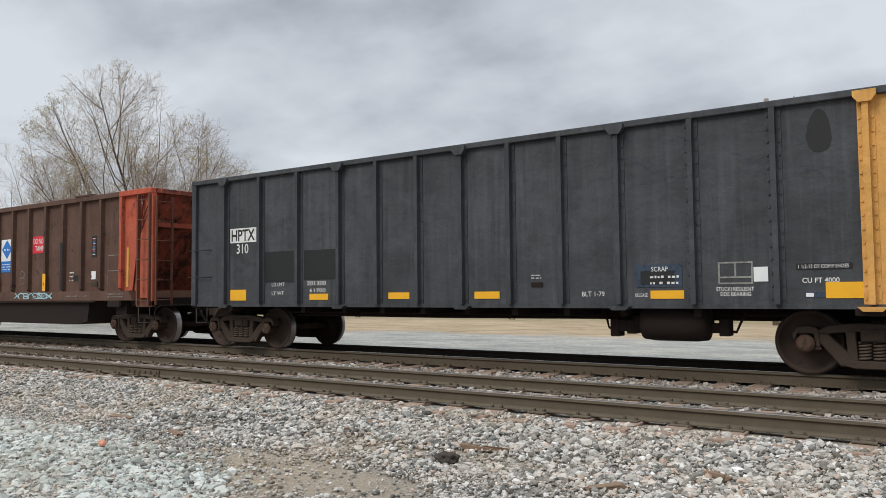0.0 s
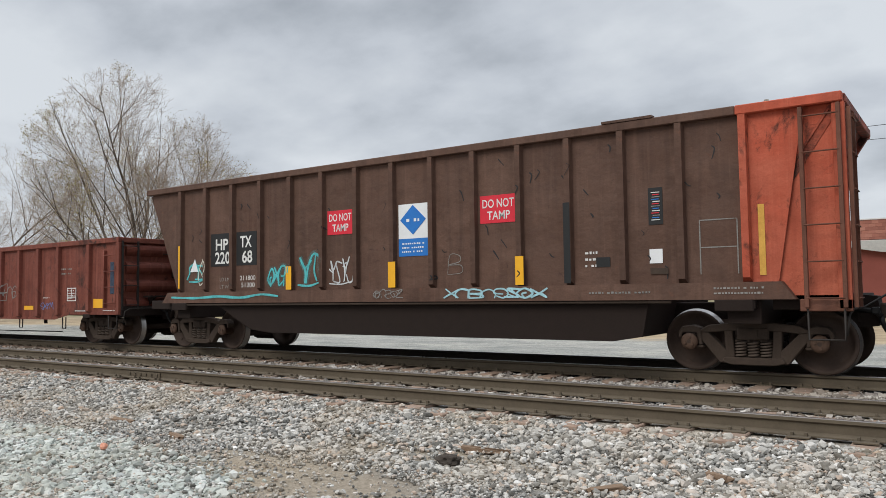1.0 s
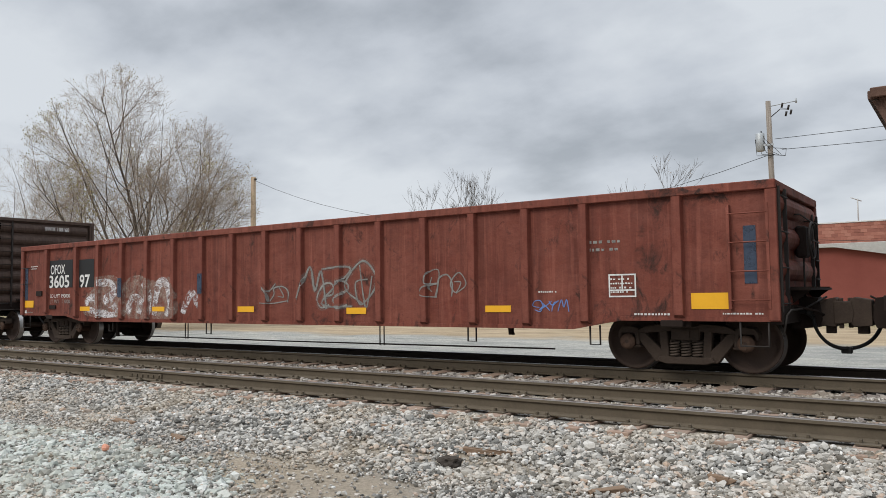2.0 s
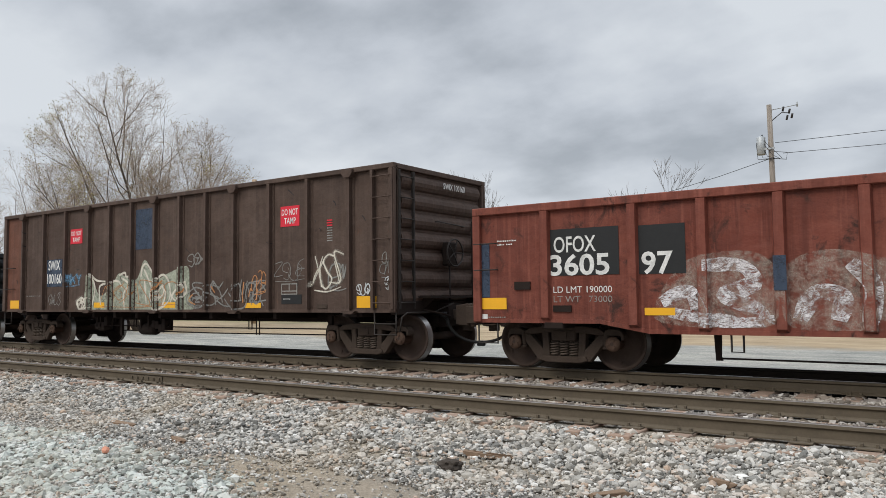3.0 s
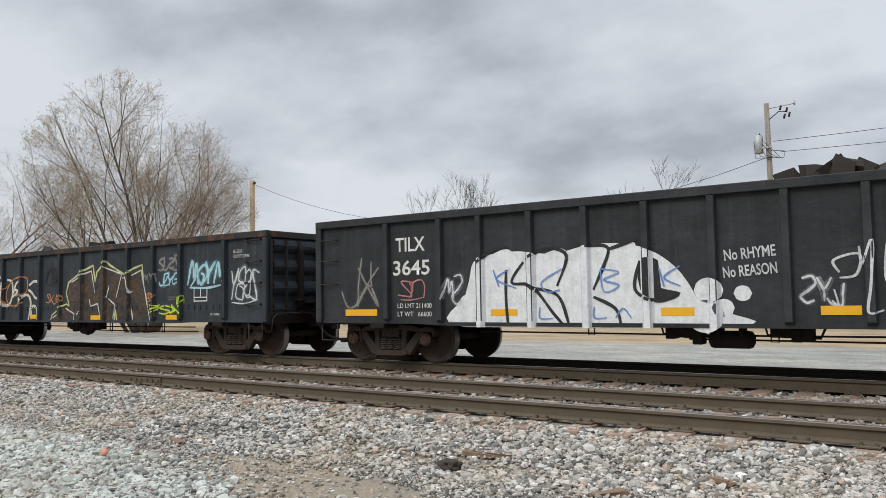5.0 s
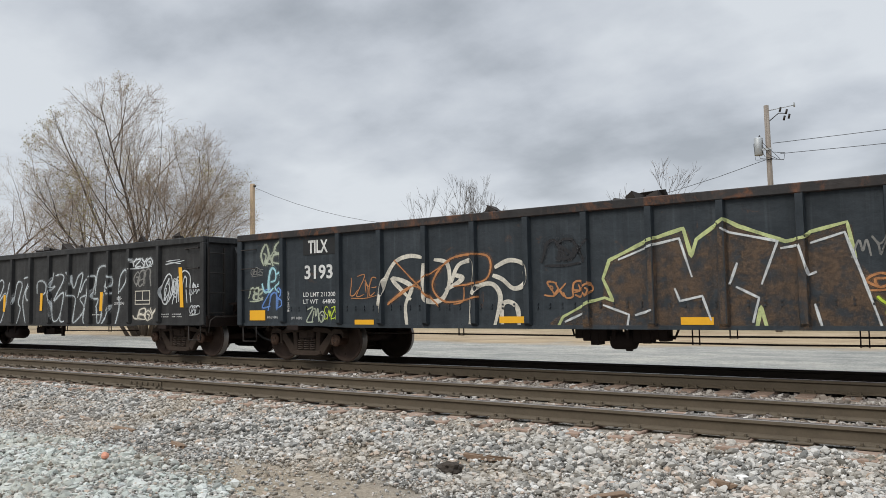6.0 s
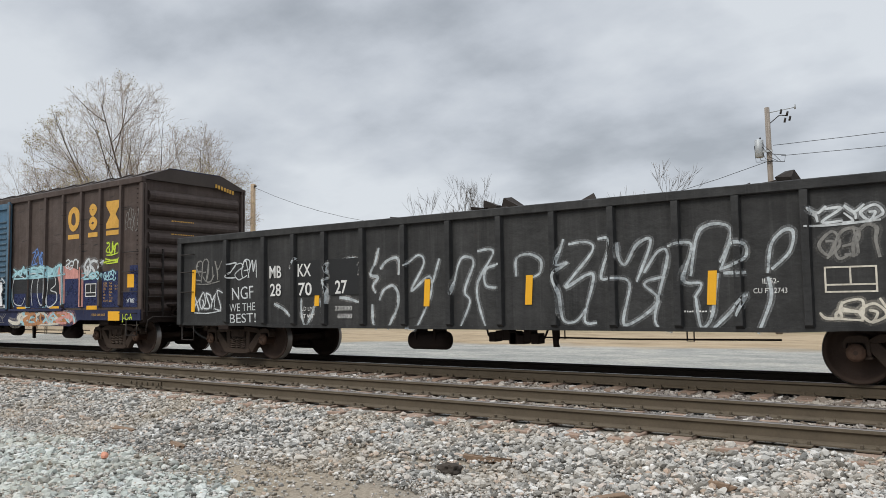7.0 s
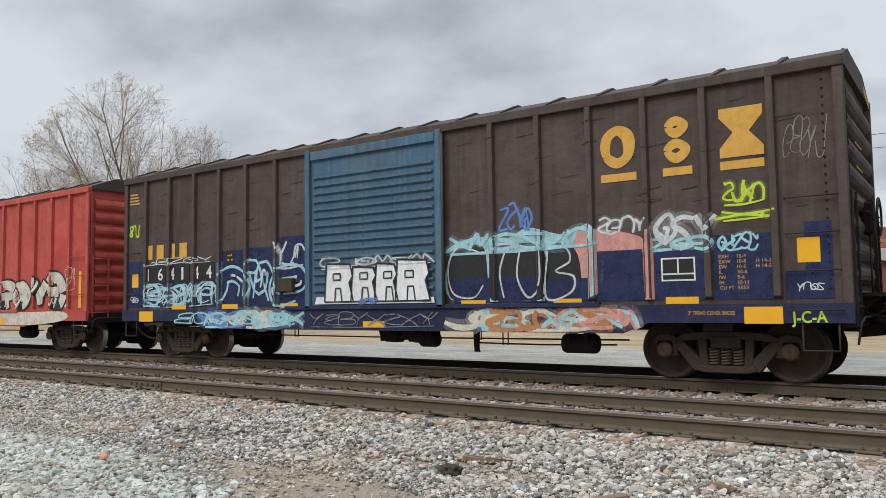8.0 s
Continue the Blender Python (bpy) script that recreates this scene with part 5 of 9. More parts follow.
def end_rib_mesh(hw, k=1.0):
    prof = [(0.0, -0.16 * k), (0.045, -0.13 * k), (0.085, -0.07 * k), (0.10, 0.0), (0.085, 0.07 * k), (0.045, 0.13 * k), (0.0, 0.16 * k)]
    bm = prism(bmesh.new(), prof, -hw + 0.16, hw - 0.16)
    bmesh.ops.recalc_face_normals(bm, faces=bm.faces)
    return bm


def sill_outline(hl, z, drop, ends):
    """The lower edge of the side, deeper between the trucks when drop is set."""
    if not drop:
        return [(-hl, z), (hl, z)]
    return [(-hl, z), (-hl + ends, z), (-hl + ends + 0.75, z - drop), (hl - ends - 0.75, z - drop), (hl - ends, z), (hl, z)]


def gondola(label, hl, z_sill, z_top, ribs, kind, paint, under=None, hw=1.48, deep=0.085, half=0.06, drop=0.0, drop_ends=2.4, truck_at=6.4, chord=0.13, chord_mat=None,
            capped=(), end_ribs=5, reach=(0.8, 0.8), end_paint=None, panels=None, seed=0):
    """An open-top freight car: sheets, posts, chord, sill, ends, floor, trucks and couplers."""
    car = tagged(new("gondola_car"), label, "freight car", "cars of the train")
    end_paint = end_paint or paint
    side = Side(-hw, ribs, half if kind == "hat" else half * 0.6, deep)
    low = sill_outline(hl, z_sill, drop, drop_ends)
    # side sheets, panel by panel between the posts
    cuts = [-hl] + list(ribs) + [hl]

    def low_at(x):
        return float(np.interp(x, [p[0] for p in low], [p[1] for p in low]))

    for s in (-1, 1):
        for i, (a, b) in enumerate(zip(cuts, cuts[1:])):
            mids = [p for p in low if a < p[0] < b]
            outline = [(a, low_at(a))] + mids + [(b, low_at(b)), (b, z_top - chord * 0.5), (a, z_top - chord * 0.5)]
            y0, y1 = (-hw, -hw + 0.02) if s < 0 else (hw - 0.02, hw)
            mat = (panels or {}).get(i, paint) if s < 0 else paint
            part("side_panel", prism(bmesh.new(), outline, y0, y1), mat, car)
        for i, x in enumerate(ribs):
            cap = i in capped
            zb = low_at(x) + 0.02
            pk = ("cap" if cap else "flange") if kind == "flange" else "hat"
            pm = (panels or {}).get(("post", i), paint) if s < 0 else paint
            key = "post_%s_%.2f_%.2f_%s" % (pk, zb, z_top, pm.name)
            me = once(key, lambda: post_mesh(pk, zb, z_top - chord, deep, half), pm)
            part("side_post", me, None, car, m=pose(x, s * hw, 0, 0, 0, 0 if s < 0 else 180))
        y0, y1 = (-hw - 0.075, -hw + 0.06) if s < 0 else (hw - 0.06, hw + 0.075)
        part("top_chord", boxed(-hl, hl, y0, y1, z_top - chord, z_top, 0.012), chord_mat or paint, car)
        ysl = (-hw - 0.02, -hw - 0.002) if s < 0 else (hw + 0.002, hw + 0.02)
        strip = bmesh.new()
        for (xa, za), (xb, zb) in zip(low, low[1:]):
            prism(strip, [(xa, za - 0.012), (xb, zb - 0.012), (xb, zb + 0.05), (xa, za + 0.05)], *ysl)
        part("side_sill", strip, paint, car)
    for s in (-1, 1):
        end = part("end_wall", boxed(-0.03, 0.0, -hw + 0.02, hw - 0.02, z_sill, z_top - chord * 0.5), end_paint, car, m=pose(s * (hl - 0.09), 0, 0, 0, 0, 0 if s > 0 else 180))
        for k in range(end_ribs):
            z = z_sill + 0.25 + (z_top - z_sill - 0.55) * k / max(1, end_ribs - 1)
            part("end_rib", once("end_rib_" + end_paint.name, lambda: end_rib_mesh(hw), end_paint), None, end, m=pose(0, 0, z))
        part("end_chord", boxed(-0.1, 0.03, -hw + 0.06, hw - 0.06, z_top - chord, z_top - 0.003, 0.01), chord_mat or paint, car, m=pose(s * (hl - 0.032), 0, 0, 0, 0, 0 if s > 0 else 180))
        for q in (-1, 1):
            bm = boxed(-0.14, 0.0, -0.07, 0.07, z_sill, z_top - chord, 0.01)
            part("corner_post", bm, end_paint if s > 0 or q > 0 else paint, car, m=pose(s * hl + (0 if s > 0 else 0.14), q * (hw - 0.0), 0))
        part("end_sill", boxed(-0.16, 0.0, -hw, hw, z_sill - 0.05, z_sill + 0.2, 0.01), under or M_UNDER, car, m=pose(s * hl + (0.02 if s > 0 else 0.14), 0, 0))
        end_gear(car, s * (hl - 0.05), s, reach[0] if s < 0 else reach[1])
        truck(car, s * truck_at)
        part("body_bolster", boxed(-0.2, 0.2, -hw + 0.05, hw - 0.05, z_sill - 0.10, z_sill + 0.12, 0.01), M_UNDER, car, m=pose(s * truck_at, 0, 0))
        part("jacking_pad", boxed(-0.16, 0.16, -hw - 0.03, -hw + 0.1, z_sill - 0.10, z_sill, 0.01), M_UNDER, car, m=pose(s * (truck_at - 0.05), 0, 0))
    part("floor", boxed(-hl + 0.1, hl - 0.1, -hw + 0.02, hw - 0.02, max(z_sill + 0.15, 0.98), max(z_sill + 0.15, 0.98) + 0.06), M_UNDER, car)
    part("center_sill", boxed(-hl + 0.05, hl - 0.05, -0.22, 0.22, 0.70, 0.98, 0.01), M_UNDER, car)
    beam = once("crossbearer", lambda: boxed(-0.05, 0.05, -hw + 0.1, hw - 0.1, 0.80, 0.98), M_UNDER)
    for x in ribs[2:-2]:
        part("crossbearer", beam, None, car, m=pose(x, 0, 0))
    brake_gear(car, seed)
    CARS.append((car, None))
    return car, side


def set_place(car, u):
    CARS[-1] = (car, u)
    car.location = (u, TRAIN_Y, 0)


def yellow_marks(car, side, spots):
    for x0, x1, z0, z1 in spots:
        panel(car, x0, x1, z0, z1, M_REFLECT, side.y - 0.006, "reflector", "yellow reflective strip")

# ---- the train, car by car, from the front ----
HIGH_RIBS = [-5.99, -4.91, -3.83, -2.75, -1.83, -0.92, 0.0, 0.92, 1.83, 2.75, 3.83, 4.91, 5.99]


def black_high_gondola():
    car, side = gondola("tall black ribbed gondola car with a yellow end panel", 7.07, 0.93, 3.74, HIGH_RIBS, "flange", M_BLACK, truck_at=6.0, chord=0.10, capped=(0, 3, 6, 9, 12),
                        deep=0.10, half=0.065, panels={13: M_YELLOWEND, ("post", 12): M_YELLOWEND}, end_paint=M_BLACK, reach=(0.79, 0.9), end_ribs=6, seed=1)
    set_place(car, -7.51)
    return car, side


def brown_high_gondola():
    car, side = gondola("tall brown ribbed gondola car covered with graffiti", 7.07, 0.95, 3.72, HIGH_RIBS, "flange", M_BROWN, truck_at=6.0, chord=0.10, capped=(0, 3, 6, 9, 12),
                        deep=0.10, half=0.065, panels={0: M_RUSTEND}, end_paint=M_BROWN, reach=(0.77, 0.88), end_ribs=7, seed=4)
    set_place(car, -59.82)
    return car, side


def red_long_gondola():
    ribs = [-8.42] + [-7.0 + i for i in range(15)] + [8.42]
    car, side = gondola("long oxide-red gondola car with faded scrawls", 9.74, 0.79, 2.71, ribs, "hat", M_RED, truck_at=8.35, chord=0.13, drop=0.14, drop_ends=2.2, half=0.085,
                        reach=(0.88, 0.63), end_ribs=4, seed=3)
    set_place(car, -41.36)
    return car, side


def dark_gondola(label, hl, u, ribs, paint, reach, seed, end_ribs=4, z_top=2.73, z_sill=0.76, chord_mat=None, truck_at=6.48):
    car, side = gondola(label, hl, z_sill, z_top, ribs, "hat", paint, truck_at=truck_at, chord=0.14, chord_mat=chord_mat, half=0.065, reach=reach, end_ribs=end_ribs, seed=seed, drop=0.03, drop_ends=2.3)
    set_place(car, u)
    return car, side


black_car, black_side = black_high_gondola()
red_car, red_side = red_long_gondola()
brown_car, brown_side = brown_high_gondola()
R14 = [0.47, 1.41, 2.35, 3.29, 4.23, 5.03, 6.19]
R14 = [-r for r in R14[::-1]] + R14
night_car, night_side = dark_gondola("black gondola car loaded with scrap and sprayed white", 7.91, -76.23, R14, M_NIGHT, (0.75, 0.77), 5)
R13 = [-6.5, -5.0, -4.0, -3.0, -2.0, -1.0, 0.0, 1.0, 2.0, 3.0, 4.0, 5.0, 6.5]
blue_car, blue_side = dark_gondola("blue-black gondola car with rusty top edge and graffiti", 7.82, -93.33, R13, M_BLUEBLACK, (0.61, 0.75), 6, z_top=2.68, chord_mat=M_RUSTCHORD, truck_at=6.30)
R14B = [0.5, 1.46, 2.42, 3.38, 4.2, 5.05, 6.2]
R14B = [-r for r in R14B[::-1]] + R14B
grey_car, grey_side = dark_gondola("grey-black gondola car loaded with scrap under white scrawls", 7.84, -110.08, R14B, M_GREYBLACK, (0.73, 0.61), 7, 0, z_top=2.75, truck_at=6.36)


def tub_gondola():
    """Bathtub gondola: outward sloping end sheets, a deep belly between the trucks, red ends."""
    car = tagged(new("tub_gondola_car"), "weathered brown bathtub gondola car with orange-red sloped end", "freight car", "cars of the train")
    hw, top, floor_z = 1.48, 3.75, 1.30
    ribs = [-6.01 + 0.859 * i for i in range(15)]
    side = Side(-hw, ribs, 0.055, 0.09, ((1.06, 1.31, -hw - 0.14),))
    ends = ((-6.05, -7.2), (5.60, 7.2))
    for s in (-1, 1):
        y0, y1 = (-hw, -hw + 0.02) if s < 0 else (hw - 0.02, hw)
        for i, (a, b) in enumerate(zip([None] + ribs, ribs + [None])):
            if a is None:
                part("side_panel", prism(bmesh.new(), [(ends[0][0], floor_z), (b, floor_z), (b, top - 0.05), (ends[0][1] + 0.05, top - 0.05)], y0, y1), M_TUB, car)
            elif b is None:
                part("side_panel", prism(bmesh.new(), [(a, floor_z), (6.40, floor_z), (6.78, top - 0.05), (a, top - 0.05)], y0, y1), M_ORANGE, car, "orange-red painted end panel")
                part("side_gusset", prism(bmesh.new(), [(6.36, 1.06), (7.12 if s < 0 else 6.48, 1.06), (7.15, top - 0.05), (6.74, top - 0.05)], y0 - 0.05 * s, y1 - 0.05 * s), M_ORANGE, car)
            else:
                part("side_panel", prism(bmesh.new(), [(a, floor_z), (b, floor_z), (b, top - 0.05), (a, top - 0.05)], y0, y1), M_TUB, car)
        for i, x in enumerate(ribs):
            mat = M_ORANGE if i == 14 else M_TUB
            me = once("tub_post_" + mat.name, lambda: post_mesh("hat", floor_z, top - 0.13, 0.09, 0.065), mat)
            part("side_post", me, None, car, m=pose(x, s * hw, 0, 0, 0, 0 if s < 0 else 180))
        y0, y1 = (-hw - 0.09, -hw + 0.05) if s < 0 else (hw - 0.05, hw + 0.09)
        part("top_chord", boxed(-7.23, ribs[14] - 0.08, y0, y1, top - 0.13, top, 0.012), M_TUB, car)
        part("top_chord", boxed(ribs[14] - 0.08, 7.23, y0, y1, top - 0.13, top + 0.002, 0.012), M_ORANGE, car, "orange-red painted chord end")
        y0, y1 = (-hw - 0.135, -hw + 0.15) if s < 0 else (hw - 0.15, hw + 0.135)
        bm = prism(bmesh.new(), [(-6.55, 1.06), (6.62, 1.06), (6.45, 1.30), (-6.35, 1.30)], y0, y1)
        part("side_sill", bm, M_TUB, car, "deep boxed side sill")
        part("running_pipe", tubed([(-6.0, s * (hw + 0.10), 1.02), (5.0, s * (hw + 0.10), 1.03)], 0.022, 6), M_TRUCK, car)
    # belly
    bm = bmesh.new()
    out = [(-4.9, 1.06), (-3.75, 0.50), (-3.2, 0.44), (4.1, 0.44), (4.55, 0.52), (4.65, 1.06)]
    prism(bm, out, -hw - 0.02, hw + 0.02)
    bmesh.ops.recalc_face_normals(bm, faces=bm.faces)
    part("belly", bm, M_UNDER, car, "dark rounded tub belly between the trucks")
    # sloped ends
    for s, (xb, xt), mat in ((-1, ends[0], M_TUB), (1, ends[1], M_ORANGERUST)):
        prof = [(xb, floor_z), (xb - 0.03 * s, floor_z), (xt - 0.03 * s, top), (xt, top)]
        bm = prism(bmesh.new(), prof, -hw + 0.022, hw - 0.022)
        for k in ((0.3, 0.62) if s < 0 else (0.66,)):
            x, z = xb + (xt - xb) * k, floor_z + (top - floor_z) * k
            prism(bm, [(x, z - 0.08), (x + 0.1 * s, z - 0.05), (x + 0.1 * s, z + 0.08), (x + 0.04 * s, z + 0.1)], -hw + 0.03, hw - 0.03)
        bmesh.ops.recalc_face_normals(bm, faces=bm.faces)
        part("end_slope_sheet", bm, mat, car, "sloping end sheet with worn paint")
        part("end_chord", boxed(-0.07, 0.05, -hw + 0.05, hw - 0.05, top - 0.12, top - 0.004, 0.01), mat, car, m=pose(xt, 0, 0))
        for q in (-1, 1):
            bm = bmesh.new()
            prism(bm, [(xb, floor_z), (xb + 0.16 * s, floor_z), (xt + 0.02 * s, top - 0.14), (xt - 0.14 * s, top - 0.14)], q * (hw - 0.09) - 0.05, q * (hw - 0.09) + 0.05)
            bmesh.ops.recalc_face_normals(bm, faces=bm.faces)
            part("end_rib", bm, mat, car)
        part("end_platform", boxed(-0.45, 0.45, -hw + 0.05, hw - 0.05, 0.92, 1.12, 0.01), M_UNDER, car, m=pose(s * 6.75, 0, 0))
        end_gear(car, s * 7.1, s, 0.72 if s < 0 else 0.90)
        truck(car, s * 5.95)
        part("body_bolster", boxed(-0.22, 0.22, -hw, hw, 0.72, 1.06, 0.01), M_UNDER, car, m=pose(s * 5.95, 0, 0))
        part("jacking_pad", boxed(-0.22, 0.22, -hw - 0.12, -hw, 0.93, 1.06, 0.01), M_UNDER, car, m=pose(s * 5.9, 0, 0))
    part("corner_post", boxed(7.10, 7.25, -hw - 0.06, -hw + 0.06, 0.93, top - 0.13, 0.01), M_ORANGE, car, "orange-red corner post")
    part("end_rail", boxed(6.64, 6.78, -hw + 0.05, hw - 0.05, 2.86, 2.98, 0.01), M_ORANGE, car)
    part("number_plate", boxed(7.03, 7.047, -0.1, 0.72, top - 0.42, top - 0.22), M_PATCH, car, "small black plate on the end")
    words(car, "HPTX 22068", -0.04, top - 0.37, 0.10, M_WHITE, 0.0, 0.70, 0.01).matrix_basis = BODY @ pose(7.051, 0, 0, 0, 0, 90)
    part("end_beam", boxed(6.65, 7.25, -hw - 0.06, -hw + 0.06, 0.90, 1.06, 0.01), M_RUSTEND, car)
    ladder(car, 6.74, 7.18, 0.95, top - 0.15, 6, -hw - 0.07, M_RUSTEND)
    end_ladder(car, 7.26, 1, -hw + 0.02, 0.95, top - 0.2, 6, M_RUSTEND)
    stirrup(car, 6.95, -hw - 0.05, 0.93, 0.4, 0.42)
    part("center_sill", boxed(-7.1, 7.1, -0.22, 0.22, 0.74, 1.0, 0.01), M_UNDER, car)
    CARS.append((car, None))
    set_place(car, -23.26)
    return car, side


tub_car, tub_side = tub_gondola()


def door_ridge(yd, s):
    """One pressed ridge across a sliding door."""
    bm = bmesh.new()
    v = [bm.verts.new((x, yd, z)) for x, z in ((-1.44, -0.055), (1.40, -0.055), (1.40, 0.02), (-1.44, 0.02))]
    w = [bm.verts.new((x, yd + s * 0.045, z)) for x, z in ((-1.42, -0.02), (1.38, -0.02), (1.38, 0.01), (-1.42, 0.01))]
    for i in range(4):
        bm.faces.new((v[i], v[(i + 1) % 4], w[(i + 1) % 4], w[i]))
    bm.faces.new(w)
    bmesh.ops.recalc_face_normals(bm, faces=bm.faces)
    return bm


def boxcar(label, u, brown, navy, door_mat, roof_mat, reach, seed, rib_mat=None):
    """A steel boxcar: posts, sliding door, corrugated ends, peaked roof."""
    car = tagged(new("boxcar"), label, "freight car", "cars of the train")
    hl, hw, z0, eave = 7.74, 1.49, 1.12, 4.36
    ribs = [-6.88, -6.0, -5.12, -4.27, -3.42, -2.54, 2.54, 3.40, 4.27, 5.13, 5.98, 6.86]
    side = Side(-hw, ribs, 0.05, 0.07, ((0.6, 1.13, -hw - 0.07),))
    cuts = [-hl] + ribs + [hl]
    for s in (-1, 1):
        y0, y1 = (-hw, -hw + 0.02) if s < 0 else (hw - 0.02, hw)
        for a, b in zip(cuts, cuts[1:]):
            part("side_panel", boxed(a, b, y0, y1, z0, eave - 0.05), brown, car)
        for x in ribs:
            me = once("box_post_" + brown.name, lambda: post_mesh("hat", z0 + 0.06, eave - 0.14, 0.07, 0.06), brown)
            part("side_post", me, None, car, m=pose(x, s * hw, 0, 0, 0, 0 if s < 0 else 180))
        y0, y1 = (-hw - 0.075, -hw + 0.05) if s < 0 else (hw - 0.05, hw + 0.075)
        part("eave_rail", boxed(-hl, hl, y0, y1, eave - 0.15, eave, 0.012), brown, car)
        lo = [(-hl, 0.86), (-hl + 2.6, 0.86), (-hl + 3.0, 0.70), (hl - 3.0, 0.70), (hl - 2.6, 0.86), (hl, 0.86), (hl, z0), (-hl, z0)]
        part("side_sill", prism(bmesh.new(), lo, y0, y0 + 0.03) if s < 0 else prism(bmesh.new(), lo, y1 - 0.03, y1), navy, car, "deep painted side sill")
        # sliding door with pressed ridges and its frame
        yd = s * (hw + 0.05)
        door = part("sliding_door", boxed(-1.55, 1.50, *sorted((yd, s * (hw + 0.005))), z0 + 0.02, eave - 0.12), door_mat, car, "ridged sliding door")
        ridge = once("door_ridge_%s_%d" % (door_mat.name, s), lambda: door_ridge(yd, s), door_mat)
        for k in range(15):
            part("door_ridge", ridge, None, door, m=pose(0, 0, z0 + 0.35 + (eave - z0 - 1.0) * k / 14))
        for x in (-1.58, 1.53):
            part("door_stile", boxed(x - 0.06, x + 0.06, *sorted((yd - s * 0.02, yd + s * 0.07)), z0, eave - 0.1, 0.008), door_mat, door)
        part("door_header", boxed(-1.5, 1.45, *sorted((yd, yd + s * 0.06)), eave - 0.30, eave - 0.13, 0.008), door_mat, door)
        part("door_track", boxed(-2.2, 4.4, *sorted((s * (hw + 0.02), s * (hw + 0.12))), z0 - 0.02, z0 + 0.05, 0.005), navy, car)
        part("lock_rod", tubed([(1.62, s * (hw + 0.12), z0), (1.62, s * (hw + 0.12), eave - 0.2)], 0.02), brown, car)
    for s in (-1, 1):
        bm = boxed(-0.03, 0.0, -hw + 0.02, hw - 0.02, 0.86, eave - 0.05)
        v = [(-hw + 0.02, eave - 0.05), (hw - 0.02, eave - 0.05), (0.75, eave + 0.28), (-0.75, eave + 0.28)]
        a = [bm.verts.new((-0.03, y, z)) for y, z in v]
        b = [bm.verts.new((0.0, y, z)) for y, z in v]
        bm.faces.new(a[::-1]), bm.faces.new(b)
        for i in range(4):
            bm.faces.new((a[i], a[(i + 1) % 4], b[(i + 1) % 4], b[i]))
        bmesh.ops.recalc_face_normals(bm, faces=bm.faces)
        end = part("end_wall", bm, brown, car, "corrugated steel end", m=pose(s * (hl - 0.09), 0, 0, 0, 0, 0 if s > 0 else 180))
        for k in range(9):
            part("end_rib", once("box_end_rib_" + brown.name, lambda: end_rib_mesh(hw, 0.9), brown), None, end, m=pose(0, 0, 1.15 + 0.345 * k))
        part("end_cap", prism(bmesh.new(), [(-hw, eave - 0.03), (hw, eave - 0.03), (0.75, eave + 0.30), (-0.75, eave + 0.30)], 0.0, 0.03), navy, car, "painted gable plate", m=pose(s * hl - (0.06 if s > 0 else -0.06), 0, 0, 0, 0, 90 * s))
        for q in (-1, 1):
            part("corner_post", boxed(-0.13, 0.0, -0.06, 0.06, 0.86, eave - 0.15, 0.012), brown, car, m=pose(s * hl + (0 if s > 0 else 0.13), q * (hw - 0.005), 0))
        part("end_sill", boxed(-0.15, 0.02, -hw, hw, 0.80, 1.06, 0.01), M_UNDER, car, m=pose(s * hl + (0 if s > 0 else 0.13), 0, 0))
        end_gear(car, s * (hl - 0.05), s, reach[0] if s < 0 else reach[1])
        truck(car, s * 6.05)
        part("body_bolster", boxed(-0.2, 0.2, -hw + 0.05, hw - 0.05, 0.74, 1.06, 0.01), M_UNDER, car, m=pose(s * 6.05, 0, 0))
    # roof of raised sheets
    n = 18
    for k in range(n):
        a, b = -hl + 2 * hl * k / n, -hl + 2 * hl * (k + 1) / n
        bm = bmesh.new()
        prism(bm, [(-hw - 0.06, eave - 0.02), (-0.8, eave + 0.27), (0.8, eave + 0.27), (hw + 0.06, eave - 0.02), (hw + 0.02, eave - 0.06), (-hw - 0.02, eave - 0.06)], -(b - 0.015), -(a + 0.015))
        prism(bm, [(-hw - 0.05, eave + 0.005), (-0.8, eave + 0.31), (0.8, eave + 0.31), (hw + 0.05, eave + 0.005), (0.8, eave + 0.26), (-0.8, eave + 0.26)], -(a + 0.10), -(a + 0.02))
        bmesh.ops.rotate(bm, verts=bm.verts, cent=(0, 0, 0), matrix=Matrix.Rotation(radians(90), 3, "Z"))
        bmesh.ops.recalc_face_normals(bm, faces=bm.faces)
        part("roof_panel", bm, roof_mat, car)
    part("floor", boxed(-hl + 0.1, hl - 0.1, -hw + 0.03, hw - 0.03, 1.0, 1.12), M_UNDER, car)
    part("center_sill", boxed(-hl + 0.05, hl - 0.05, -0.22, 0.22, 0.70, 1.0, 0.01), M_UNDER, car)
    brake_gear(car, seed)
    CARS.append((car, None))
    set_place(car, u)
    return car, side


M_ROOF = plain("dusty_dark_roof", (0.060, 0.048, 0.042), 0.8, 0.0, 0.4, 2.0)
box_car, box_side = boxcar("brown boxcar with blue door, yellow emblem and bright graffiti", -127.00, M_BOXBROWN, M_NAVY, M_DOORBLUE, M_ROOF, (0.84, 0.73), 8)
last_car, last_side = boxcar("faded red boxcar with graffiti along its lower side", -144.04, M_BOXRED, M_BOXRED, M_BOXRED, M_ROOF, (0.8, 0.84), 9)

# ---- paint, lettering, ladders and loads ----


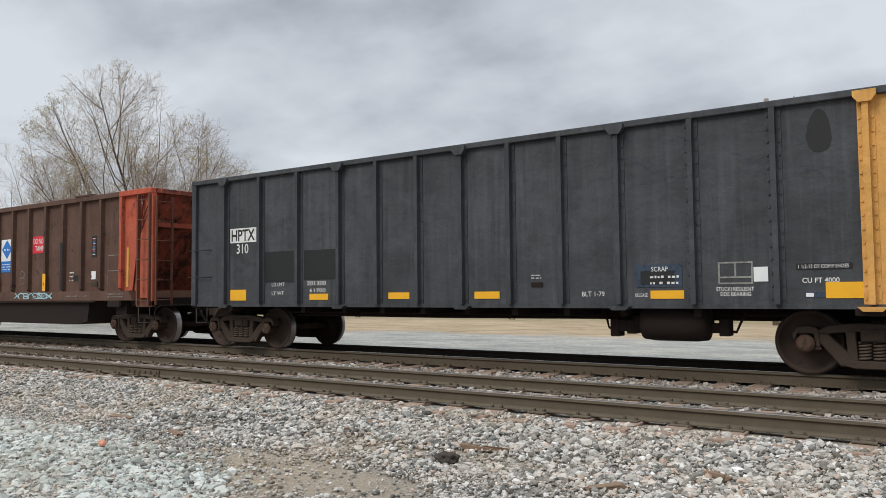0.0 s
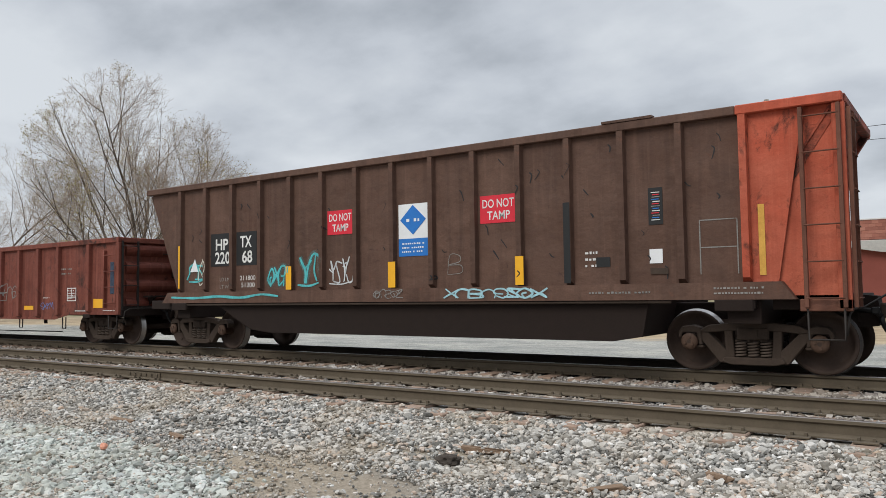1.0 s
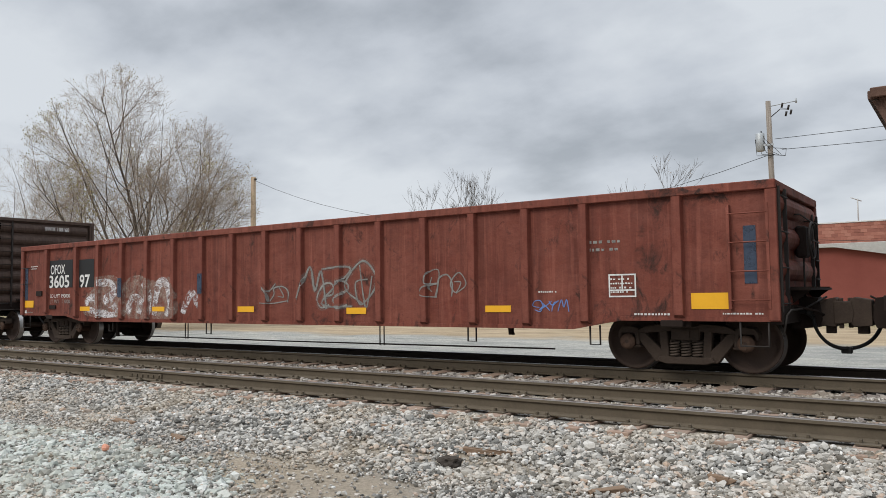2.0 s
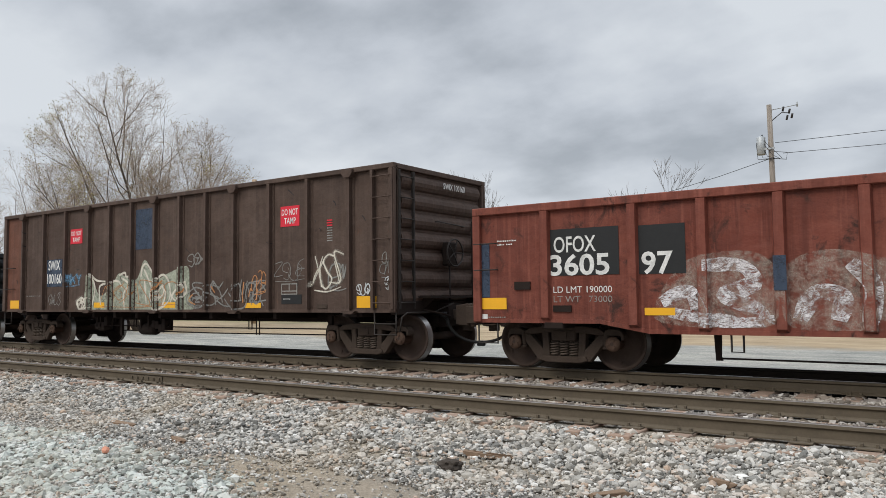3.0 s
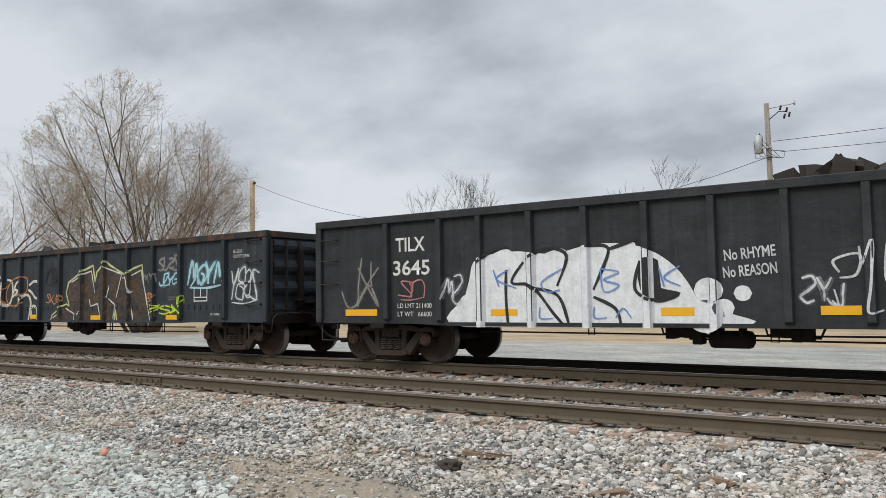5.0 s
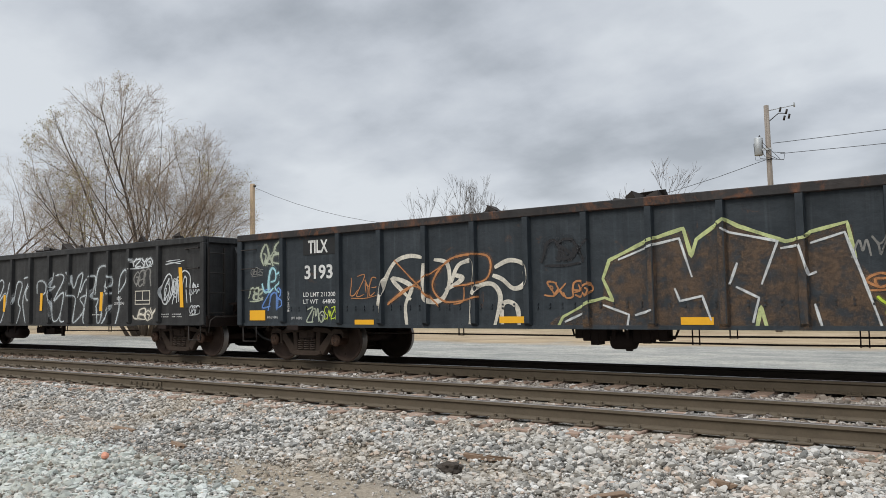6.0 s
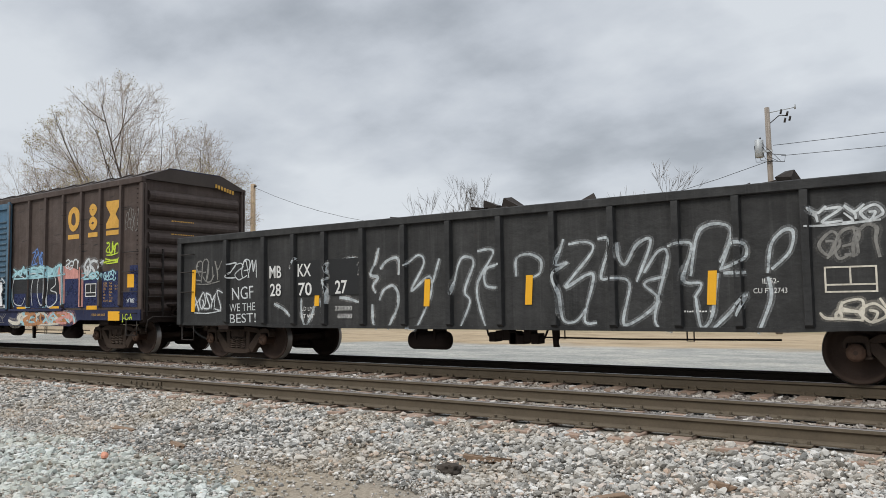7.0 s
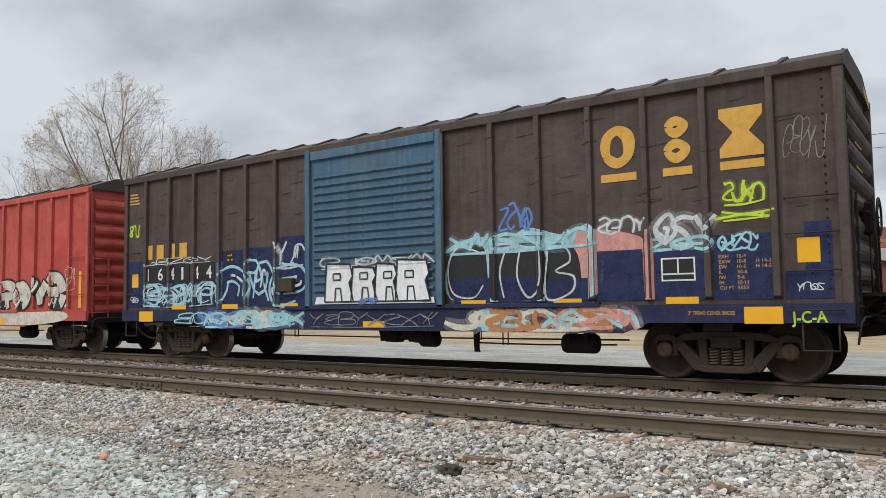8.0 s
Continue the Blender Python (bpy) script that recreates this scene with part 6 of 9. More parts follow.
def dress_black():
    car, sd = black_car, black_side
    y = sd.y - 0.005
    panel(car, -5.86, -5.06, 2.29, 2.60, M_WHITE, y, "mark_panel", "white panel behind black lettering")
    words(car, "HPTX", -5.82, 2.33, 0.24, M_PATCH, y - 0.004, 0.72, 0.02)
    words(car, "310", -5.66, 2.06, 0.20, M_WHITE, y, 0.36, 0.01)
    words(car, "LD LMT", -4.60, 1.34, 0.075, M_WHITE, y, 0.36)
    words(car, "LT WT", -4.60, 1.16, 0.075, M_WHITE, y, 0.34)
    words(car, "201300", -3.62, 1.35, 0.085, M_WHITE, y, 0.5)
    words(car, "61700", -3.55, 1.21, 0.075, M_WHITE, y, 0.42)
    words(car, "BLT 1-79", 2.14, 1.10, 0.075, M_WHITE, y, 0.36)
    panel(car, -4.84, -3.96, 1.42, 2.06, M_PATCH, y + 0.002, "paint_patch", "fresh black repaint patch")
    panel(car, -3.70, -2.80, 1.46, 2.05, M_PATCH, y + 0.002, "paint_patch", "fresh black repaint patch")
    yellow_marks(car, sd, ((-5.85, -5.36, 1.05, 1.28), (-3.55, -3.06, 1.06, 1.18), (-1.60, -1.13, 1.07, 1.19), (0.22, 0.70, 1.07, 1.19), (3.20, 3.68, 1.06, 1.18), (5.47, 5.90, 1.06, 1.27)))
    panel(car, 1.28, 1.48, 1.26, 1.33, M_UNDER, y - 0.01, "tag_holder")
    bars(car, 1.28, 1.38, 0.18, 0.09, 2, M_WHITE, y, 1)
    panel(car, 2.98, 3.66, 1.23, 1.56, M_SLATE, y, "paint_patch", "slate grey repaint patch")
    panel(car, 3.06, 3.55, 1.27, 1.47, M_PATCH, y - 0.003, "paint_patch")
    words(car, "SCRAP", 3.22, 1.46, 0.07, M_WHITE, y - 0.007, 0.24)
    bars(car, 3.2, 1.25, 0.42, 0.18, 2, M_WHITE, y - 0.007, 2)
    words(car, "RELEASE", 2.97, 1.09, 0.05, M_WHITE, y, 0.19)
    lube_plate(car, 4.15, 4.60, 1.26, 1.57, y, M_FADED)
    panel(car, 4.61, 4.79, 1.29, 1.49, M_SIGNWHITE, y, "card", "white card")
    words(car, "STUCKI RESILIENT", 4.12, 1.165, 0.055, M_WHITE, y, 0.49, 0.01)
    words(car, "SIDE BEARING", 4.17, 1.095, 0.055, M_WHITE, y, 0.40, 0.01)
    panel(car, 5.13, 5.78, 1.44, 1.52, M_PATCH, y, "paint_patch")
    words(car, "1 1/2-12 OF COMP SHOES", 5.16, 1.455, 0.05, M_WHITE, y - 0.004, 0.58)
    words(car, "CU FT 4000", 5.20, 1.265, 0.065, M_WHITE, y, 0.43, 0.012)
    panel(car, 5.22, 5.47, 1.07, 1.14, M_SLATE, y, "tag_holder")
    panel(car, 5.24, 5.33, 1.08, 1.13, M_SIGNWHITE, y - 0.004, "card")
    for z in (2.17, 1.57):
        grab(car, -7.16, -6.48, z, sd.y)
    # rubbed patch and long scratches
    bm = bmesh.new()
    blob(bm, [(5.30, 3.2), (5.36, 3.45), (5.45, 3.56), (5.56, 3.45), (5.60, 3.1), (5.48, 2.98), (5.36, 3.02)], sd, 0.004)
    part("stain", bm, M_PATCH, car, "dark rubbed stain")
    rng = random.Random(3)
    bm = bmesh.new()
    for _ in range(9):
        x, z = rng.uniform(2.8, 5.8), rng.uniform(2.2, 3.4)
        ribbon(bm, smooth([(x, z), (x + 0.15, z - 0.06), (x + 0.26, z - rng.uniform(0.15, 0.4))]), 0.008, sd, 0.004)
    tagged(part("scratches", bm, M_SLATE, car, "thin grey scratches"), kind="stuff")
    bm = lathe(bmesh.new(), [(0.12, -0.5), (0.26, -0.46), (0.28, -0.3), (0.28, 0.3), (0.26, 0.46), (0.12, 0.5)], 20)
    bmesh.ops.rotate(bm, verts=bm.verts, cent=(0, 0, 0), matrix=Matrix.Rotation(radians(90), 3, "Z"))
    part("air_tank", bm, M_UNDER, car, "large dark air reservoir", m=pose(3.42, -1.05, 0.70))
    for x in (-6.8, 6.8):
        stirrup(car, x, -1.47, 0.92, 0.36)


def dress_tub():
    car, sd = tub_car, tub_side
    y = sd.y - 0.005
    for x0, x1, a, b in ((-5.02, -4.30, "HP", "220"), (-4.20, -3.58, "TX", "68")):
        panel(car, x0, x1, 1.86, 2.58, M_PATCH, y, "paint_patch", "black repaint patch behind white marks")
    words(car, "HP", -4.86, 2.22, 0.24, M_WHITE, y - 0.004, 0.40, 0.02)
    words(car, "220", -4.88, 1.92, 0.25, M_WHITE, y - 0.004, 0.48, 0.02)
    words(car, "TX", -4.08, 2.25, 0.24, M_WHITE, y - 0.004, 0.35, 0.02)
    words(car, "68", -4.02, 1.92, 0.25, M_WHITE, y - 0.004, 0.31, 0.02)
    words(car, "LD LMT", -4.73, 1.53, 0.08, M_FADED, y, 0.38)
    words(car, "LT WT", -4.73, 1.37, 0.08, M_FADED, y, 0.36)
    words(car, "211800", -4.09, 1.54, 0.10, M_WHITE, y, 0.47)
    words(car, "51200", -4.05, 1.39, 0.10, M_WHITE, y, 0.41)
    do_not_tamp(car, -1.60, -0.95, 2.37, 2.84, y)
    do_not_tamp(car, 1.83, 2.52, 2.37, 2.84, y)
    panel(car, 0.12, 0.76, 2.20, 2.83, M_SIGNWHITE, y, "company_sign", "white and blue square sign with a diamond")
    panel(car, 0.12, 0.76, 1.88, 2.20, M_SIGNBLUE, y, "company_sign", "blue lower half of the sign")
    part("diamond", prism(bmesh.new(), [(0.44, 2.27), (0.72, 2.54), (0.44, 2.81), (0.16, 2.54)], y - 0.009, y - 0.004), M_SIGNBLUE, car, "plain blue diamond")
    bars(car, 0.30, 2.47, 0.30, 0.14, 1, M_SIGNWHITE, y - 0.011, 5)
    bars(car, 0.20, 1.93, 0.5, 0.22, 3, M_SIGNWHITE, y - 0.006, 6)
    for x0, x1 in ((-2.64, -2.49), (-0.06, 0.10), (2.52, 2.67)):
        panel(car, x0, x1, 1.32, 1.79, M_REFLECT, sd.y - 0.094, "reflector", "yellow upright reflective strip")
    panel(car, -6.03, -5.98, 1.39, 2.36, M_REFLECT, sd.y - 0.094, "reflector")
    panel(car, 6.17, 6.25, 1.39, 2.36, M_GOLD, y, "reflector", "faded yellow strip on orange")
    # paint-black rub marks on two posts
    for x, z1 in ((3.43, 2.6), (1.72, 3.6)):
        panel(car, x - 0.06, x + 0.05, 1.33, z1, M_PATCH, sd.y - 0.0935 if x > 3 else y, "rub_mark", "black scuffed paint on the post")
    panel(car, 4.68, 4.89, 2.17, 2.72, M_PATCH, y, "placard", "dark striped placard")
    for k in range(13):
        panel(car, 4.725 + 0.01 * (k % 3), 4.85 - 0.012 * (k % 2), 2.235 + 0.034 * k, 2.247 + 0.034 * k, (M_WHITE, M_SIGNBLUE, M_FADED, M_SIGNRED)[k % 4], y - 0.005, "placard_stripe")
    panel(car, 4.68, 4.87, 1.60, 1.81, M_SIGNWHITE, y, "card", "white card")
    panel(car, 4.69, 4.95, 1.44, 1.53, M_TRUCK, y - 0.01, "tag_holder")
    bars(car, 3.68, 1.55, 0.2, 0.3, 3, M_WHITE, y, 8)
    panel(car, 3.86, 4.08, 1.57, 1.72, M_PATCH, y, "paint_patch")
    bm = bmesh.new()
    for a, b in (((5.40, 1.42), (5.40, 2.19)), ((5.40, 2.19), (5.90, 2.19)), ((5.90, 2.19), (5.90, 1.42)), ((5.40, 1.80), (5.90, 1.80))):
        ribbon(bm, [a, b], 0.016, sd, 0.004)
    part("stencil_frame", bm, G_GREY, car)
    tag(car, sd, -5.76, -5.22, 1.56, 1.95, G_TEAL, 2, 31, 0.04)
    part("white_triangle", prism(bmesh.new(), [(-5.72, 1.76), (-5.45, 1.76), (-5.56, 2.05)], y - 0.006, y - 0.003), M_SIGNWHITE, car)
    tag(car, sd, -5.38, -5.15, 1.40, 2.1, G_CREAM, 1, 32, 0.022)
    tag(car, sd, -3.21, -2.60, 1.38, 1.85, G_TEAL, 4, 33, 0.035)
    tag(car, sd, -2.40, -1.78, 1.43, 2.05, G_TEAL, 2, 34, 0.05)
    tag(car, sd, -1.56, -0.95, 1.44, 1.95, G_WHITE, 4, 35, 0.028)
    tag(car, sd, 1.20, 1.44, 1.52, 1.98, G_GREY, 1, 36, 0.014)
    bm = bmesh.new()
    ribbon(bm, smooth([(-6.2, 1.19), (-5.4, 1.17), (-4.6, 1.20), (-3.9, 1.17), (-3.3, 1.23), (-2.8, 1.19)]), 0.05, sd, 0.006)
    part("graffiti_tag", bm, G_TEAL, car, "teal wavy sprayed line on the sill")
    tag(car, sd, -0.34, 0.30, 1.12, 1.29, G_GREY, 5, 37, 0.016)
    tag(car, sd, 1.22, 3.07, 1.10, 1.28, G_LIGHTBLUE, 8, 38, 0.028)
    bars(car, 3.79, 1.14, 1.13, 0.08, 1, G_GREY, sd.y - 0.142, 9)
    bars(car, 5.60, 1.12, 0.72, 0.14, 2, M_FADED, sd.y - 0.142, 10)
    part("patch_plate", boxed(4.03, 4.80, sd.y - 0.10, sd.y + 0.02, 3.752, 3.79), M_TUB, car, "plate welded on the top chord")
    # scrapes and rust scars
    rng = random.Random(5)
    bm = bmesh.new()
    for _ in range(46):
        x, z = rng.uniform(-5.8, 5.8), rng.uniform(1.5, 3.5)
        ribbon(bm, smooth([(x, z), (x + 0.04, z - 0.05), (x + rng.uniform(-0.05, 0.12), z - rng.uniform(0.05, 0.2))]), rng.uniform(0.006, 0.025), sd, 0.004)
    tagged(part("scars", bm, M_PATCH, car, "dark scrapes in the paint"), kind="stuff")
    # small brackets on the sill ends
    for x in (-5.95, 5.85):
        part("bracket", boxed(x - 0.25, x + 0.25, -1.62, -1.50, 0.90, 1.06, 0.01), M_UNDER, car)


def dress_red():
    car, sd = red_car, red_side
    y = sd.y - 0.005
    panel(car, -8.36, -7.22, 1.53, 2.27, M_PATCH, y, "paint_patch", "black repaint patch behind white marks")
    panel(car, -6.92, -6.24, 1.52, 2.25, M_PATCH, y, "paint_patch", "black repaint patch behind white marks")
    words(car, "OFOX", -8.28, 1.90, 0.25, M_WHITE, y - 0.004, 0.70, 0.01)
    words(car, "3605", -8.35, 1.54, 0.32, M_WHITE, y - 0.004, 0.98, 0.02)
    words(car, "97", -6.88, 1.53, 0.32, M_WHITE, y - 0.004, 0.46, 0.02)
    words(car, "LD LMT 190000", -8.30, 1.26, 0.10, M_WHITE, y, 0.96)
    words(car, "LT WT   73000", -8.30, 1.11, 0.10, M_FADED, y, 0.96)
    yellow_marks(car, sd, ((-9.60, -9.14, 1.0, 1.19), (-6.85, -6.41, 0.91, 1.02), (-3.82, -3.36, 0.90, 1.01), (-0.86, -0.36, 0.89, 1.01), (2.18, 2.66, 0.86, 0.98), (5.22, 5.70, 0.90, 1.01), (8.58, 9.08, 0.95, 1.18)))
    # an old white piece, half buffed off: a thin haze and streaky remains of strokes
    for ctrl in ([(-6.7, 0.85), (-6.55, 1.35), (-6.2, 1.72), (-5.4, 1.8), (-5.05, 1.5), (-5.1, 0.8), (-5.9, 0.74)], [(-4.9, 0.76), (-4.95, 1.55), (-4.4, 1.78), (-3.6, 1.6), (-3.2, 1.7), (-2.9, 1.3), (-3.0, 0.74), (-4.0, 0.72)]):
        bm = bmesh.new()
        blob(bm, ctrl, sd, 0.003)
        part("graffiti_fill", bm, G_BUFFED, car, "thin smeared remains of white paint")
    for line, wide in ((((-6.6, 1.1), (-6.2, 1.25), (-6.0, 0.85), (-5.75, 0.9)), 0.2), (((-6.0, 1.62), (-5.5, 1.6), (-5.35, 1.35), (-5.75, 1.2), (-5.3, 1.0), (-5.2, 0.8)), 0.2), (((-4.8, 0.85), (-4.6, 1.2), (-4.3, 1.15), (-4.35, 0.85)), 0.22),
                       (((-4.2, 1.6), (-3.95, 1.3), (-4.0, 0.82)), 0.2), (((-3.75, 0.8), (-3.6, 1.5), (-3.3, 1.55), (-3.15, 1.1), (-3.3, 0.8)), 0.2), (((-6.5, 0.95), (-5.6, 0.82), (-5.1, 0.85)), 0.16), (((-2.7, 0.85), (-2.4, 1.3), (-2.1, 1.0)), 0.2)):
        stroke(car, sd, line, wide, G_STREAKY, 0.006, "streaky white remains of a sprayed stroke")
    panel(car, -5.08, -4.92, 1.25, 1.72, M_SLATE, sd.y - 0.095, "paint_patch", "slate-blue patch on a post")
    panel(car, -2.08, -1.93, 1.30, 1.75, M_SLATE, sd.y - 0.095, "paint_patch", "slate-blue patch on a post")
    tag(car, sd, 1.0, 2.9, 0.95, 1.9, G_GREY, 3, 45, 0.04)
    tag(car, sd, 1.5, 2.2, 0.95, 1.5, M_FADED, 2, 46, 0.04)
    tag(car, sd, 4.0, 4.8, 1.16, 1.66, G_GREY, 3, 47, 0.025)
    tag(car, sd, -0.2, 0.6, 1.1, 1.5, G_GREY, 2, 48, 0.03)
    tag(car, sd, 6.1, 6.7, 0.9, 1.1, G_BLUE, 4, 49, 0.015)
    lube_plate(car, 7.37, 7.79, 1.13, 1.48, y, M_WHITE)
    bars(car, 7.40, 1.18, 0.34, 0.26, 4, M_WHITE, y - 0.002, 11)
    bars(car, 7.06, 1.81, 0.5, 0.24, 2, M_FADED, y, 12)
    bars(car, 6.2, 1.20, 0.32, 0.06, 1, M_WHITE, y, 13)
    bars(car, 7.75, 0.84, 0.6, 0.08, 1, M_WHITE, y, 14)
    bars(car, 9.0, 0.86, 0.62, 0.06, 1, M_WHITE, y, 15)
    panel(car, -9.62, -9.5, 0.83, 0.92, M_WHITE, y, "card")
    bars(car, -9.75, 0.84, 0.65, 0.06, 1, M_FADED, y, 16)
    bars(car, -9.3, 2.05, 0.35, 0.12, 2, M_WHITE, y, 17)
    panel(car, -9.62, -9.45, 1.2, 2.1, M_SLATE, y, "paint_patch", "worn slate-blue strip")
    panel(car, 9.30, 9.46, 1.3, 2.1, M_SLATE, y, "paint_patch", "worn slate-blue strip")
    part("defect_box", boxed(-8.98, -8.70, sd.y - 0.03, sd.y, 1.32, 1.45), M_UNDER, car)
    part("defect_box", boxed(-8.3, -8.0, sd.y - 0.03, sd.y, 0.96, 1.06), M_UNDER, car)
    ladder(car, 9.12, 9.62, 0.95, 2.40, 4, sd.y - 0.03, M_RED, True, 0.04)
    for z in (2.1, 1.66):
        grab(car, -9.72, -9.30, z, sd.y)
    end_ladder(car, 9.72, 1, -1.45, 0.9, 2.62, 4, M_IRON)
    end_fittings(car, 9.70, 2.62, M_RED, 1.95, ())
    for x in (-9.5, 9.4):
        stirrup(car, x, -1.47, 0.80, 0.36)
    for x in (-5.6, 4.9, 7.1, -1.9):
        stirrup(car, x, -1.40, 0.70, 0.30, 0.16)


def stroke(car, sd, line, width, material, lift, label=""):
    bm = bmesh.new()
    ribbon(bm, smooth(line), width, sd, lift)
    part("graffiti_tag" if label else "graffiti_mist", bm, material, car, label)


def dress_brown():
    car, sd = brown_car, brown_side
    y = sd.y - 0.005
    panel(car, -4.84, -4.06, 1.62, 2.36, M_SLATE, y, "paint_patch", "slate repaint patch behind white marks")
    words(car, "SWIX", -4.74, 2.08, 0.25, M_WHITE, y - 0.004, 0.58, 0.02)
    words(car, "100160", -4.80, 1.71, 0.26, M_WHITE, y - 0.004, 0.72, 0.02)
    do_not_tamp(car, -3.68, -3.13, 2.74, 3.13, y)
    do_not_tamp(car, 4.11, 4.64, 2.70, 3.12, y)
    panel(car, -0.82, -0.16, 2.46, 3.44, M_SLATE, y, "paint_patch", "slate-blue repaint patch")
    yellow_marks(car, sd, ((-6.74, -6.26, 1.03, 1.26), (-2.55, -2.09, 1.05, 1.18), (0.24, 0.72, 1.04, 1.17), (3.07, 3.54, 1.03, 1.14), (6.13, 6.60, 1.03, 1.25)))
    bm = bmesh.new()
    blob(bm, [(-2.9, 1.0), (-2.75, 1.9), (-2.3, 1.35), (-1.75, 1.65), (-1.5, 1.9), (-1.2, 1.8), (-0.75, 1.75), (-0.45, 2.2), (0.0, 1.75), (0.45, 1.85), (1.1, 2.0), (1.2, 1.7), (0.9, 1.5), (1.35, 1.0), (-0.8, 1.0)], sd, 0.003)
    part("graffiti_fill", bm, G_PALEGHOST, car, "thin pale green sprayed area")
    for line in (((-2.72, 1.92), (-2.45, 1.75), (-2.05, 1.71)), ((-2.72, 1.89), (-2.51, 1.57), (-2.62, 1.12)), ((-2.05, 1.66), (-2.31, 1.56), (-2.25, 1.12)), ((-1.99, 1.12), (-1.92, 1.53), (-1.73, 1.7), (-1.48, 1.69), (-1.36, 1.54)), ((-1.48, 1.85), (-1.24, 1.91), (-1.18, 1.81), (-0.97, 1.83)), ((-1.39, 1.79), (-1.06, 1.61), (-1.27, 1.41), (-1.24, 0.96)), ((-0.59, 1.79), (-0.53, 2.03), (-0.36, 2.09), (-0.09, 1.82)), ((-0.47, 1.98), (-0.2, 1.58), (-0.09, 1.44), (-0.15, 1.01)), ((-0.45, 1.73), (-0.37, 1.15)), ((-3.27, 1.18), (-3.2, 0.99), (-2.82, 1.12), (-3.27, 1.26))):
        stroke(car, sd, line, 0.05, G_CREAM, 0.006, "cream sprayed strokes")
    bubble_piece(car, sd, -0.2, 1.2, 1.0, 1.9, None, G_CREAM, 2, 61, 0.05, G_ORANGE, "pale green graffiti lettering shapes", 0.1, 0.3)
    tag(car, sd, -2.2, 0.8, 1.1, 1.7, G_ORANGE, 6, 77, 0.02)
    tag(car, sd, -3.3, -2.7, 0.98, 1.35, G_CREAM, 2, 62, 0.06)
    bubble_piece(car, sd, 1.2, 3.7, 1.02, 1.72, None, G_GREY, 4, 63, 0.032, G_ORANGE, "", 0.2, 0.3)
    tag(car, sd, 1.25, 3.7, 1.05, 1.66, G_GREY, 5, 64, 0.03)
    tag(car, sd, 5.05, 5.75, 1.40, 2.15, G_CREAM, 3, 65, 0.032)
    tag(car, sd, 5.45, 5.95, 1.40, 1.9, G_GREY, 2, 66, 0.03)
    tag(car, sd, 1.16, 1.76, 1.97, 2.30, G_GREY, 3, 67, 0.025)
    tag(car, sd, 3.95, 4.80, 1.60, 1.98, G_GREY, 4, 68, 0.015)
    tag(car, sd, 3.28, 3.70, 1.35, 1.80, G_ORANGE, 3, 69, 0.022)
    lube_plate(car, 4.13, 4.58, 1.30, 1.53, y, M_FADED)
    panel(car, 4.14, 4.70, 1.11, 1.30, M_PATCH, y, "paint_patch")
    bars(car, 4.2, 1.19, 0.22, 0.05, 1, M_WHITE, y - 0.004, 20)
    tag(car, sd, 6.13, 6.44, 1.27, 1.5, G_WHITE, 3, 70, 0.022)
    tag(car, sd, 6.72, 7.02, 1.62, 2.05, G_GREY, 3, 71, 0.018)
    tag(car, sd, 6.8, 7.0, 1.34, 1.60, G_WHITE, 2, 72, 0.018)
    tag(car, sd, -3.85, -3.2, 1.64, 1.94, G_BLUEGHOST, 3, 73, 0.04)
    tag(car, sd, -4.7, -4.1, 1.1, 1.5, G_GREY, 4, 74, 0.018)
    bars(car, -5.85, 1.35, 0.9, 0.06, 1, M_FADED, y, 21)
    bm = bmesh.new()
    for k in range(9):
        z = 2.34 + 0.05 * k
        box(bm, 5.38, 5.52, y - 0.002, y, z, z + 0.022)
    part("stripe_label", bm, M_FADED, car, "striped label")
    bm = bmesh.new()
    for k in range(3):
        box(bm, 5.38, 5.52, y - 0.004, y - 0.002, 2.64 + 0.05 * k, 2.665 + 0.05 * k)
    part("stripe_label", bm, M_SIGNRED, car)
    panel(car, 5.13, 5.38, 1.02, 1.10, M_TRUCK, y - 0.01, "tag_holder")
    ladder(car, 6.56, 7.02, 1.0, 3.62, 7, sd.y - 0.05, M_BROWN, True, 0.06)
    end_ladder(car, 7.06, 1, -1.42, 1.0, 3.6, 7, M_IRON)
    for z in (2.18, 1.59):
        grab(car, -7.2, -6.5, z, sd.y)
    end_fittings(car, 7.06, 3.0, M_BROWN, 2.1, ())
    words(car, "SWIX 100160", -0.05, 3.38, 0.12, M_WHITE, 0.0, 0.75, 0.01).matrix_basis = BODY @ pose(7.11, 0, 0, 0, 0, 90)
    stirrup(car, 6.8, -1.48, 0.95, 0.42, 0.5)
    stirrup(car, 6.8, -1.48, 0.95, 0.22, 0.5)
    stirrup(car, -6.85, -1.48, 0.95, 0.36)
    bm = bmesh.new()
    rng = random.Random(7)
    for _ in range(40):
        x, z = rng.uniform(-6.8, 6.9), rng.uniform(1.2, 3.5)
        ribbon(bm, smooth([(x, z), (x + 0.05, z - 0.04), (x + rng.uniform(-0.02, 0.2), z - rng.uniform(0.03, 0.16))]), rng.uniform(0.006, 0.02), sd, 0.004)
    tagged(part("scars", bm, M_PATCH, car, "dark scrapes in the paint"), kind="stuff")


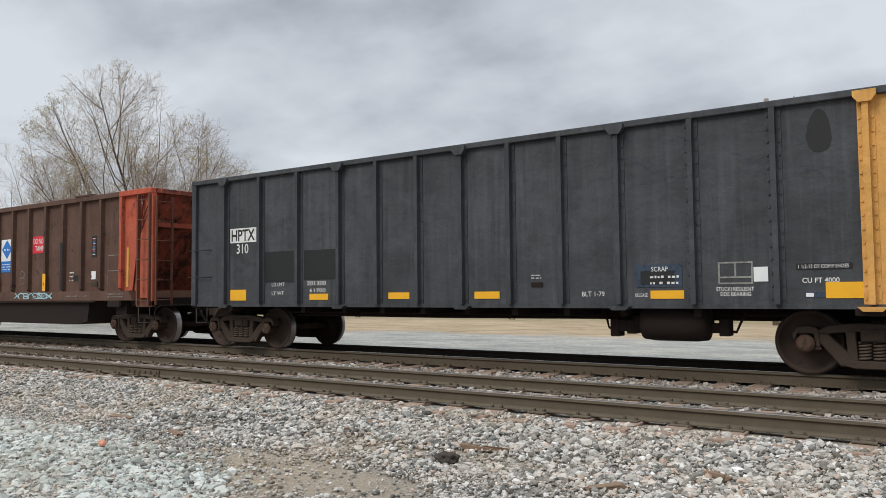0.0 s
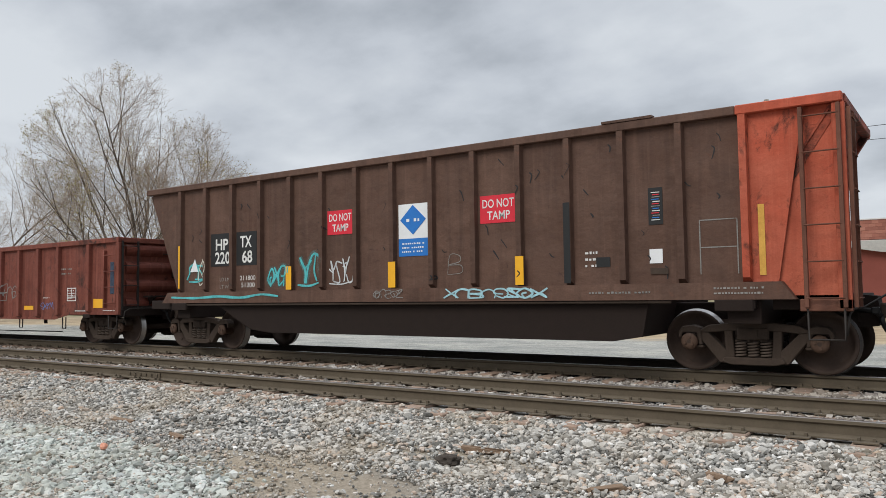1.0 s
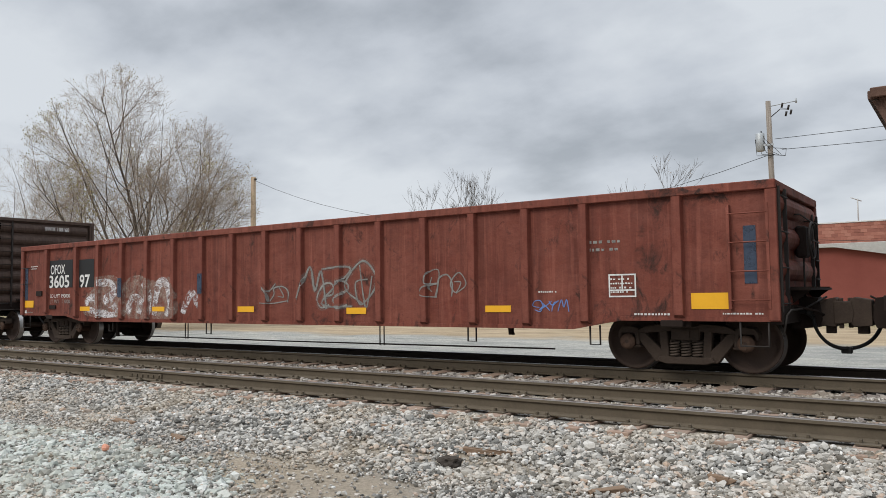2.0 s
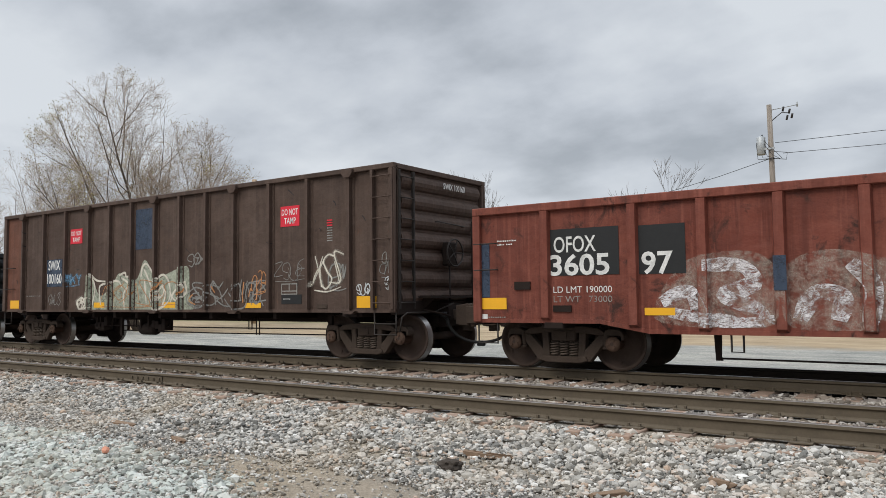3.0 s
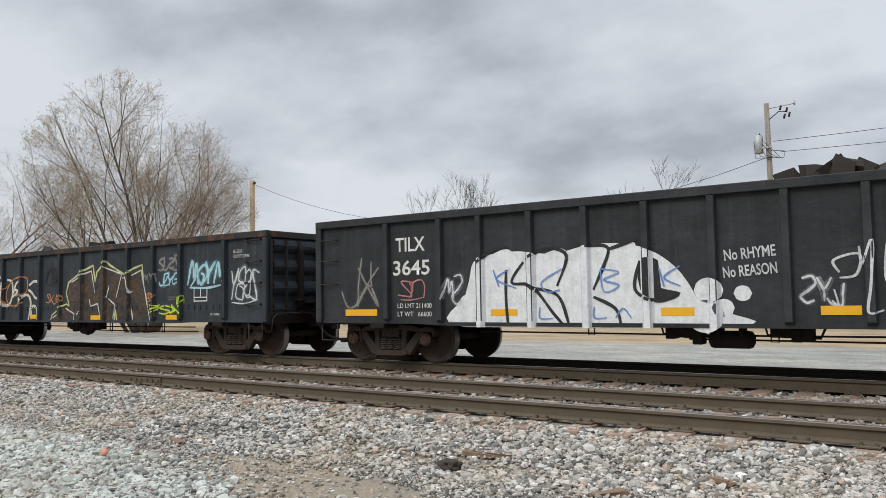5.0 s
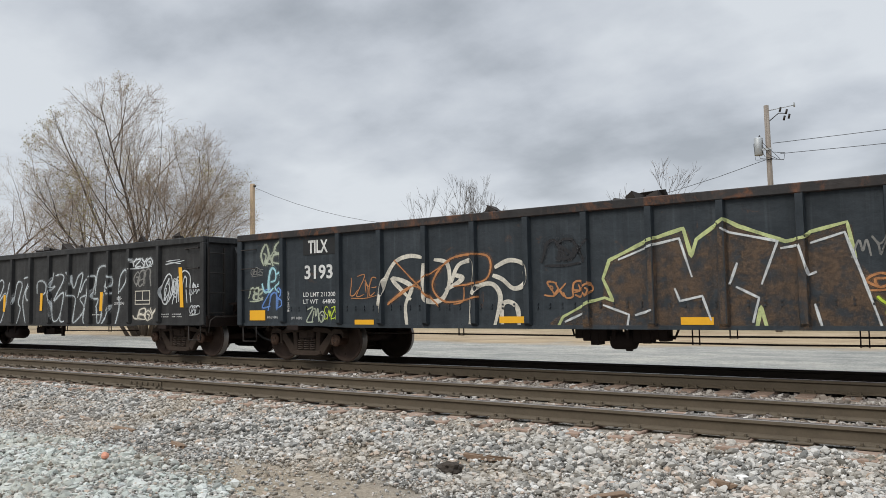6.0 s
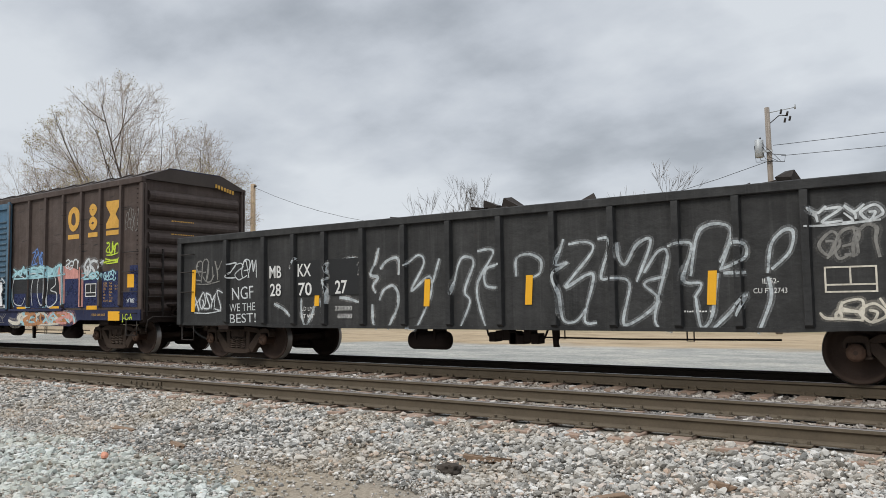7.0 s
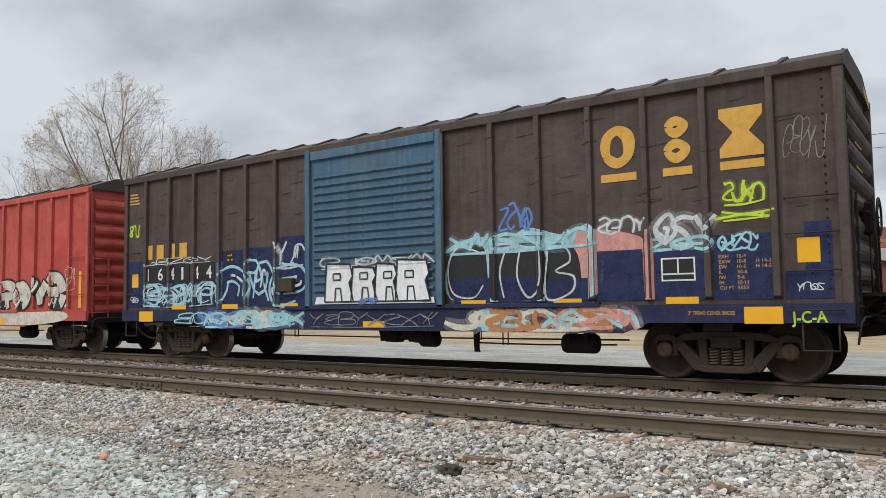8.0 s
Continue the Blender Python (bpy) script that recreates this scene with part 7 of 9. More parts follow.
def brake_wheel(car, x, y, z, r=0.27):
    """Hand brake on a car's end: housing, spoked wheel, chain rod."""
    h = part("hand_brake", boxed(x - 0.02, x + 0.13, y - 0.17, y + 0.17, z - 0.26, z + 0.22, 0.03), M_UNDER, car, "cast hand brake housing")
    bm = tubed([(0, r * math.cos(math.tau * k / 24), r * math.sin(math.tau * k / 24)) for k in range(25)], 0.017, 6)
    for k in range(5):
        a = math.tau * k / 5
        tube(bm, [(-0.03, 0, 0), (0, 0.95 * r * math.cos(a), 0.95 * r * math.sin(a))], 0.012, 4)
    part("hand_brake_wheel", bm, M_IRON, h, "iron hand brake wheel", m=pose(x + 0.19, y, z))
    part("brake_chain_rod", tubed([(x + 0.06, y, z - 0.26), (x + 0.06, y, 0.95)], 0.014, 5), M_IRON, h)


def end_fittings(car, x, z_top, paint, wheel_z, stakes=(-0.62, 0.62)):
    """Stakes, crossover platform, far ladder, lift rod and brake wheel on the trailing end of a car."""
    for y in stakes:
        part("end_stake", prism(bmesh.new(), [(x - 0.02, 1.0), (x + 0.10, 1.0), (x + 0.10, z_top - 0.35), (x - 0.02, z_top - 0.12)], y - 0.05, y + 0.05), paint, car, "welded upright stake")
    board = boxed(x, x + 0.30, -0.85, 0.95, 1.20, 1.235)
    for k in range(7):
        box(board, x + 0.01, x + 0.29, -0.8 + 0.27 * k, -0.77 + 0.27 * k, 1.235, 1.25)
    part("crossover_platform", board, M_UNDER, car, "narrow grated end platform")
    for y in (-0.7, 0.8):
        part("platform_bracket", prism(bmesh.new(), [(x, 1.20), (x + 0.28, 1.20), (x, 0.98)], y - 0.02, y + 0.02), M_UNDER, car)
    end_ladder(car, x + 0.02, 1, 0.98, 0.95, z_top - 0.2, 5, M_IRON)
    part("end_grab_iron", tubed([(x, -0.3, z_top - 0.3), (x + 0.1, -0.3, z_top - 0.3), (x + 0.1, 0.6, z_top - 0.34), (x, 0.6, z_top - 0.34)], 0.012, 5), M_IRON, car)
    brake_wheel(car, x, 0.12, wheel_z)
    part("train_line_pipe", tubed([(x + 0.05, -0.75, 0.98), (x + 0.3, -0.5, 0.9), (x + 0.36, -0.3, 0.84)], 0.02, 5), M_UNDER, car)


def low_gear(car, sd, hl, right=True, left=True, material=None):
    """Ladders, grab irons and steps of a low gondola."""
    if right:
        ladder(car, hl - 0.63, hl - 0.20, 1.0, 2.62, 4, sd.y, M_IRON, False)
        end_ladder(car, hl - 0.02, 1, -1.42, 0.9, 2.5, 4, M_IRON)
        end_fittings(car, hl - 0.02, 2.66, material or M_UNDER, 2.06)
    if left:
        for z in (2.35, 1.95, 1.50):
            grab(car, -hl + 0.12, -hl + 0.52, z, sd.y)
    for x in (-hl + 0.3, hl - 0.4):
        stirrup(car, x, sd.y + 0.01, 0.76, 0.34, 0.4)


def dress_night():
    car, sd = night_car, night_side
    y = sd.y - 0.005
    words(car, "TILX", -6.00, 2.06, 0.25, M_WHITE, y, 0.64, 0.015)
    words(car, "3645", -6.06, 1.63, 0.26, M_WHITE, y, 0.80, 0.015)
    words(car, "LD LMT 211400", -5.97, 1.03, 0.085, M_WHITE, y, 0.74)
    words(car, "LT WT   66600", -5.97, 0.88, 0.085, M_WHITE, y, 0.74)
    yellow_marks(car, sd, ((-7.2, -6.44, 0.89, 1.01), (-4.04, -3.55, 0.89, 1.0), (-1.22, -0.75, 0.89, 1.01), (0.84, 1.30, 0.9, 1.02), (3.60, 4.08, 0.9, 1.01), (6.31, 7.21, 0.89, 1.0)))
    bm = bmesh.new()
    blob(bm, [(-4.6, 0.80), (-4.45, 1.50), (-4.3, 1.85), (-3.6, 1.95), (-2.9, 1.88), (-2.2, 2.00), (-1.5, 1.92), (-1.0, 1.60), (-0.7, 1.10), (-0.75, 0.79), (-2.5, 0.79), (-4.0, 0.79)], sd, 0.003)
    part("graffiti_fill", bm, G_SILVER, car, "white sprayed cloud behind graffiti letters")
    bm = bmesh.new()
    blob(bm, [(-4.58, 0.7), (-4.64, 1.14), (-4.49, 1.26), (-4.21, 1.32), (-4.17, 1.76), (-3.75, 2.0), (-3.38, 1.8), (-2.76, 1.96), (-2.58, 1.77), (-2.25, 1.97), (-1.91, 1.9), (-1.59, 2.0), (-1.55, 1.74), (-1.27, 1.73), (-1.12, 1.33), (-0.74, 1.16), (-0.3, 0.94), (-0.26, 0.75)], sd, 0.004)
    part("graffiti_fill", bm, G_SILVER, car, "white and silver sprayed lettering shapes")
    bm = bmesh.new()
    blob(bm, [(-1.51, 1.71), (-1.24, 1.7), (-1.27, 1.34), (-0.93, 1.22), (-1.15, 1.11), (-1.51, 1.26)], sd, 0.006)
    part("graffiti_fill", bm, G_BLACK, car, "black sprayed gap")
    for line in (((-4.26, 1.79), (-4.03, 1.97), (-3.7, 2.03)), ((-3.38, 1.8), (-3.02, 1.97), (-2.67, 1.84), (-2.84, 1.36)), ((-2.33, 1.97), (-2.04, 1.96), (-2.0, 1.81), (-2.24, 1.29)), ((-2.0, 1.9), (-1.55, 2.03)), ((-3.74, 1.65), (-3.75, 1.19), (-3.72, 0.73)), ((-3.42, 1.77), (-3.64, 1.44), (-3.28, 1.37), (-2.92, 0.94), (-2.74, 0.74)), ((-3.28, 1.34), (-2.83, 1.21), (-2.65, 0.74)), ((-2.24, 1.18), (-1.9, 1.0), (-1.82, 0.74)), ((-1.51, 1.71), (-1.59, 1.28), (-1.27, 1.11), (-0.96, 1.19))):
        stroke(car, sd, line, 0.05, G_BLACK, 0.0095, "black sprayed outline")
    for line in (((-3.98, 1.66), (-3.88, 1.38)), ((-3.69, 1.65), (-3.92, 1.5), (-3.55, 1.34)), ((-2.75, 1.63), (-3.1, 1.43), (-3.01, 1.27), (-2.79, 1.3)), ((-2.12, 1.61), (-2.07, 1.26), (-1.83, 1.35), (-2.07, 1.44), (-1.83, 1.55), (-2.12, 1.61)), ((-1.23, 1.59), (-1.16, 1.31)), ((-0.93, 1.61), (-1.16, 1.45), (-0.93, 1.32)), ((-3.14, 1.03), (-3.14, 0.85), (-2.92, 0.85)), ((-2.23, 1.03), (-2.23, 0.86), (-2.03, 0.86)), ((-1.9, 0.86), (-1.78, 1.0), (-1.66, 0.86))):
        stroke(car, sd, line, 0.025, G_BLUE, 0.0125, "thin blue sprayed marks")
    for line in (((1.07, 1.45), (1.01, 1.61), (1.3, 1.68), (1.26, 1.42), (1.07, 1.38)), ((1.3, 1.78), (1.33, 1.55), (1.45, 1.85), (1.42, 1.29), (1.38, 0.94), (1.54, 0.96)), ((1.61, 1.85), (1.58, 1.34), (1.79, 1.29), (1.76, 1.79), (1.64, 1.85)), ((1.79, 1.79), (1.95, 1.83), (2.07, 1.85), (2.24, 1.72), (2.09, 1.28), (1.88, 1.19), (1.63, 1.09), (1.63, 0.86), (1.75, 0.81)), ((2.15, 1.38), (2.29, 1.04), (2.2, 0.77), (2.0, 0.79), (2.0, 0.99))):
        stroke(car, sd, line, 0.032, G_WHITE, 0.006, "grey-white looping sprayed outline")
    bm = bmesh.new()
    for cx, cz, r in ((-0.55, 1.25, 0.2), (-0.1, 1.2, 0.12), (-0.6, 0.88, 0.26), (-0.35, 1.0, 0.14)):
        blob(bm, [(cx + r * math.cos(a), cz + r * 0.9 * math.sin(a)) for a in (math.tau * k / 8 for k in range(8))], sd, 0.0065)
    part("graffiti_fill", bm, G_SILVER, car, "white sprayed drips")
    words(car, "No RHYME", -0.32, 1.66, 0.15, G_WHITE, y - 0.003, 0.66, 0.016, 4)
    words(car, "No REASON", -0.34, 1.42, 0.15, G_WHITE, y - 0.003, 0.69, 0.016, 4)
    tag(car, sd, -7.25, -6.45, 0.95, 1.95, G_GREY, 2, 82, 0.04)
    tag(car, sd, -5.9, -5.4, 1.2, 1.55, G_ROSE, 2, 83, 0.025)
    tag(car, sd, -4.95, -4.6, 1.1, 1.6, G_WHITE, 2, 84, 0.03)
    tag(car, sd, 0.62, 1.1, 1.02, 1.4, G_WHITE, 3, 85, 0.03)
    words(car, "F5", 2.64, 1.28, 0.30, G_ROSE, y - 0.003, 0.42, 0.0, -4)
    tag(car, sd, 3.54, 4.14, 1.12, 1.74, G_ROSE, 3, 88, 0.028)
    tag(car, sd, 3.6, 4.1, 1.1, 1.7, G_WHITE, 2, 188, 0.018)
    tag(car, sd, 4.37, 4.93, 1.35, 1.70, G_WHITE, 4, 89, 0.03)
    tag(car, sd, 5.22, 5.62, 1.26, 1.9, G_WHITE, 1, 90, 0.05)
    tag(car, sd, 5.66, 6.12, 1.50, 1.74, G_WHITE, 3, 91, 0.035)
    tag(car, sd, 6.46, 6.78, 1.2, 1.5, G_GREY, 4, 92, 0.014)
    for k, (z0, z1, m) in enumerate(((1.95, 2.06, G_WHITE), (1.55, 1.82, G_WHITE), (1.15, 1.45, G_WHITE), (0.82, 0.98, G_ROSE))):
        tag(car, sd, 7.27, 7.72, z0, z1, m, 5, 93 + k, 0.014)
    panel(car, 2.79, 3.05, 0.90, 1.03, M_SIGNWHITE, y, "card", "white card")
    words(car, "JAN 2015", 2.80, 1.06, 0.045, M_WHITE, y, 0.24)
    bars(car, 4.4, 0.90, 0.55, 0.09, 2, M_WHITE, y, 22)
    lube_plate(car, 5.24, 5.71, 0.91, 1.24, y)
    panel(car, 5.78, 6.02, 0.93, 0.99, M_TRUCK, y, "tag_holder")
    for k, t in enumerate(("IL 52-0", "IW 9-6", "IH 5-6", "CU FT 2743")):
        words(car, t, 6.63, 1.74 - 0.085 * k, 0.062, M_WHITE, y, None, 0.012)
    words(car, "EMPTY / LOAD", 6.74, 1.23, 0.075, M_WHITE, y, 0.52, 0.012)
    words(car, "7 / 16 ADJ. BLOCK", 6.69, 1.13, 0.075, M_WHITE, y, 0.62, 0.012)
    words(car, "JACK HERE", 6.43, 1.56, 0.05, M_WHITE, y, 0.34, 0.0, -90)
    bm = bmesh.new()
    ribbon(bm, [(6.455, 1.20), (6.455, 1.06)], 0.012, sd, 0.005)
    part("arrow", bm, M_WHITE, car)
    words(car, "LIFT HERE  PULL HERE", 6.33, 0.82, 0.05, M_WHITE, y, 0.56, 0.01)
    part("marker", boxed(8.59, 8.73, -0.24, -0.10, 1.05, 1.17, 0.02), M_SIGNRED, car, "small red marker on the coupler")
    low_gear(car, sd, 7.91)


def straight(car, sd, line, width, material, lift):
    bm = bmesh.new()
    ribbon(bm, line, width, sd, lift)
    part("graffiti_tag", bm, material, car, "straight sprayed strokes")


def dress_blue():
    car, sd = blue_car, blue_side
    y = sd.y - 0.005
    panel(car, -5.96, -5.12, 2.16, 2.48, M_PATCH, y, "paint_patch", "dark patch behind white marks")
    words(car, "TILX", -5.82, 2.20, 0.25, M_WHITE, y - 0.004, 0.52, 0.025)
    words(car, "3193", -5.92, 1.69, 0.26, M_WHITE, y - 0.004, 0.74, 0.025)
    words(car, "LD LMT 211200", -5.96, 1.33, 0.085, M_WHITE, y, 0.84, 0.01)
    words(car, "LT WT   64800", -5.96, 1.19, 0.085, M_WHITE, y, 0.84, 0.01)
    yellow_marks(car, sd, ((-7.5, -7.04, 0.86, 1.07), (-4.64, -4.18, 0.77, 0.87), (-1.54, -1.08, 0.81, 0.92), (1.40, 1.85, 0.79, 0.90), (4.45, 4.93, 0.80, 0.91)))
    tag(car, sd, -7.15, -6.6, 1.95, 2.45, G_PALE, 3, 101, 0.04)
    tag(car, sd, -7.1, -6.55, 1.4, 1.95, G_LIGHTBLUE, 3, 102, 0.04)
    tag(car, sd, -7.1, -6.5, 1.05, 1.5, G_BLUE, 3, 103, 0.03)
    tag(car, sd, -7.5, -7.1, 1.28, 1.55, G_PALE, 3, 104, 0.035)
    tag(car, sd, -7.45, -7.1, 1.80, 1.96, G_GREY, 4, 105, 0.014)
    tag(car, sd, -5.85, -5.4, 0.80, 1.12, G_PALE, 3, 106, 0.028)
    tag(car, sd, -5.4, -5.05, 0.85, 1.12, G_LIME, 4, 107, 0.018)
    tag(car, sd, -4.72, -4.1, 1.3, 1.72, G_ORANGE, 4, 108, 0.02)
    # large arched outlines in fading white and rust
    tag(car, sd, -3.7, -1.7, 1.0, 1.95, G_ORANGE, 2, 110, 0.03)
    tag(car, sd, -0.68, 0.08, 1.2, 1.48, G_ORANGE, 5, 112, 0.028)
    tag(car, sd, -0.7, 0.0, 1.75, 2.15, G_BLACK, 3, 113, 0.05)
    # big angular piece: a thin rust-brown field, a pale lime rim and white strokes inside
    bm = bmesh.new()
    blob(bm, [(-0.48, 0.73), (0.25, 1.17), (0.41, 1.14), (0.27, 1.49), (0.39, 1.77), (1.48, 2.16), (1.58, 1.77), (2.03, 2.26), (2.81, 1.91), (3.53, 2.11), (3.63, 1.62), (3.85, 0.75)], sd, 0.0025)
    part("graffiti_fill", bm, G_RUSTGHOST, car, "thin rust-brown sprayed area")
    for line in (((-0.51, 0.73), (-0.41, 0.91), (0.04, 1.14), (0.28, 1.2), (0.41, 1.15), (0.26, 1.49), (0.37, 1.77), (0.95, 2.03), (1.48, 2.18), (1.58, 1.77), (1.66, 2.01), (2.04, 2.27), (2.22, 2.16), (2.81, 1.91), (3.04, 1.95), (3.11, 2.02), (3.53, 2.12), (3.61, 1.65)), ((2.4, 0.72), (2.47, 1.04), (2.54, 0.72))):
        straight(car, sd, line, 0.05, G_PALELIME, 0.005)
    for line in (((-0.38, 0.83), (-0.06, 0.97)), ((0.25, 1.09), (0.65, 0.94), (0.61, 0.71)), ((0.74, 0.93), (1.01, 1.01)), ((0.51, 1.77), (1.06, 1.97), (1.42, 2.04), (1.58, 1.47)), ((1.33, 1.32), (1.4, 1.13), (1.71, 1.2), (1.82, 0.85)), ((2.0, 2.15), (2.1, 2.08), (2.71, 1.92), (2.49, 1.34)), ((2.19, 1.65), (2.08, 1.35)), ((2.16, 1.32), (2.45, 1.16), (2.36, 0.82)), ((2.74, 1.82), (2.97, 1.85), (3.07, 1.45), (3.16, 1.49)), ((3.1, 1.87), (3.5, 1.99), (3.68, 1.38), (3.85, 0.78)), ((3.12, 1.07), (3.2, 0.73))):
        straight(car, sd, line, 0.032, G_WHITE, 0.008)
    for line in (((-4.06, 0.85), (-3.94, 1.49), (-3.7, 1.9), (-3.36, 2.02), (-3.02, 1.97)), ((-3.42, 0.72), (-3.45, 1.13), (-3.32, 1.47), (-3.75, 1.62), (-3.33, 1.23)), ((-2.99, 1.87), (-3.0, 1.26), (-2.68, 1.22), (-2.51, 1.51), (-2.55, 1.85), (-2.82, 1.93)), ((-2.47, 1.51), (-2.35, 1.77), (-2.2, 1.86), (-2.03, 1.82), (-2.06, 1.24), (-2.11, 0.79)), ((-2.39, 1.64), (-2.24, 1.57), (-2.59, 1.38)), ((-1.61, 1.74), (-1.32, 1.85), (-1.05, 1.75), (-1.05, 1.47), (-1.26, 1.38), (-1.47, 1.54), (-1.65, 1.61)), ((-2.02, 1.3), (-1.91, 1.44), (-1.65, 1.46), (-1.51, 1.23), (-1.63, 0.76)), ((-1.49, 0.79), (-1.48, 1.1), (-1.34, 1.16), (-1.2, 1.04), (-1.18, 0.76))):
        bm = bmesh.new()
        ribbon(bm, smooth(line), 0.075, sd, 0.005)
        part("graffiti_tag", bm, G_CREAM, car, "broad fading sprayed stroke")
    tag(car, sd, 3.6, 4.08, 1.65, 1.92, G_GREY, 3, 115, 0.022)
    tag(car, sd, 3.74, 4.03, 1.25, 1.5, G_ORANGE, 1, 116, 0.03)
    tag(car, sd, 4.2, 4.9, 1.95, 2.28, G_GREY, 4, 117, 0.05)
    tag(car, sd, 4.2, 4.9, 1.58, 1.88, G_LIGHTBLUE, 4, 118, 0.035)
    tag(car, sd, 5.3, 6.45, 1.55, 2.12, G_LIGHTBLUE, 4, 119, 0.06)
    tag(car, sd, 3.85, 5.0, 0.92, 1.15, G_LIME, 3, 120, 0.03)
    lube_plate(car, 5.44, 5.90, 1.21, 1.52, y)
    bars(car, 4.55, 1.25, 0.26, 0.1, 2, M_FADED, y, 23)
    tag(car, sd, 4.85, 5.1, 1.15, 1.35, G_LIME, 3, 121, 0.018)
    tag(car, sd, 6.7, 7.5, 1.2, 1.9, G_WHITE, 4, 122, 0.035)
    words(car, "LIFT HERE", 6.0, 0.9, 0.05, M_WHITE, y, 0.3)
    words(car, "LIFT HERE", -6.3, 0.88, 0.05, M_WHITE, y, 0.3)
    words(car, "PULL HERE", -6.98, 0.90, 0.05, M_WHITE, y, 0.3)
    words(car, "JACK HERE", -6.40, 1.45, 0.05, M_WHITE, y, 0.42, 0.0, -90)
    words(car, "IL 52-0", 6.75, 2.25, 0.07, M_WHITE, y)
    words(car, "CU FT 2743", 6.75, 2.14, 0.07, M_WHITE, y)
    bm = bmesh.new()
    x = -6.3
    while x < 6.4:
        for z in (1.06, 1.12):
            if all(abs(x - r) > 0.1 for r in R13):
                box(bm, x - 0.014, x + 0.014, sd.y - 0.02, sd.y, z - 0.014, z + 0.014)
        x += 0.21
    tagged(part("rivets", bm, M_BLUEBLACK, car, "rows of rivets along the side"), kind="stuff")
    low_gear(car, sd, 7.82)


def dress_grey():
    car, sd = grey_car, grey_side
    y = sd.y - 0.005
    panel(car, -4.22, -3.46, 1.36, 2.06, M_PATCH, y - 0.012, "paint_patch", "dark patch behind white marks")
    panel(car, -3.28, -2.5, 1.36, 2.06, M_PATCH, y - 0.012, "paint_patch", "dark patch behind white marks")
    words(car, "MB", -4.90, 1.74, 0.25, M_WHITE, y - 0.018, 0.34, 0.015)
    words(car, "28", -4.88, 1.37, 0.25, M_WHITE, y - 0.018, 0.31, 0.015)
    words(car, "KX", -4.10, 1.75, 0.25, M_WHITE, y - 0.018, 0.36, 0.015)
    words(car, "70", -4.08, 1.37, 0.25, M_WHITE, y - 0.018, 0.36, 0.015)
    words(car, "27", -3.11, 1.39, 0.25, M_WHITE, y - 0.018, 0.30, 0.015)
    words(car, "LD LMT", -3.99, 1.06, 0.08, M_WHITE, y - 0.018, 0.36)
    words(car, "LT WT", -3.99, 0.91, 0.08, M_WHITE, y - 0.018, 0.32)
    words(car, "220300", -3.12, 1.06, 0.085, M_WHITE, y - 0.018, 0.43)
    words(car, "65700", -3.05, 0.91, 0.085, M_WHITE, y - 0.018, 0.36)
    for x, z0, z1 in ((-7.34, 1.05, 2.0), (-3.60, 1.15, 1.63), (-0.99, 1.12, 1.60), (1.0, 1.13, 1.61), (3.83, 1.10, 1.58), (7.02, 1.16, 2.08)):
        panel(car, x - 0.06, x + 0.06, z0, z1, M_REFLECT, y - 0.008, "reflector", "yellow upright reflective strip", 0.03 if x < 5 else -0.06)
    tag(car, sd, -7.25, -6.45, 1.7, 2.2, G_GREY, 4, 131, 0.03)
    tag(car, sd, -7.3, -6.4, 1.05, 1.5, G_WHITE, 5, 132, 0.03)
    tag(car, sd, -6.15, -5.3, 1.75, 2.15, G_WHITE, 4, 133, 0.028)
    words(car, "NGF", -6.05, 1.30, 0.27, G_WHITE, y, 0.66, 0.0, 3)
    words(car, "WE THE", -6.14, 1.05, 0.17, G_WHITE, y, 0.8, 0.0, 2)
    words(car, "BEST!", -6.12, 0.80, 0.20, G_WHITE, y, 0.8, 0.0, 2)
    # tall looping outlines along the whole side
    strokes = (((-3.26, 2.02), (-3.34, 1.89), (-3.27, 1.72), (-3.38, 1.65)), ((-3.14, 1.82), (-2.89, 2.02), (-2.6, 2.03), (-2.52, 1.84), (-2.57, 1.64)), ((-4.34, 1.91), (-4.25, 1.99), (-4.13, 2.13)),
               ((-4.79, 1.21), (-4.51, 1.09), (-4.29, 0.92)), ((-4.02, 1.31), (-4.01, 0.98), (-3.91, 0.76), (-3.74, 0.97), (-3.57, 1.3), (-3.43, 0.97)), ((-3.4, 1.67), (-3.31, 1.4), (-3.32, 1.19)))
    for line in strokes + (((-3.02, 1.31), (-2.78, 1.28), (-2.5, 1.2)), ((-2.05, 2.22), (-2.13, 1.97), (-2.25, 1.73), (-2.07, 1.67), (-2.19, 1.52), (-2.13, 1.37)), ((-2.21, 1.17), (-2.2, 0.87), (-2.12, 0.7)),
                           ((-2.05, 1.24), (-1.95, 1.42), (-1.74, 1.51), (-1.62, 1.36), (-1.63, 1.11), (-1.77, 0.87), (-1.86, 0.7)), ((-2.02, 1.82), (-1.88, 1.96), (-1.67, 2.02), (-1.59, 1.94), (-1.6, 1.7))):
        bm = bmesh.new()
        ribbon(bm, smooth(line), 0.05, sd, 0.0035)
        part("graffiti_tag", bm, G_SOFT, car, "soft white sprayed arc")
        bm = bmesh.new()
        ribbon(bm, smooth(line), 0.11, sd, 0.0025)
        part("graffiti_mist", bm, G_GHOST, car)
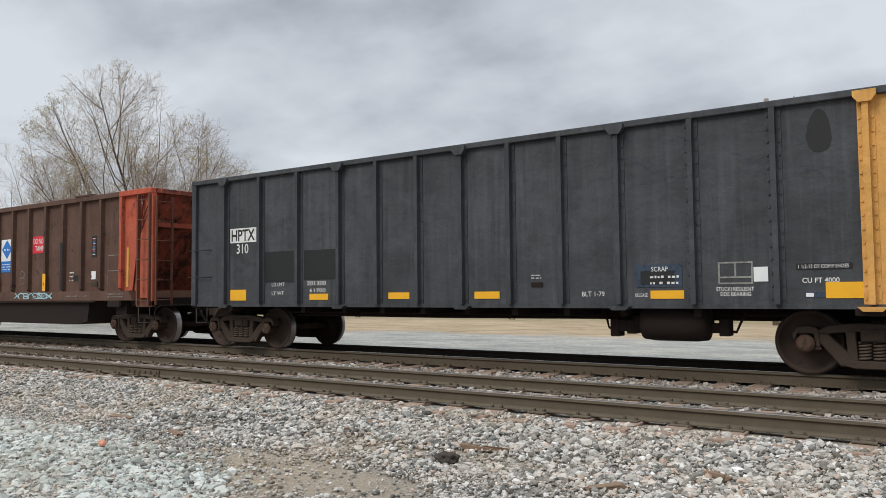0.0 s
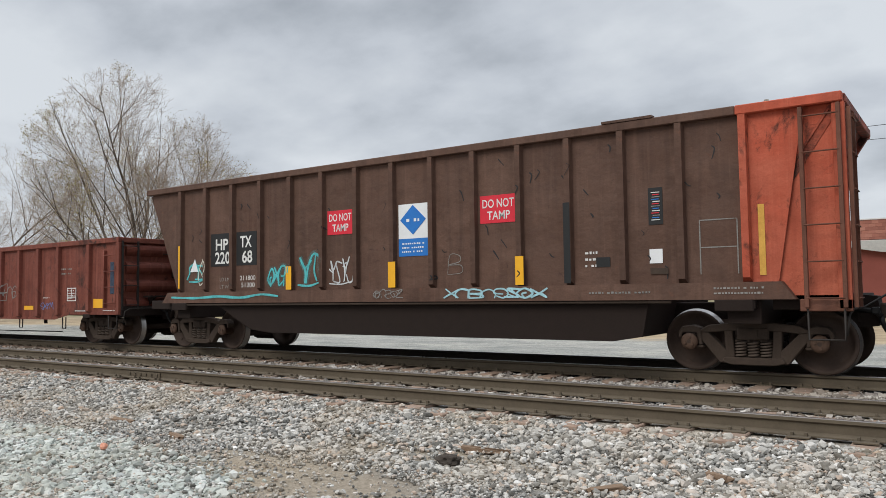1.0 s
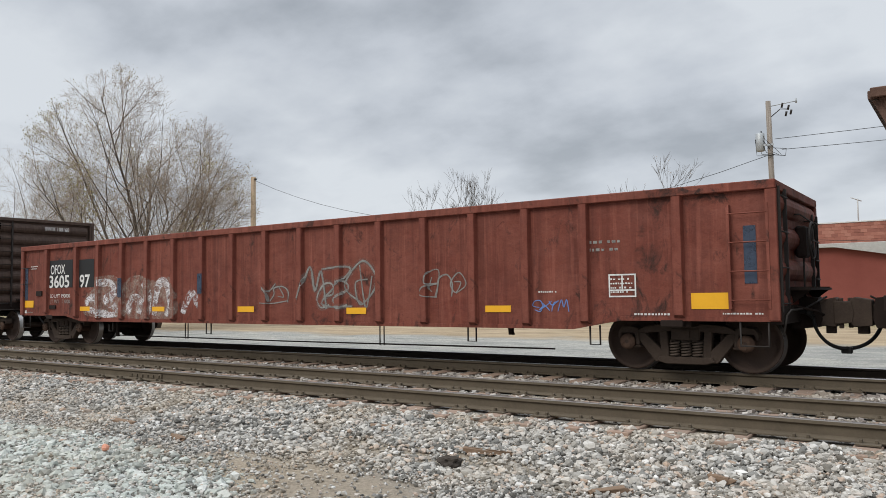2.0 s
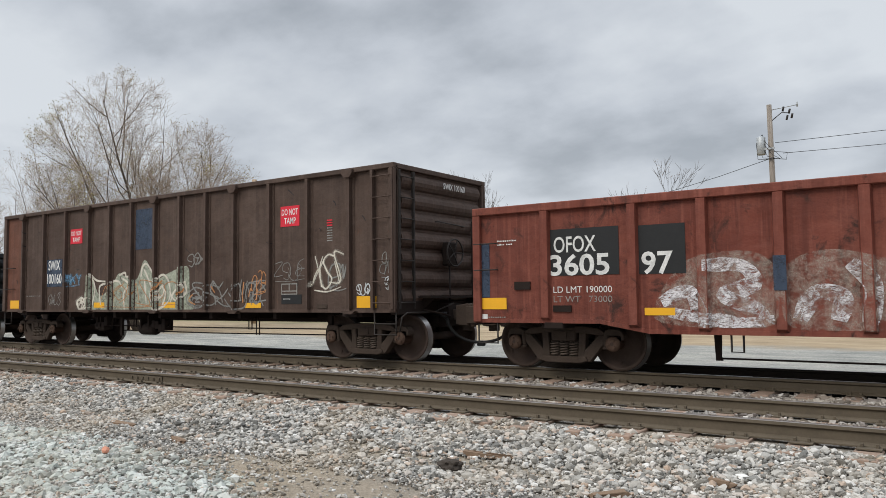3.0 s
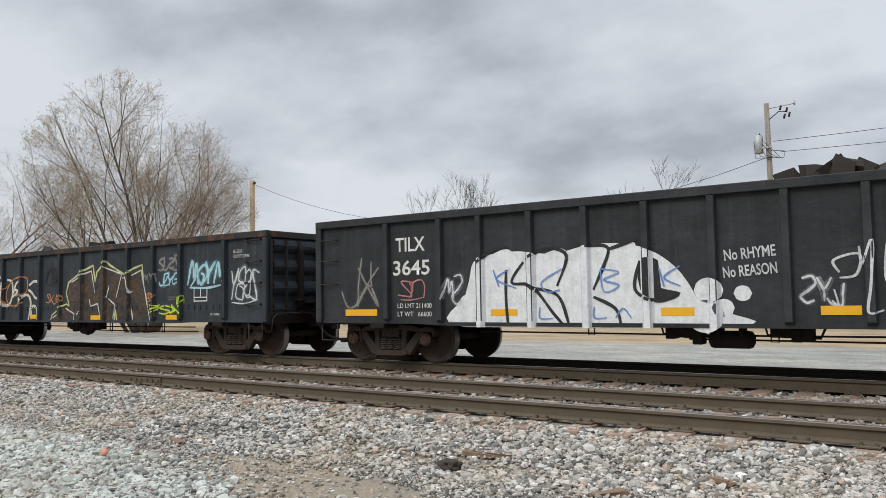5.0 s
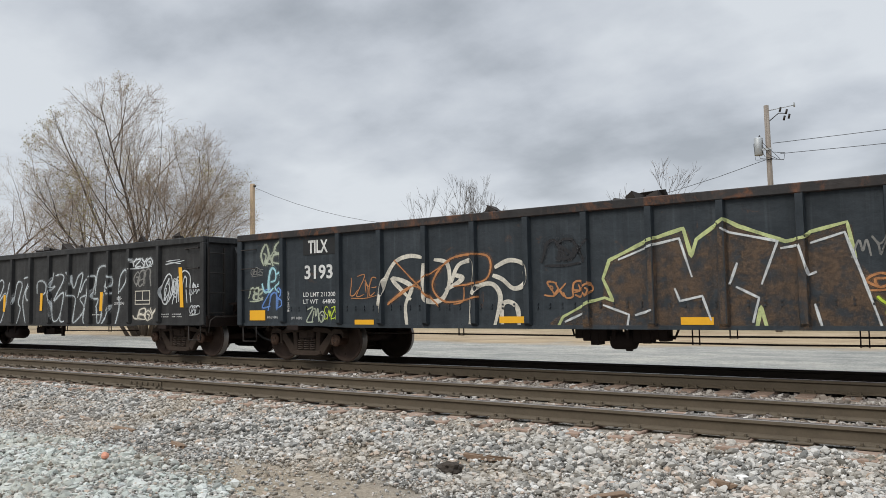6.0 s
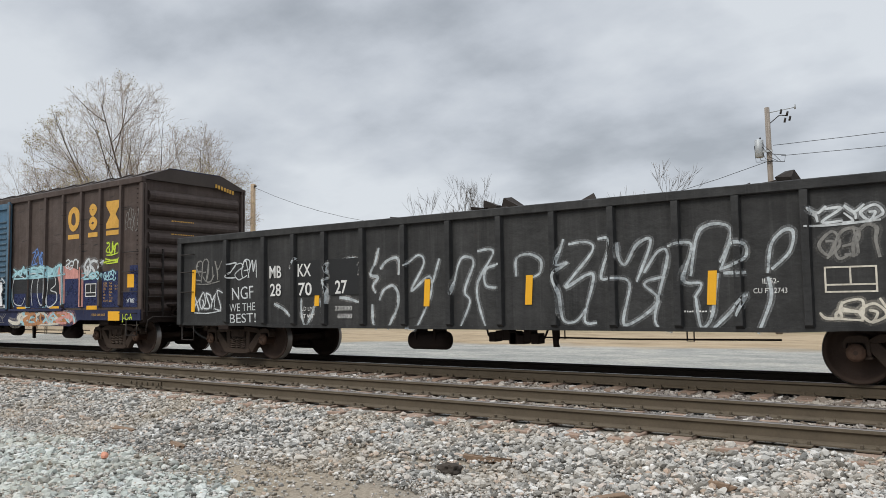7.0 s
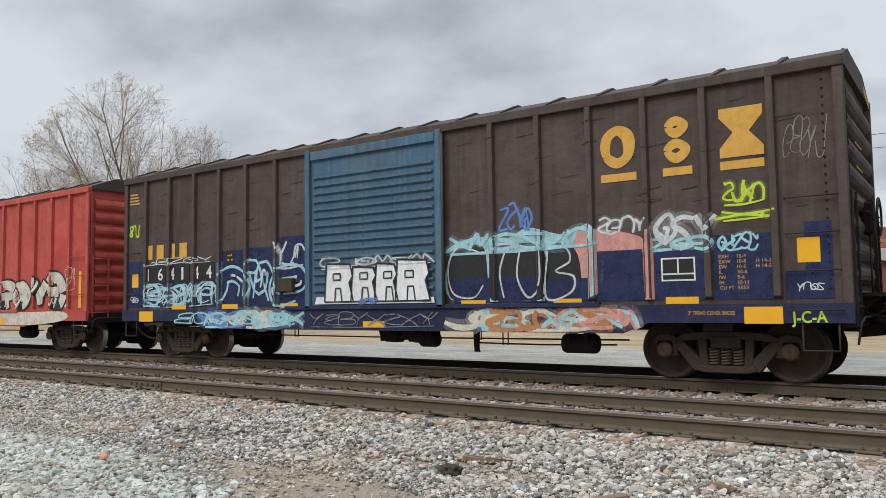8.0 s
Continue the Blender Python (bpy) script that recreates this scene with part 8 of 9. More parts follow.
    for line in (((-0.46, 1.32), (-0.3, 1.88), (-0.12, 1.96), (-0.02, 1.83), (-0.2, 1.38), (-0.1, 1.19), (-0.29, 0.77)), ((0.06, 2.05), (0.37, 2.02), (0.04, 1.43), (0.21, 0.71)), ((0.5, 1.81), (0.22, 1.73), (0.22, 1.46), (0.49, 1.42)), ((0.79, 1.59), (0.8, 1.89), (1.03, 1.95), (1.23, 1.84), (1.21, 1.64), (1.05, 1.56)), ((1.63, 2.16), (1.51, 1.77), (1.68, 1.79), (1.46, 1.6), (1.54, 1.29), (1.59, 0.89), (1.8, 0.86), (1.98, 1.06)), ((1.71, 2.07), (2.01, 2.09), (2.1, 1.94), (1.64, 1.4), (2.0, 1.58), (2.11, 1.52), (1.95, 0.89), (2.15, 0.84)), ((2.19, 2.13), (2.39, 2.09), (2.23, 1.55), (2.37, 1.52))):
        stroke(car, sd, line, 0.040, G_SOFT, 0.006, "soft white sprayed strokes")
    for line in (((2.5, 2.06), (2.52, 1.81), (2.62, 1.72), (2.8, 2.01), (3.01, 2.05), (2.78, 1.45)), ((2.4, 1.52), (2.67, 1.43), (2.57, 0.81), (3.09, 1.15), (2.89, 1.42), (3.2, 1.52)), ((2.89, 1.58), (3.11, 1.89), (3.24, 1.8), (3.03, 0.89), (3.28, 0.71)), ((3.24, 1.96), (3.58, 1.97), (3.46, 1.46), (3.7, 1.4), (3.6, 1.2)), ((3.56, 1.51), (3.71, 2.17), (4.12, 2.16), (3.97, 1.59)), ((3.95, 1.59), (4.28, 1.73), (4.29, 1.93), (4.11, 1.94), (3.96, 1.69)), ((4.0, 1.54), (4.3, 1.54)), ((3.62, 1.2), (3.68, 0.79), (3.83, 0.94), (3.93, 1.54)), ((3.82, 0.74), (4.07, 0.99), (4.29, 1.24), (4.16, 0.94))):
        stroke(car, sd, line, 0.040, G_SOFT, 0.006, "soft white sprayed strokes")
    for line in (((4.57, 1.52), (4.63, 1.91), (4.79, 2.09), (4.9, 2.06), (4.85, 1.8), (4.62, 1.57)), ((4.57, 1.47), (4.6, 1.18), (4.42, 0.7)), ((-1.44, 1.86), (-1.16, 2.04), (-1.04, 1.88), (-1.32, 1.4), (-0.93, 1.65), (-0.9, 1.33), (-1.21, 0.76), (-1.41, 0.73)), ((-0.71, 1.96), (-0.86, 1.52))):
        stroke(car, sd, line, 0.040, G_SOFT, 0.006, "soft white sprayed strokes")
    for line in (((-0.46, 1.32), (-0.3, 1.88), (-0.12, 1.96), (-0.02, 1.83), (-0.2, 1.38), (-0.1, 1.19), (-0.29, 0.77)), ((0.06, 2.05), (0.37, 2.02), (0.04, 1.43), (0.21, 0.71)), ((0.5, 1.81), (0.22, 1.73), (0.22, 1.46), (0.49, 1.42)), ((0.79, 1.59), (0.8, 1.89), (1.03, 1.95), (1.23, 1.84), (1.21, 1.64), (1.05, 1.56)), ((1.63, 2.16), (1.51, 1.77), (1.68, 1.79), (1.46, 1.6), (1.54, 1.29), (1.59, 0.89), (1.8, 0.86), (1.98, 1.06)), ((1.71, 2.07), (2.01, 2.09), (2.1, 1.94), (1.64, 1.4), (2.0, 1.58), (2.11, 1.52), (1.95, 0.89), (2.15, 0.84)), ((2.19, 2.13), (2.39, 2.09), (2.23, 1.55), (2.37, 1.52))):
        stroke(car, sd, line, 0.1, HALO[G_WHITE], 0.003, "")
    for line in (((2.5, 2.06), (2.52, 1.81), (2.62, 1.72), (2.8, 2.01), (3.01, 2.05), (2.78, 1.45)), ((2.4, 1.52), (2.67, 1.43), (2.57, 0.81), (3.09, 1.15), (2.89, 1.42), (3.2, 1.52)), ((2.89, 1.58), (3.11, 1.89), (3.24, 1.8), (3.03, 0.89), (3.28, 0.71)), ((3.24, 1.96), (3.58, 1.97), (3.46, 1.46), (3.7, 1.4), (3.6, 1.2)), ((3.56, 1.51), (3.71, 2.17), (4.12, 2.16), (3.97, 1.59)), ((3.95, 1.59), (4.28, 1.73), (4.29, 1.93), (4.11, 1.94), (3.96, 1.69)), ((4.0, 1.54), (4.3, 1.54)), ((3.62, 1.2), (3.68, 0.79), (3.83, 0.94), (3.93, 1.54)), ((3.82, 0.74), (4.07, 0.99), (4.29, 1.24), (4.16, 0.94))):
        stroke(car, sd, line, 0.1, HALO[G_WHITE], 0.003, "")
    for line in (((4.57, 1.52), (4.63, 1.91), (4.79, 2.09), (4.9, 2.06), (4.85, 1.8), (4.62, 1.57)), ((4.57, 1.47), (4.6, 1.18), (4.42, 0.7)), ((-1.44, 1.86), (-1.16, 2.04), (-1.04, 1.88), (-1.32, 1.4), (-0.93, 1.65), (-0.9, 1.33), (-1.21, 0.76), (-1.41, 0.73)), ((-0.71, 1.96), (-0.86, 1.52))):
        stroke(car, sd, line, 0.1, HALO[G_WHITE], 0.003, "")
    tag(car, sd, 5.04, 5.9, 2.14, 2.38, G_WHITE, 4, 141, 0.035)
    tag(car, sd, 5.2, 5.85, 1.65, 2.1, G_GREY, 3, 142, 0.04)
    lube_plate(car, 5.24, 5.83, 1.24, 1.58, y, G_CREAM)
    tag(car, sd, 5.18, 6.1, 0.86, 1.18, G_CREAM, 4, 143, 0.035)
    bubble_piece(car, sd, 6.3, 7.3, 1.2, 2.05, None, G_WHITE, 3, 144, 0.03, None)
    tag(car, sd, 6.5, 7.0, 2.14, 2.26, G_WHITE, 1, 145, 0.02)
    tag(car, sd, 7.3, 7.68, 1.45, 1.72, G_WHITE, 3, 146, 0.025)
    tag(car, sd, 7.28, 7.62, 1.0, 1.2, G_WHITE, 3, 147, 0.025)
    words(car, "CU FT 2743", 4.38, 1.25, 0.07, M_WHITE, y, 0.42)
    words(car, "IL 52-", 4.5, 1.38, 0.07, M_WHITE, y, 0.2)
    bars(car, 6.27, 0.92, 0.3, 0.12, 2, M_WHITE, y, 25)
    bars(car, 6.66, 0.92, 0.36, 0.12, 2, M_WHITE, y, 26)
    bars(car, 3.45, 0.98, 0.5, 0.06, 1, M_WHITE, y, 27)
    low_gear(car, sd, 7.84, material=M_GREYBLACK)
    bars(car, -0.55, 1.75, 0.6, 0.45, 4, M_FADED, 0.0, 35).matrix_basis = BODY @ pose(7.765, 0, 0, 0, 0, 90)


def dress_boxcar():
    car, sd = box_car, box_side
    y = sd.y - 0.005
    # old navy paint showing low on the side
    for x0, x1, z1 in ((-7.6, -6.94, 2.3), (-6.82, -6.06, 1.75), (-5.94, -5.18, 1.74), (-5.06, -4.33, 1.74), (-4.2, -3.48, 2.4), (-3.36, -2.6, 2.42), (-2.48, -1.66, 2.6), (2.60, 3.34, 1.6), (1.75, 2.48, 1.6),
                       (3.46, 4.2, 1.55), (4.33, 5.07, 1.95), (5.20, 5.92, 1.9), (6.05, 6.80, 2.09), (6.95, 7.2, 1.55), (7.2, 7.52, 2.2)):
        panel(car, x0, x1, 1.18, z1, G_NAVY, y, "paint_patch", "older worn navy paint")
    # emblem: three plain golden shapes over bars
    bm = bmesh.new()
    ribbon(bm, smooth([(4.55, 3.4), (4.55, 3.66), (4.72, 3.78), (4.88, 3.66), (4.88, 3.4), (4.72, 3.28)], True), 0.16, sd, 0.006)
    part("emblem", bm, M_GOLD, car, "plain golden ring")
    bm = bmesh.new()
    ribbon(bm, smooth([(5.48, 3.72), (5.59, 3.80), (5.71, 3.72), (5.59, 3.62)], True), 0.13, sd, 0.006)
    ribbon(bm, smooth([(5.46, 3.37), (5.59, 3.47), (5.73, 3.37), (5.59, 3.25)], True), 0.13, sd, 0.0065)
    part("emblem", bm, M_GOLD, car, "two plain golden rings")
    part("emblem", prism(bmesh.new(), [(6.19, 3.17), (6.76, 3.17), (6.76, 3.30), (6.58, 3.52), (6.76, 3.74), (6.76, 3.87), (6.19, 3.87), (6.19, 3.74), (6.37, 3.52), (6.19, 3.30)], y - 0.004, y), M_GOLD, car, "plain golden hourglass shape")
    for x0, x1 in ((4.45, 5.0), (5.39, 5.81), (6.19, 6.76)):
        panel(car, x0, x1, 3.0, 3.12, M_GOLD, y, "emblem_bar", "golden bar")
    for k in range(4):
        panel(car, -6.92 + 0.42 * k, -6.66 + 0.42 * k, 2.32, 2.66, M_GOLD, y - 0.003, "emblem_block", "plain golden block")
    for t, x in (("16", -6.92), ("41", -6.06), ("44", -5.20)):
        panel(car, x - 0.03, x + 0.76, 1.75, 2.18, M_PATCH, y - 0.004, "paint_patch", "black patch behind white numbers")
        words(car, t[0], x + 0.06, 1.82, 0.28, M_WHITE, y - 0.008, 0.07 if t[0] == "1" else 0.17, 0.01)
        words(car, t[1], x + 0.48, 1.82, 0.28, M_WHITE, y - 0.008, 0.07 if t[1] == "1" else 0.18, 0.01)
    bm = bmesh.new()
    for k in range(4):
        box(bm, -7.56, -7.18 - 0.03 * k, y - 0.002, y, 3.70 + 0.075 * k, 3.735 + 0.075 * k)
    part("stripe_label", bm, M_GOLD, car, "four thin golden bars")
    for spots in ((-7.04, -6.52, 0.85, 1.09), (6.44, 6.92, 0.85, 1.08), (-0.20, 0.30, 0.75, 0.87)):
        panel(car, *spots, M_REFLECT, -1.57, "reflector", "yellow reflective strip")
    yellow_marks(car, sd, ((-5.92, -5.42, 1.13, 1.23), (-4.2, -3.7, 1.13, 1.23), (-2.42, -1.93, 1.13, 1.23), (1.90, 2.38, 1.13, 1.23), (3.61, 4.08, 1.13, 1.23), (5.37, 5.83, 1.13, 1.23), (7.11, 7.38, 1.66, 1.99), (-7.45, -7.2, 1.67, 1.99)))
    panel(car, 5.32, 5.80, 1.46, 1.80, M_PATCH, y - 0.003, "paint_patch")
    lube_plate(car, 5.32, 5.80, 1.46, 1.80, y - 0.008)
    for k, (a, b) in enumerate((("EXH", "15-4"), ("EXW", "10-8"), ("EW", "10-0"), ("IL", "50-6"), ("IW", "9-6"), ("IH", "10-11"), ("CU FT", "5053"))):
        z = 1.76 - 0.073 * k
        words(car, a, 6.12, z, 0.05, M_GOLD, y - 0.005)
        words(car, b, 6.36, z, 0.05, M_GOLD, y - 0.005)
    words(car, "H 14-2", 6.60, 1.69, 0.05, M_GOLD, y - 0.005)
    words(car, "H 14-5", 6.60, 1.615, 0.05, M_GOLD, y - 0.005)
    words(car, "2\" TREAD COND. SHOES", 5.70, 0.97, 0.055, M_GOLD, -1.572, 0.62)
    words(car, "J-C-A", 7.02, 0.86, 0.15, G_LIME, -1.572, 0.42, 0.02, 2)
    # graffiti
    bm = bmesh.new()
    blob(bm, [(1.65, 2.09), (2.12, 2.18), (2.39, 2.05), (2.38, 1.25), (1.88, 1.23), (1.65, 1.36)], sd, 0.0075)
    part("graffiti_fill", bm, G_BLACK, car, "black sprayed letter shape")
    bm = bmesh.new()
    blob(bm, [(2.5, 2.0), (2.91, 2.15), (3.45, 2.04), (3.43, 1.22), (2.54, 1.22)], sd, 0.0075)
    part("graffiti_fill", bm, G_BLACK, car, "black sprayed letter shape")
    bm = bmesh.new()
    blob(bm, [(3.53, 2.05), (3.9, 2.07), (4.06, 1.82), (4.05, 1.23), (3.57, 1.24)], sd, 0.0075)
    part("graffiti_fill", bm, G_BLACK, car, "black sprayed letter shape")
    for line in (((2.26, 2.05), (1.85, 2.14), (1.65, 1.81), (1.74, 1.36), (2.14, 1.27), (2.34, 1.48)), ((2.39, 2.05), (2.72, 2.16), (3.29, 2.05)), ((2.78, 2.07), (2.66, 1.69), (2.73, 1.26)), ((3.04, 2.06), (2.98, 1.6), (3.18, 1.26), (3.4, 1.5), (3.41, 2.01)), ((3.53, 2.0), (3.49, 1.25), (3.91, 1.33), (3.96, 1.58), (3.66, 1.67), (3.9, 1.82), (3.84, 2.03), (3.53, 2.04))):
        stroke(car, sd, line, 0.03, G_WHITE, 0.0115, "white sprayed rim")
    bm = bmesh.new()
    blob(bm, [(1.68, 1.25), (1.70, 2.1), (2.2, 2.3), (2.8, 2.25), (3.2, 2.4), (3.8, 2.25), (4.3, 2.35), (4.36, 1.3), (3.0, 1.2)], sd, 0.0045)
    part("graffiti_fill", bm, G_LIGHTBLUE, car, "pale blue sprayed cloud behind letters")
    bm = bmesh.new()
    blob(bm, [(3.95, 1.3), (4.0, 2.2), (4.3, 2.3), (5.0, 2.15), (5.12, 1.9), (4.75, 1.95), (4.4, 1.85), (4.36, 1.3)], sd, 0.0048)
    blob(bm, [(5.08, 1.2), (5.06, 2.1), (5.2, 2.15), (5.24, 1.2)], sd, 0.0052)
    part("graffiti_fill", bm, G_PINK, car, "salmon pink sprayed area")
    tag(car, sd, 1.7, 4.3, 2.05, 2.34, G_LIGHTBLUE, 6, 152, 0.06, 0.0115)
    tag(car, sd, 2.68, 3.26, 2.35, 2.82, G_BLUE, 4, 153, 0.035)
    tag(car, sd, 4.38, 5.08, 2.2, 2.45, G_WHITE, 4, 154, 0.035)
    tag(car, sd, 5.25, 6.02, 1.95, 2.45, G_WHITE, 3, 155, 0.07)
    tag(car, sd, 5.2, 6.0, 1.9, 2.1, G_LIGHTBLUE, 3, 156, 0.05)
    tag(car, sd, 6.12, 6.64, 1.85, 2.12, G_LIGHTBLUE, 5, 157, 0.03)
    tag(car, sd, 6.22, 6.72, 2.52, 2.85, G_LIME, 4, 158, 0.035)
    tag(car, sd, 6.2, 6.8, 2.3, 2.42, G_LIME, 1, 159, 0.03)
    tag(car, sd, 7.02, 7.5, 3.05, 3.6, G_GREY, 5, 160, 0.013)
    tag(car, sd, 7.1, 7.4, 1.28, 1.4, G_WHITE, 4, 161, 0.014)
    bm = bmesh.new()
    blob(bm, [(-6.9, 1.2), (-6.8, 1.7), (-5.5, 1.75), (-4.4, 1.8), (-4.3, 2.15), (-3.6, 2.1), (-3.0, 2.25), (-2.2, 2.1), (-1.75, 2.2), (-1.7, 1.2), (-4.0, 1.18)], sd, 0.003)
    part("graffiti_fill", bm, G_BLUEGHOST, car, "thin blue sprayed haze")
    bubble_piece(car, sd, -4.35, -1.75, 1.2, 2.2, None, G_LIGHTBLUE, 3, 162, 0.055, G_WHITE, "blue graffiti lettering shapes", 0.2, 0.25)
    bubble_piece(car, sd, -6.9, -4.4, 1.2, 1.75, None, G_LIGHTBLUE, 4, 172, 0.04, G_WHITE, "", 0.2, 0.25)
    tag(car, sd, -2.6, -1.78, 1.98, 2.48, G_WHITE, 3, 163, 0.045)
    tag(car, sd, -6.95, -4.4, 1.2, 1.72, G_LIGHTBLUE, 5, 164, 0.06)
    tag(car, sd, -6.9, -4.5, 1.22, 1.7, G_WHITE, 6, 165, 0.025)
    tag(car, sd, -6.95, -4.6, 2.18, 2.34, G_WHITE, 5, 166, 0.02)
    tag(car, sd, -7.55, -7.2, 2.9, 3.2, G_LIME, 3, 167, 0.03)
    tag(car, sd, -7.5, -7.2, 1.3, 1.45, G_WHITE, 3, 168, 0.018)
    door = Side(-1.588, [], 0.05, 0.0)
    for k, (x0, x1, top) in enumerate(((-1.12, -0.42, 1.98), (-0.46, 0.14, 1.90), (0.10, 0.62, 1.94), (0.58, 1.32, 1.99))):
        lean = 0.05
        cell = [(x0, 1.24), (x0 + lean, top), (x1 - 0.06, top - 0.03), (x1, 1.72), (x1 - 0.08, 1.60), (x1 + 0.02, 1.24)]
        part("graffiti_fill", prism(bmesh.new(), cell, door.y - 0.004 - 0.002 * k, door.y), G_SILVER, car, "silver sprayed block shape on the door")
        bm = bmesh.new()
        ribbon(bm, cell + cell[:1], 0.035, door, 0.013)
        ribbon(bm, [(x0 + 0.22, 1.78), (x0 + 0.40, 1.78), (x0 + 0.40, 1.66), (x0 + 0.22, 1.66), (x0 + 0.22, 1.78)], 0.03, door, 0.013)
        ribbon(bm, [(x0 + 0.26, 1.24), (x0 + 0.28, 1.5), (x0 + 0.40, 1.5), (x0 + 0.44, 1.24)], 0.03, door, 0.013)
        part("graffiti_outline", bm, G_BLACK, car, "black sprayed rim")
    part("graffiti_fill", prism(bmesh.new(), [(-1.38, 1.20), (1.42, 1.20), (1.40, 1.30), (-1.34, 1.34)], door.y - 0.003, door.y), G_SILVER, car, "silver sprayed ground line")
    tag(car, door, -1.2, 1.35, 1.9, 2.08, G_SOFT, 6, 178, 0.03, 0.01)
    tag(car, door, -0.25, 0.15, 1.2, 1.3, G_BLUE, 3, 179, 0.03, 0.016)
    sill = Side(-1.57, [], 0.05, 0.0)
    rng = random.Random(31)
    for x0, x1, mats in ((-5.0, -1.7, (G_CREAM, G_LIGHTBLUE, G_TEAL, G_BLUE)), (1.6, 5.0, (G_PINK, G_LIGHTBLUE, G_CREAM, G_ORANGE, G_TEAL))):
        for k in range(9):
            a = rng.uniform(x0, x1 - 0.8)
            tag(car, sill, a, a + rng.uniform(0.7, 1.2), 0.76, 1.06, rng.choice(mats), rng.choice((2, 3)), 300 + k + int(10 * (x0 + 6)), rng.uniform(0.05, 0.11), 0.004)
    tag(car, sill, -5.6, -2.0, 0.78, 1.05, G_LIGHTBLUE, 7, 170, 0.03)
    tag(car, sill, -1.5, 1.4, 0.78, 1.05, G_GREY, 8, 171, 0.018)
    part("hinge_box", boxed(-2.42, -1.98, -1.62, -1.49, 1.46, 1.74, 0.02), M_TRUCK, car, "grey steel box beside the door")
    panel(car, -4.06, -3.82, 2.10, 2.40, M_PATCH, y - 0.004, "placard", "small framed placard")
    bars(car, -4.02, 2.15, 0.16, 0.2, 2, M_GOLD, y - 0.008, 30)
    for z in (2.53, 2.05, 1.55, 1.03):
        grab(car, 6.98, 7.62, z, sd.y - (0.07 if z < 1.2 else 0))
    for z in (2.5, 2.0, 1.5):
        grab(car, -7.66, -7.15, z, sd.y)
    end_ladder(car, 7.72, 1, -1.40, 0.95, 2.6, 5, M_IRON)
    end_fittings(car, 7.72, 2.7, M_BOXBROWN, 2.35, ())
    # lettering on the corrugated end
    words(car, "164144", -0.12, 4.38, 0.13, M_WHITE, 0.0, 0.55, 0.01).matrix_basis = BODY @ pose(7.70, 0, 0, 0, 0, 90)
    bars(car, -0.55, 4.36, 0.36, 0.19, 1, M_WHITE, 0.0, 33).matrix_basis = BODY @ pose(7.70, 0, 0, 0, 0, 90)
    for z in (3.28, 2.95):
        bars(car, -0.75, z, 0.75, 0.08, 1, M_GOLD, 0.0, 34).matrix_basis = BODY @ pose(7.755, 0, 0, 0, 0, 90)
    bm = bmesh.new()
    for k in range(26):
        z = 1.3 + 0.115 * k
        box(bm, 7.47, 7.495, sd.y - 0.012, sd.y, z, z + 0.025)
    tagged(part("rivets", bm, M_UNDER, car, "column of rivets"), kind="stuff")
    for x in (-7.4, 7.35):
        stirrup(car, x, -1.53, 0.86, 0.36, 0.42)
    # yellow marks on the gable end
    bm = bmesh.new()
    for k in range(7):
        box(bm, 7.752, 7.757, 0.55 + 0.09 * k, 0.61 + 0.09 * k, 4.30 - 0.02 * k, 4.40 - 0.02 * k)
    part("end_marks", bm, M_GOLD, car, "small yellow marks on the gable")
    rng = random.Random(8)
    bm = bmesh.new()
    for _ in range(60):
        x, z = rng.uniform(-7.4, 7.4), rng.uniform(2.3, 4.0)
        if -1.7 < x < 1.75:
            continue
        ribbon(bm, smooth([(x, z), (x + 0.12, z + 0.01), (x + rng.uniform(0.15, 0.4), z + 0.03)]), rng.uniform(0.006, 0.016), sd, 0.004)
    tagged(part("scars", bm, M_PATCH, car, "dark scrapes in the paint"), kind="stuff")


def dress_last():
    car, sd = last_car, last_side
    bubble_piece(car, sd, 3.2, 6.6, 1.15, 2.2, G_CREAM, G_BLACK, 4, 181, 0.05, G_PALE, "cream and white graffiti lettering shapes", 0.2, 0.2)
    tag(car, sd, 6.6, 7.1, 1.7, 2.3, G_CREAM, 3, 182, 0.02)
    panel(car, 6.05, 6.7, 1.22, 1.68, G_CREAM, sd.y - 0.005, "paint_patch", "cream painted patch")
    panel(car, 7.28, 7.40, 1.2, 2.15, M_REFLECT, sd.y - 0.005, "reflector", "yellow upright reflective strip")
    sill = Side(-1.57, [], 0.05, 0.0)
    bm = bmesh.new()
    blob(bm, [(3.0, 0.74), (3.0, 1.08), (5.0, 1.1), (6.7, 1.1), (6.75, 0.88), (5.0, 0.74)], sill, 0.004)
    part("graffiti_fill", bm, G_CREAM, car, "pale sprayed band on the sill")
    panel(car, 3.2, 3.66, 0.76, 0.92, M_REFLECT, -1.577, "reflector", "yellow reflective strip")
    for z in (2.53, 2.05, 1.55):
        grab(car, 6.95, 7.62, z, sd.y, M_BOXRED)
    end_ladder(car, 7.72, 1, -1.40, 0.95, 2.6, 5, M_BOXRED)
    stirrup(car, 7.35, -1.53, 0.86, 0.36, 0.42)


for dress in (dress_black, dress_tub, dress_red, dress_brown, dress_night, dress_blue, dress_grey, dress_boxcar, dress_last):
    dress()


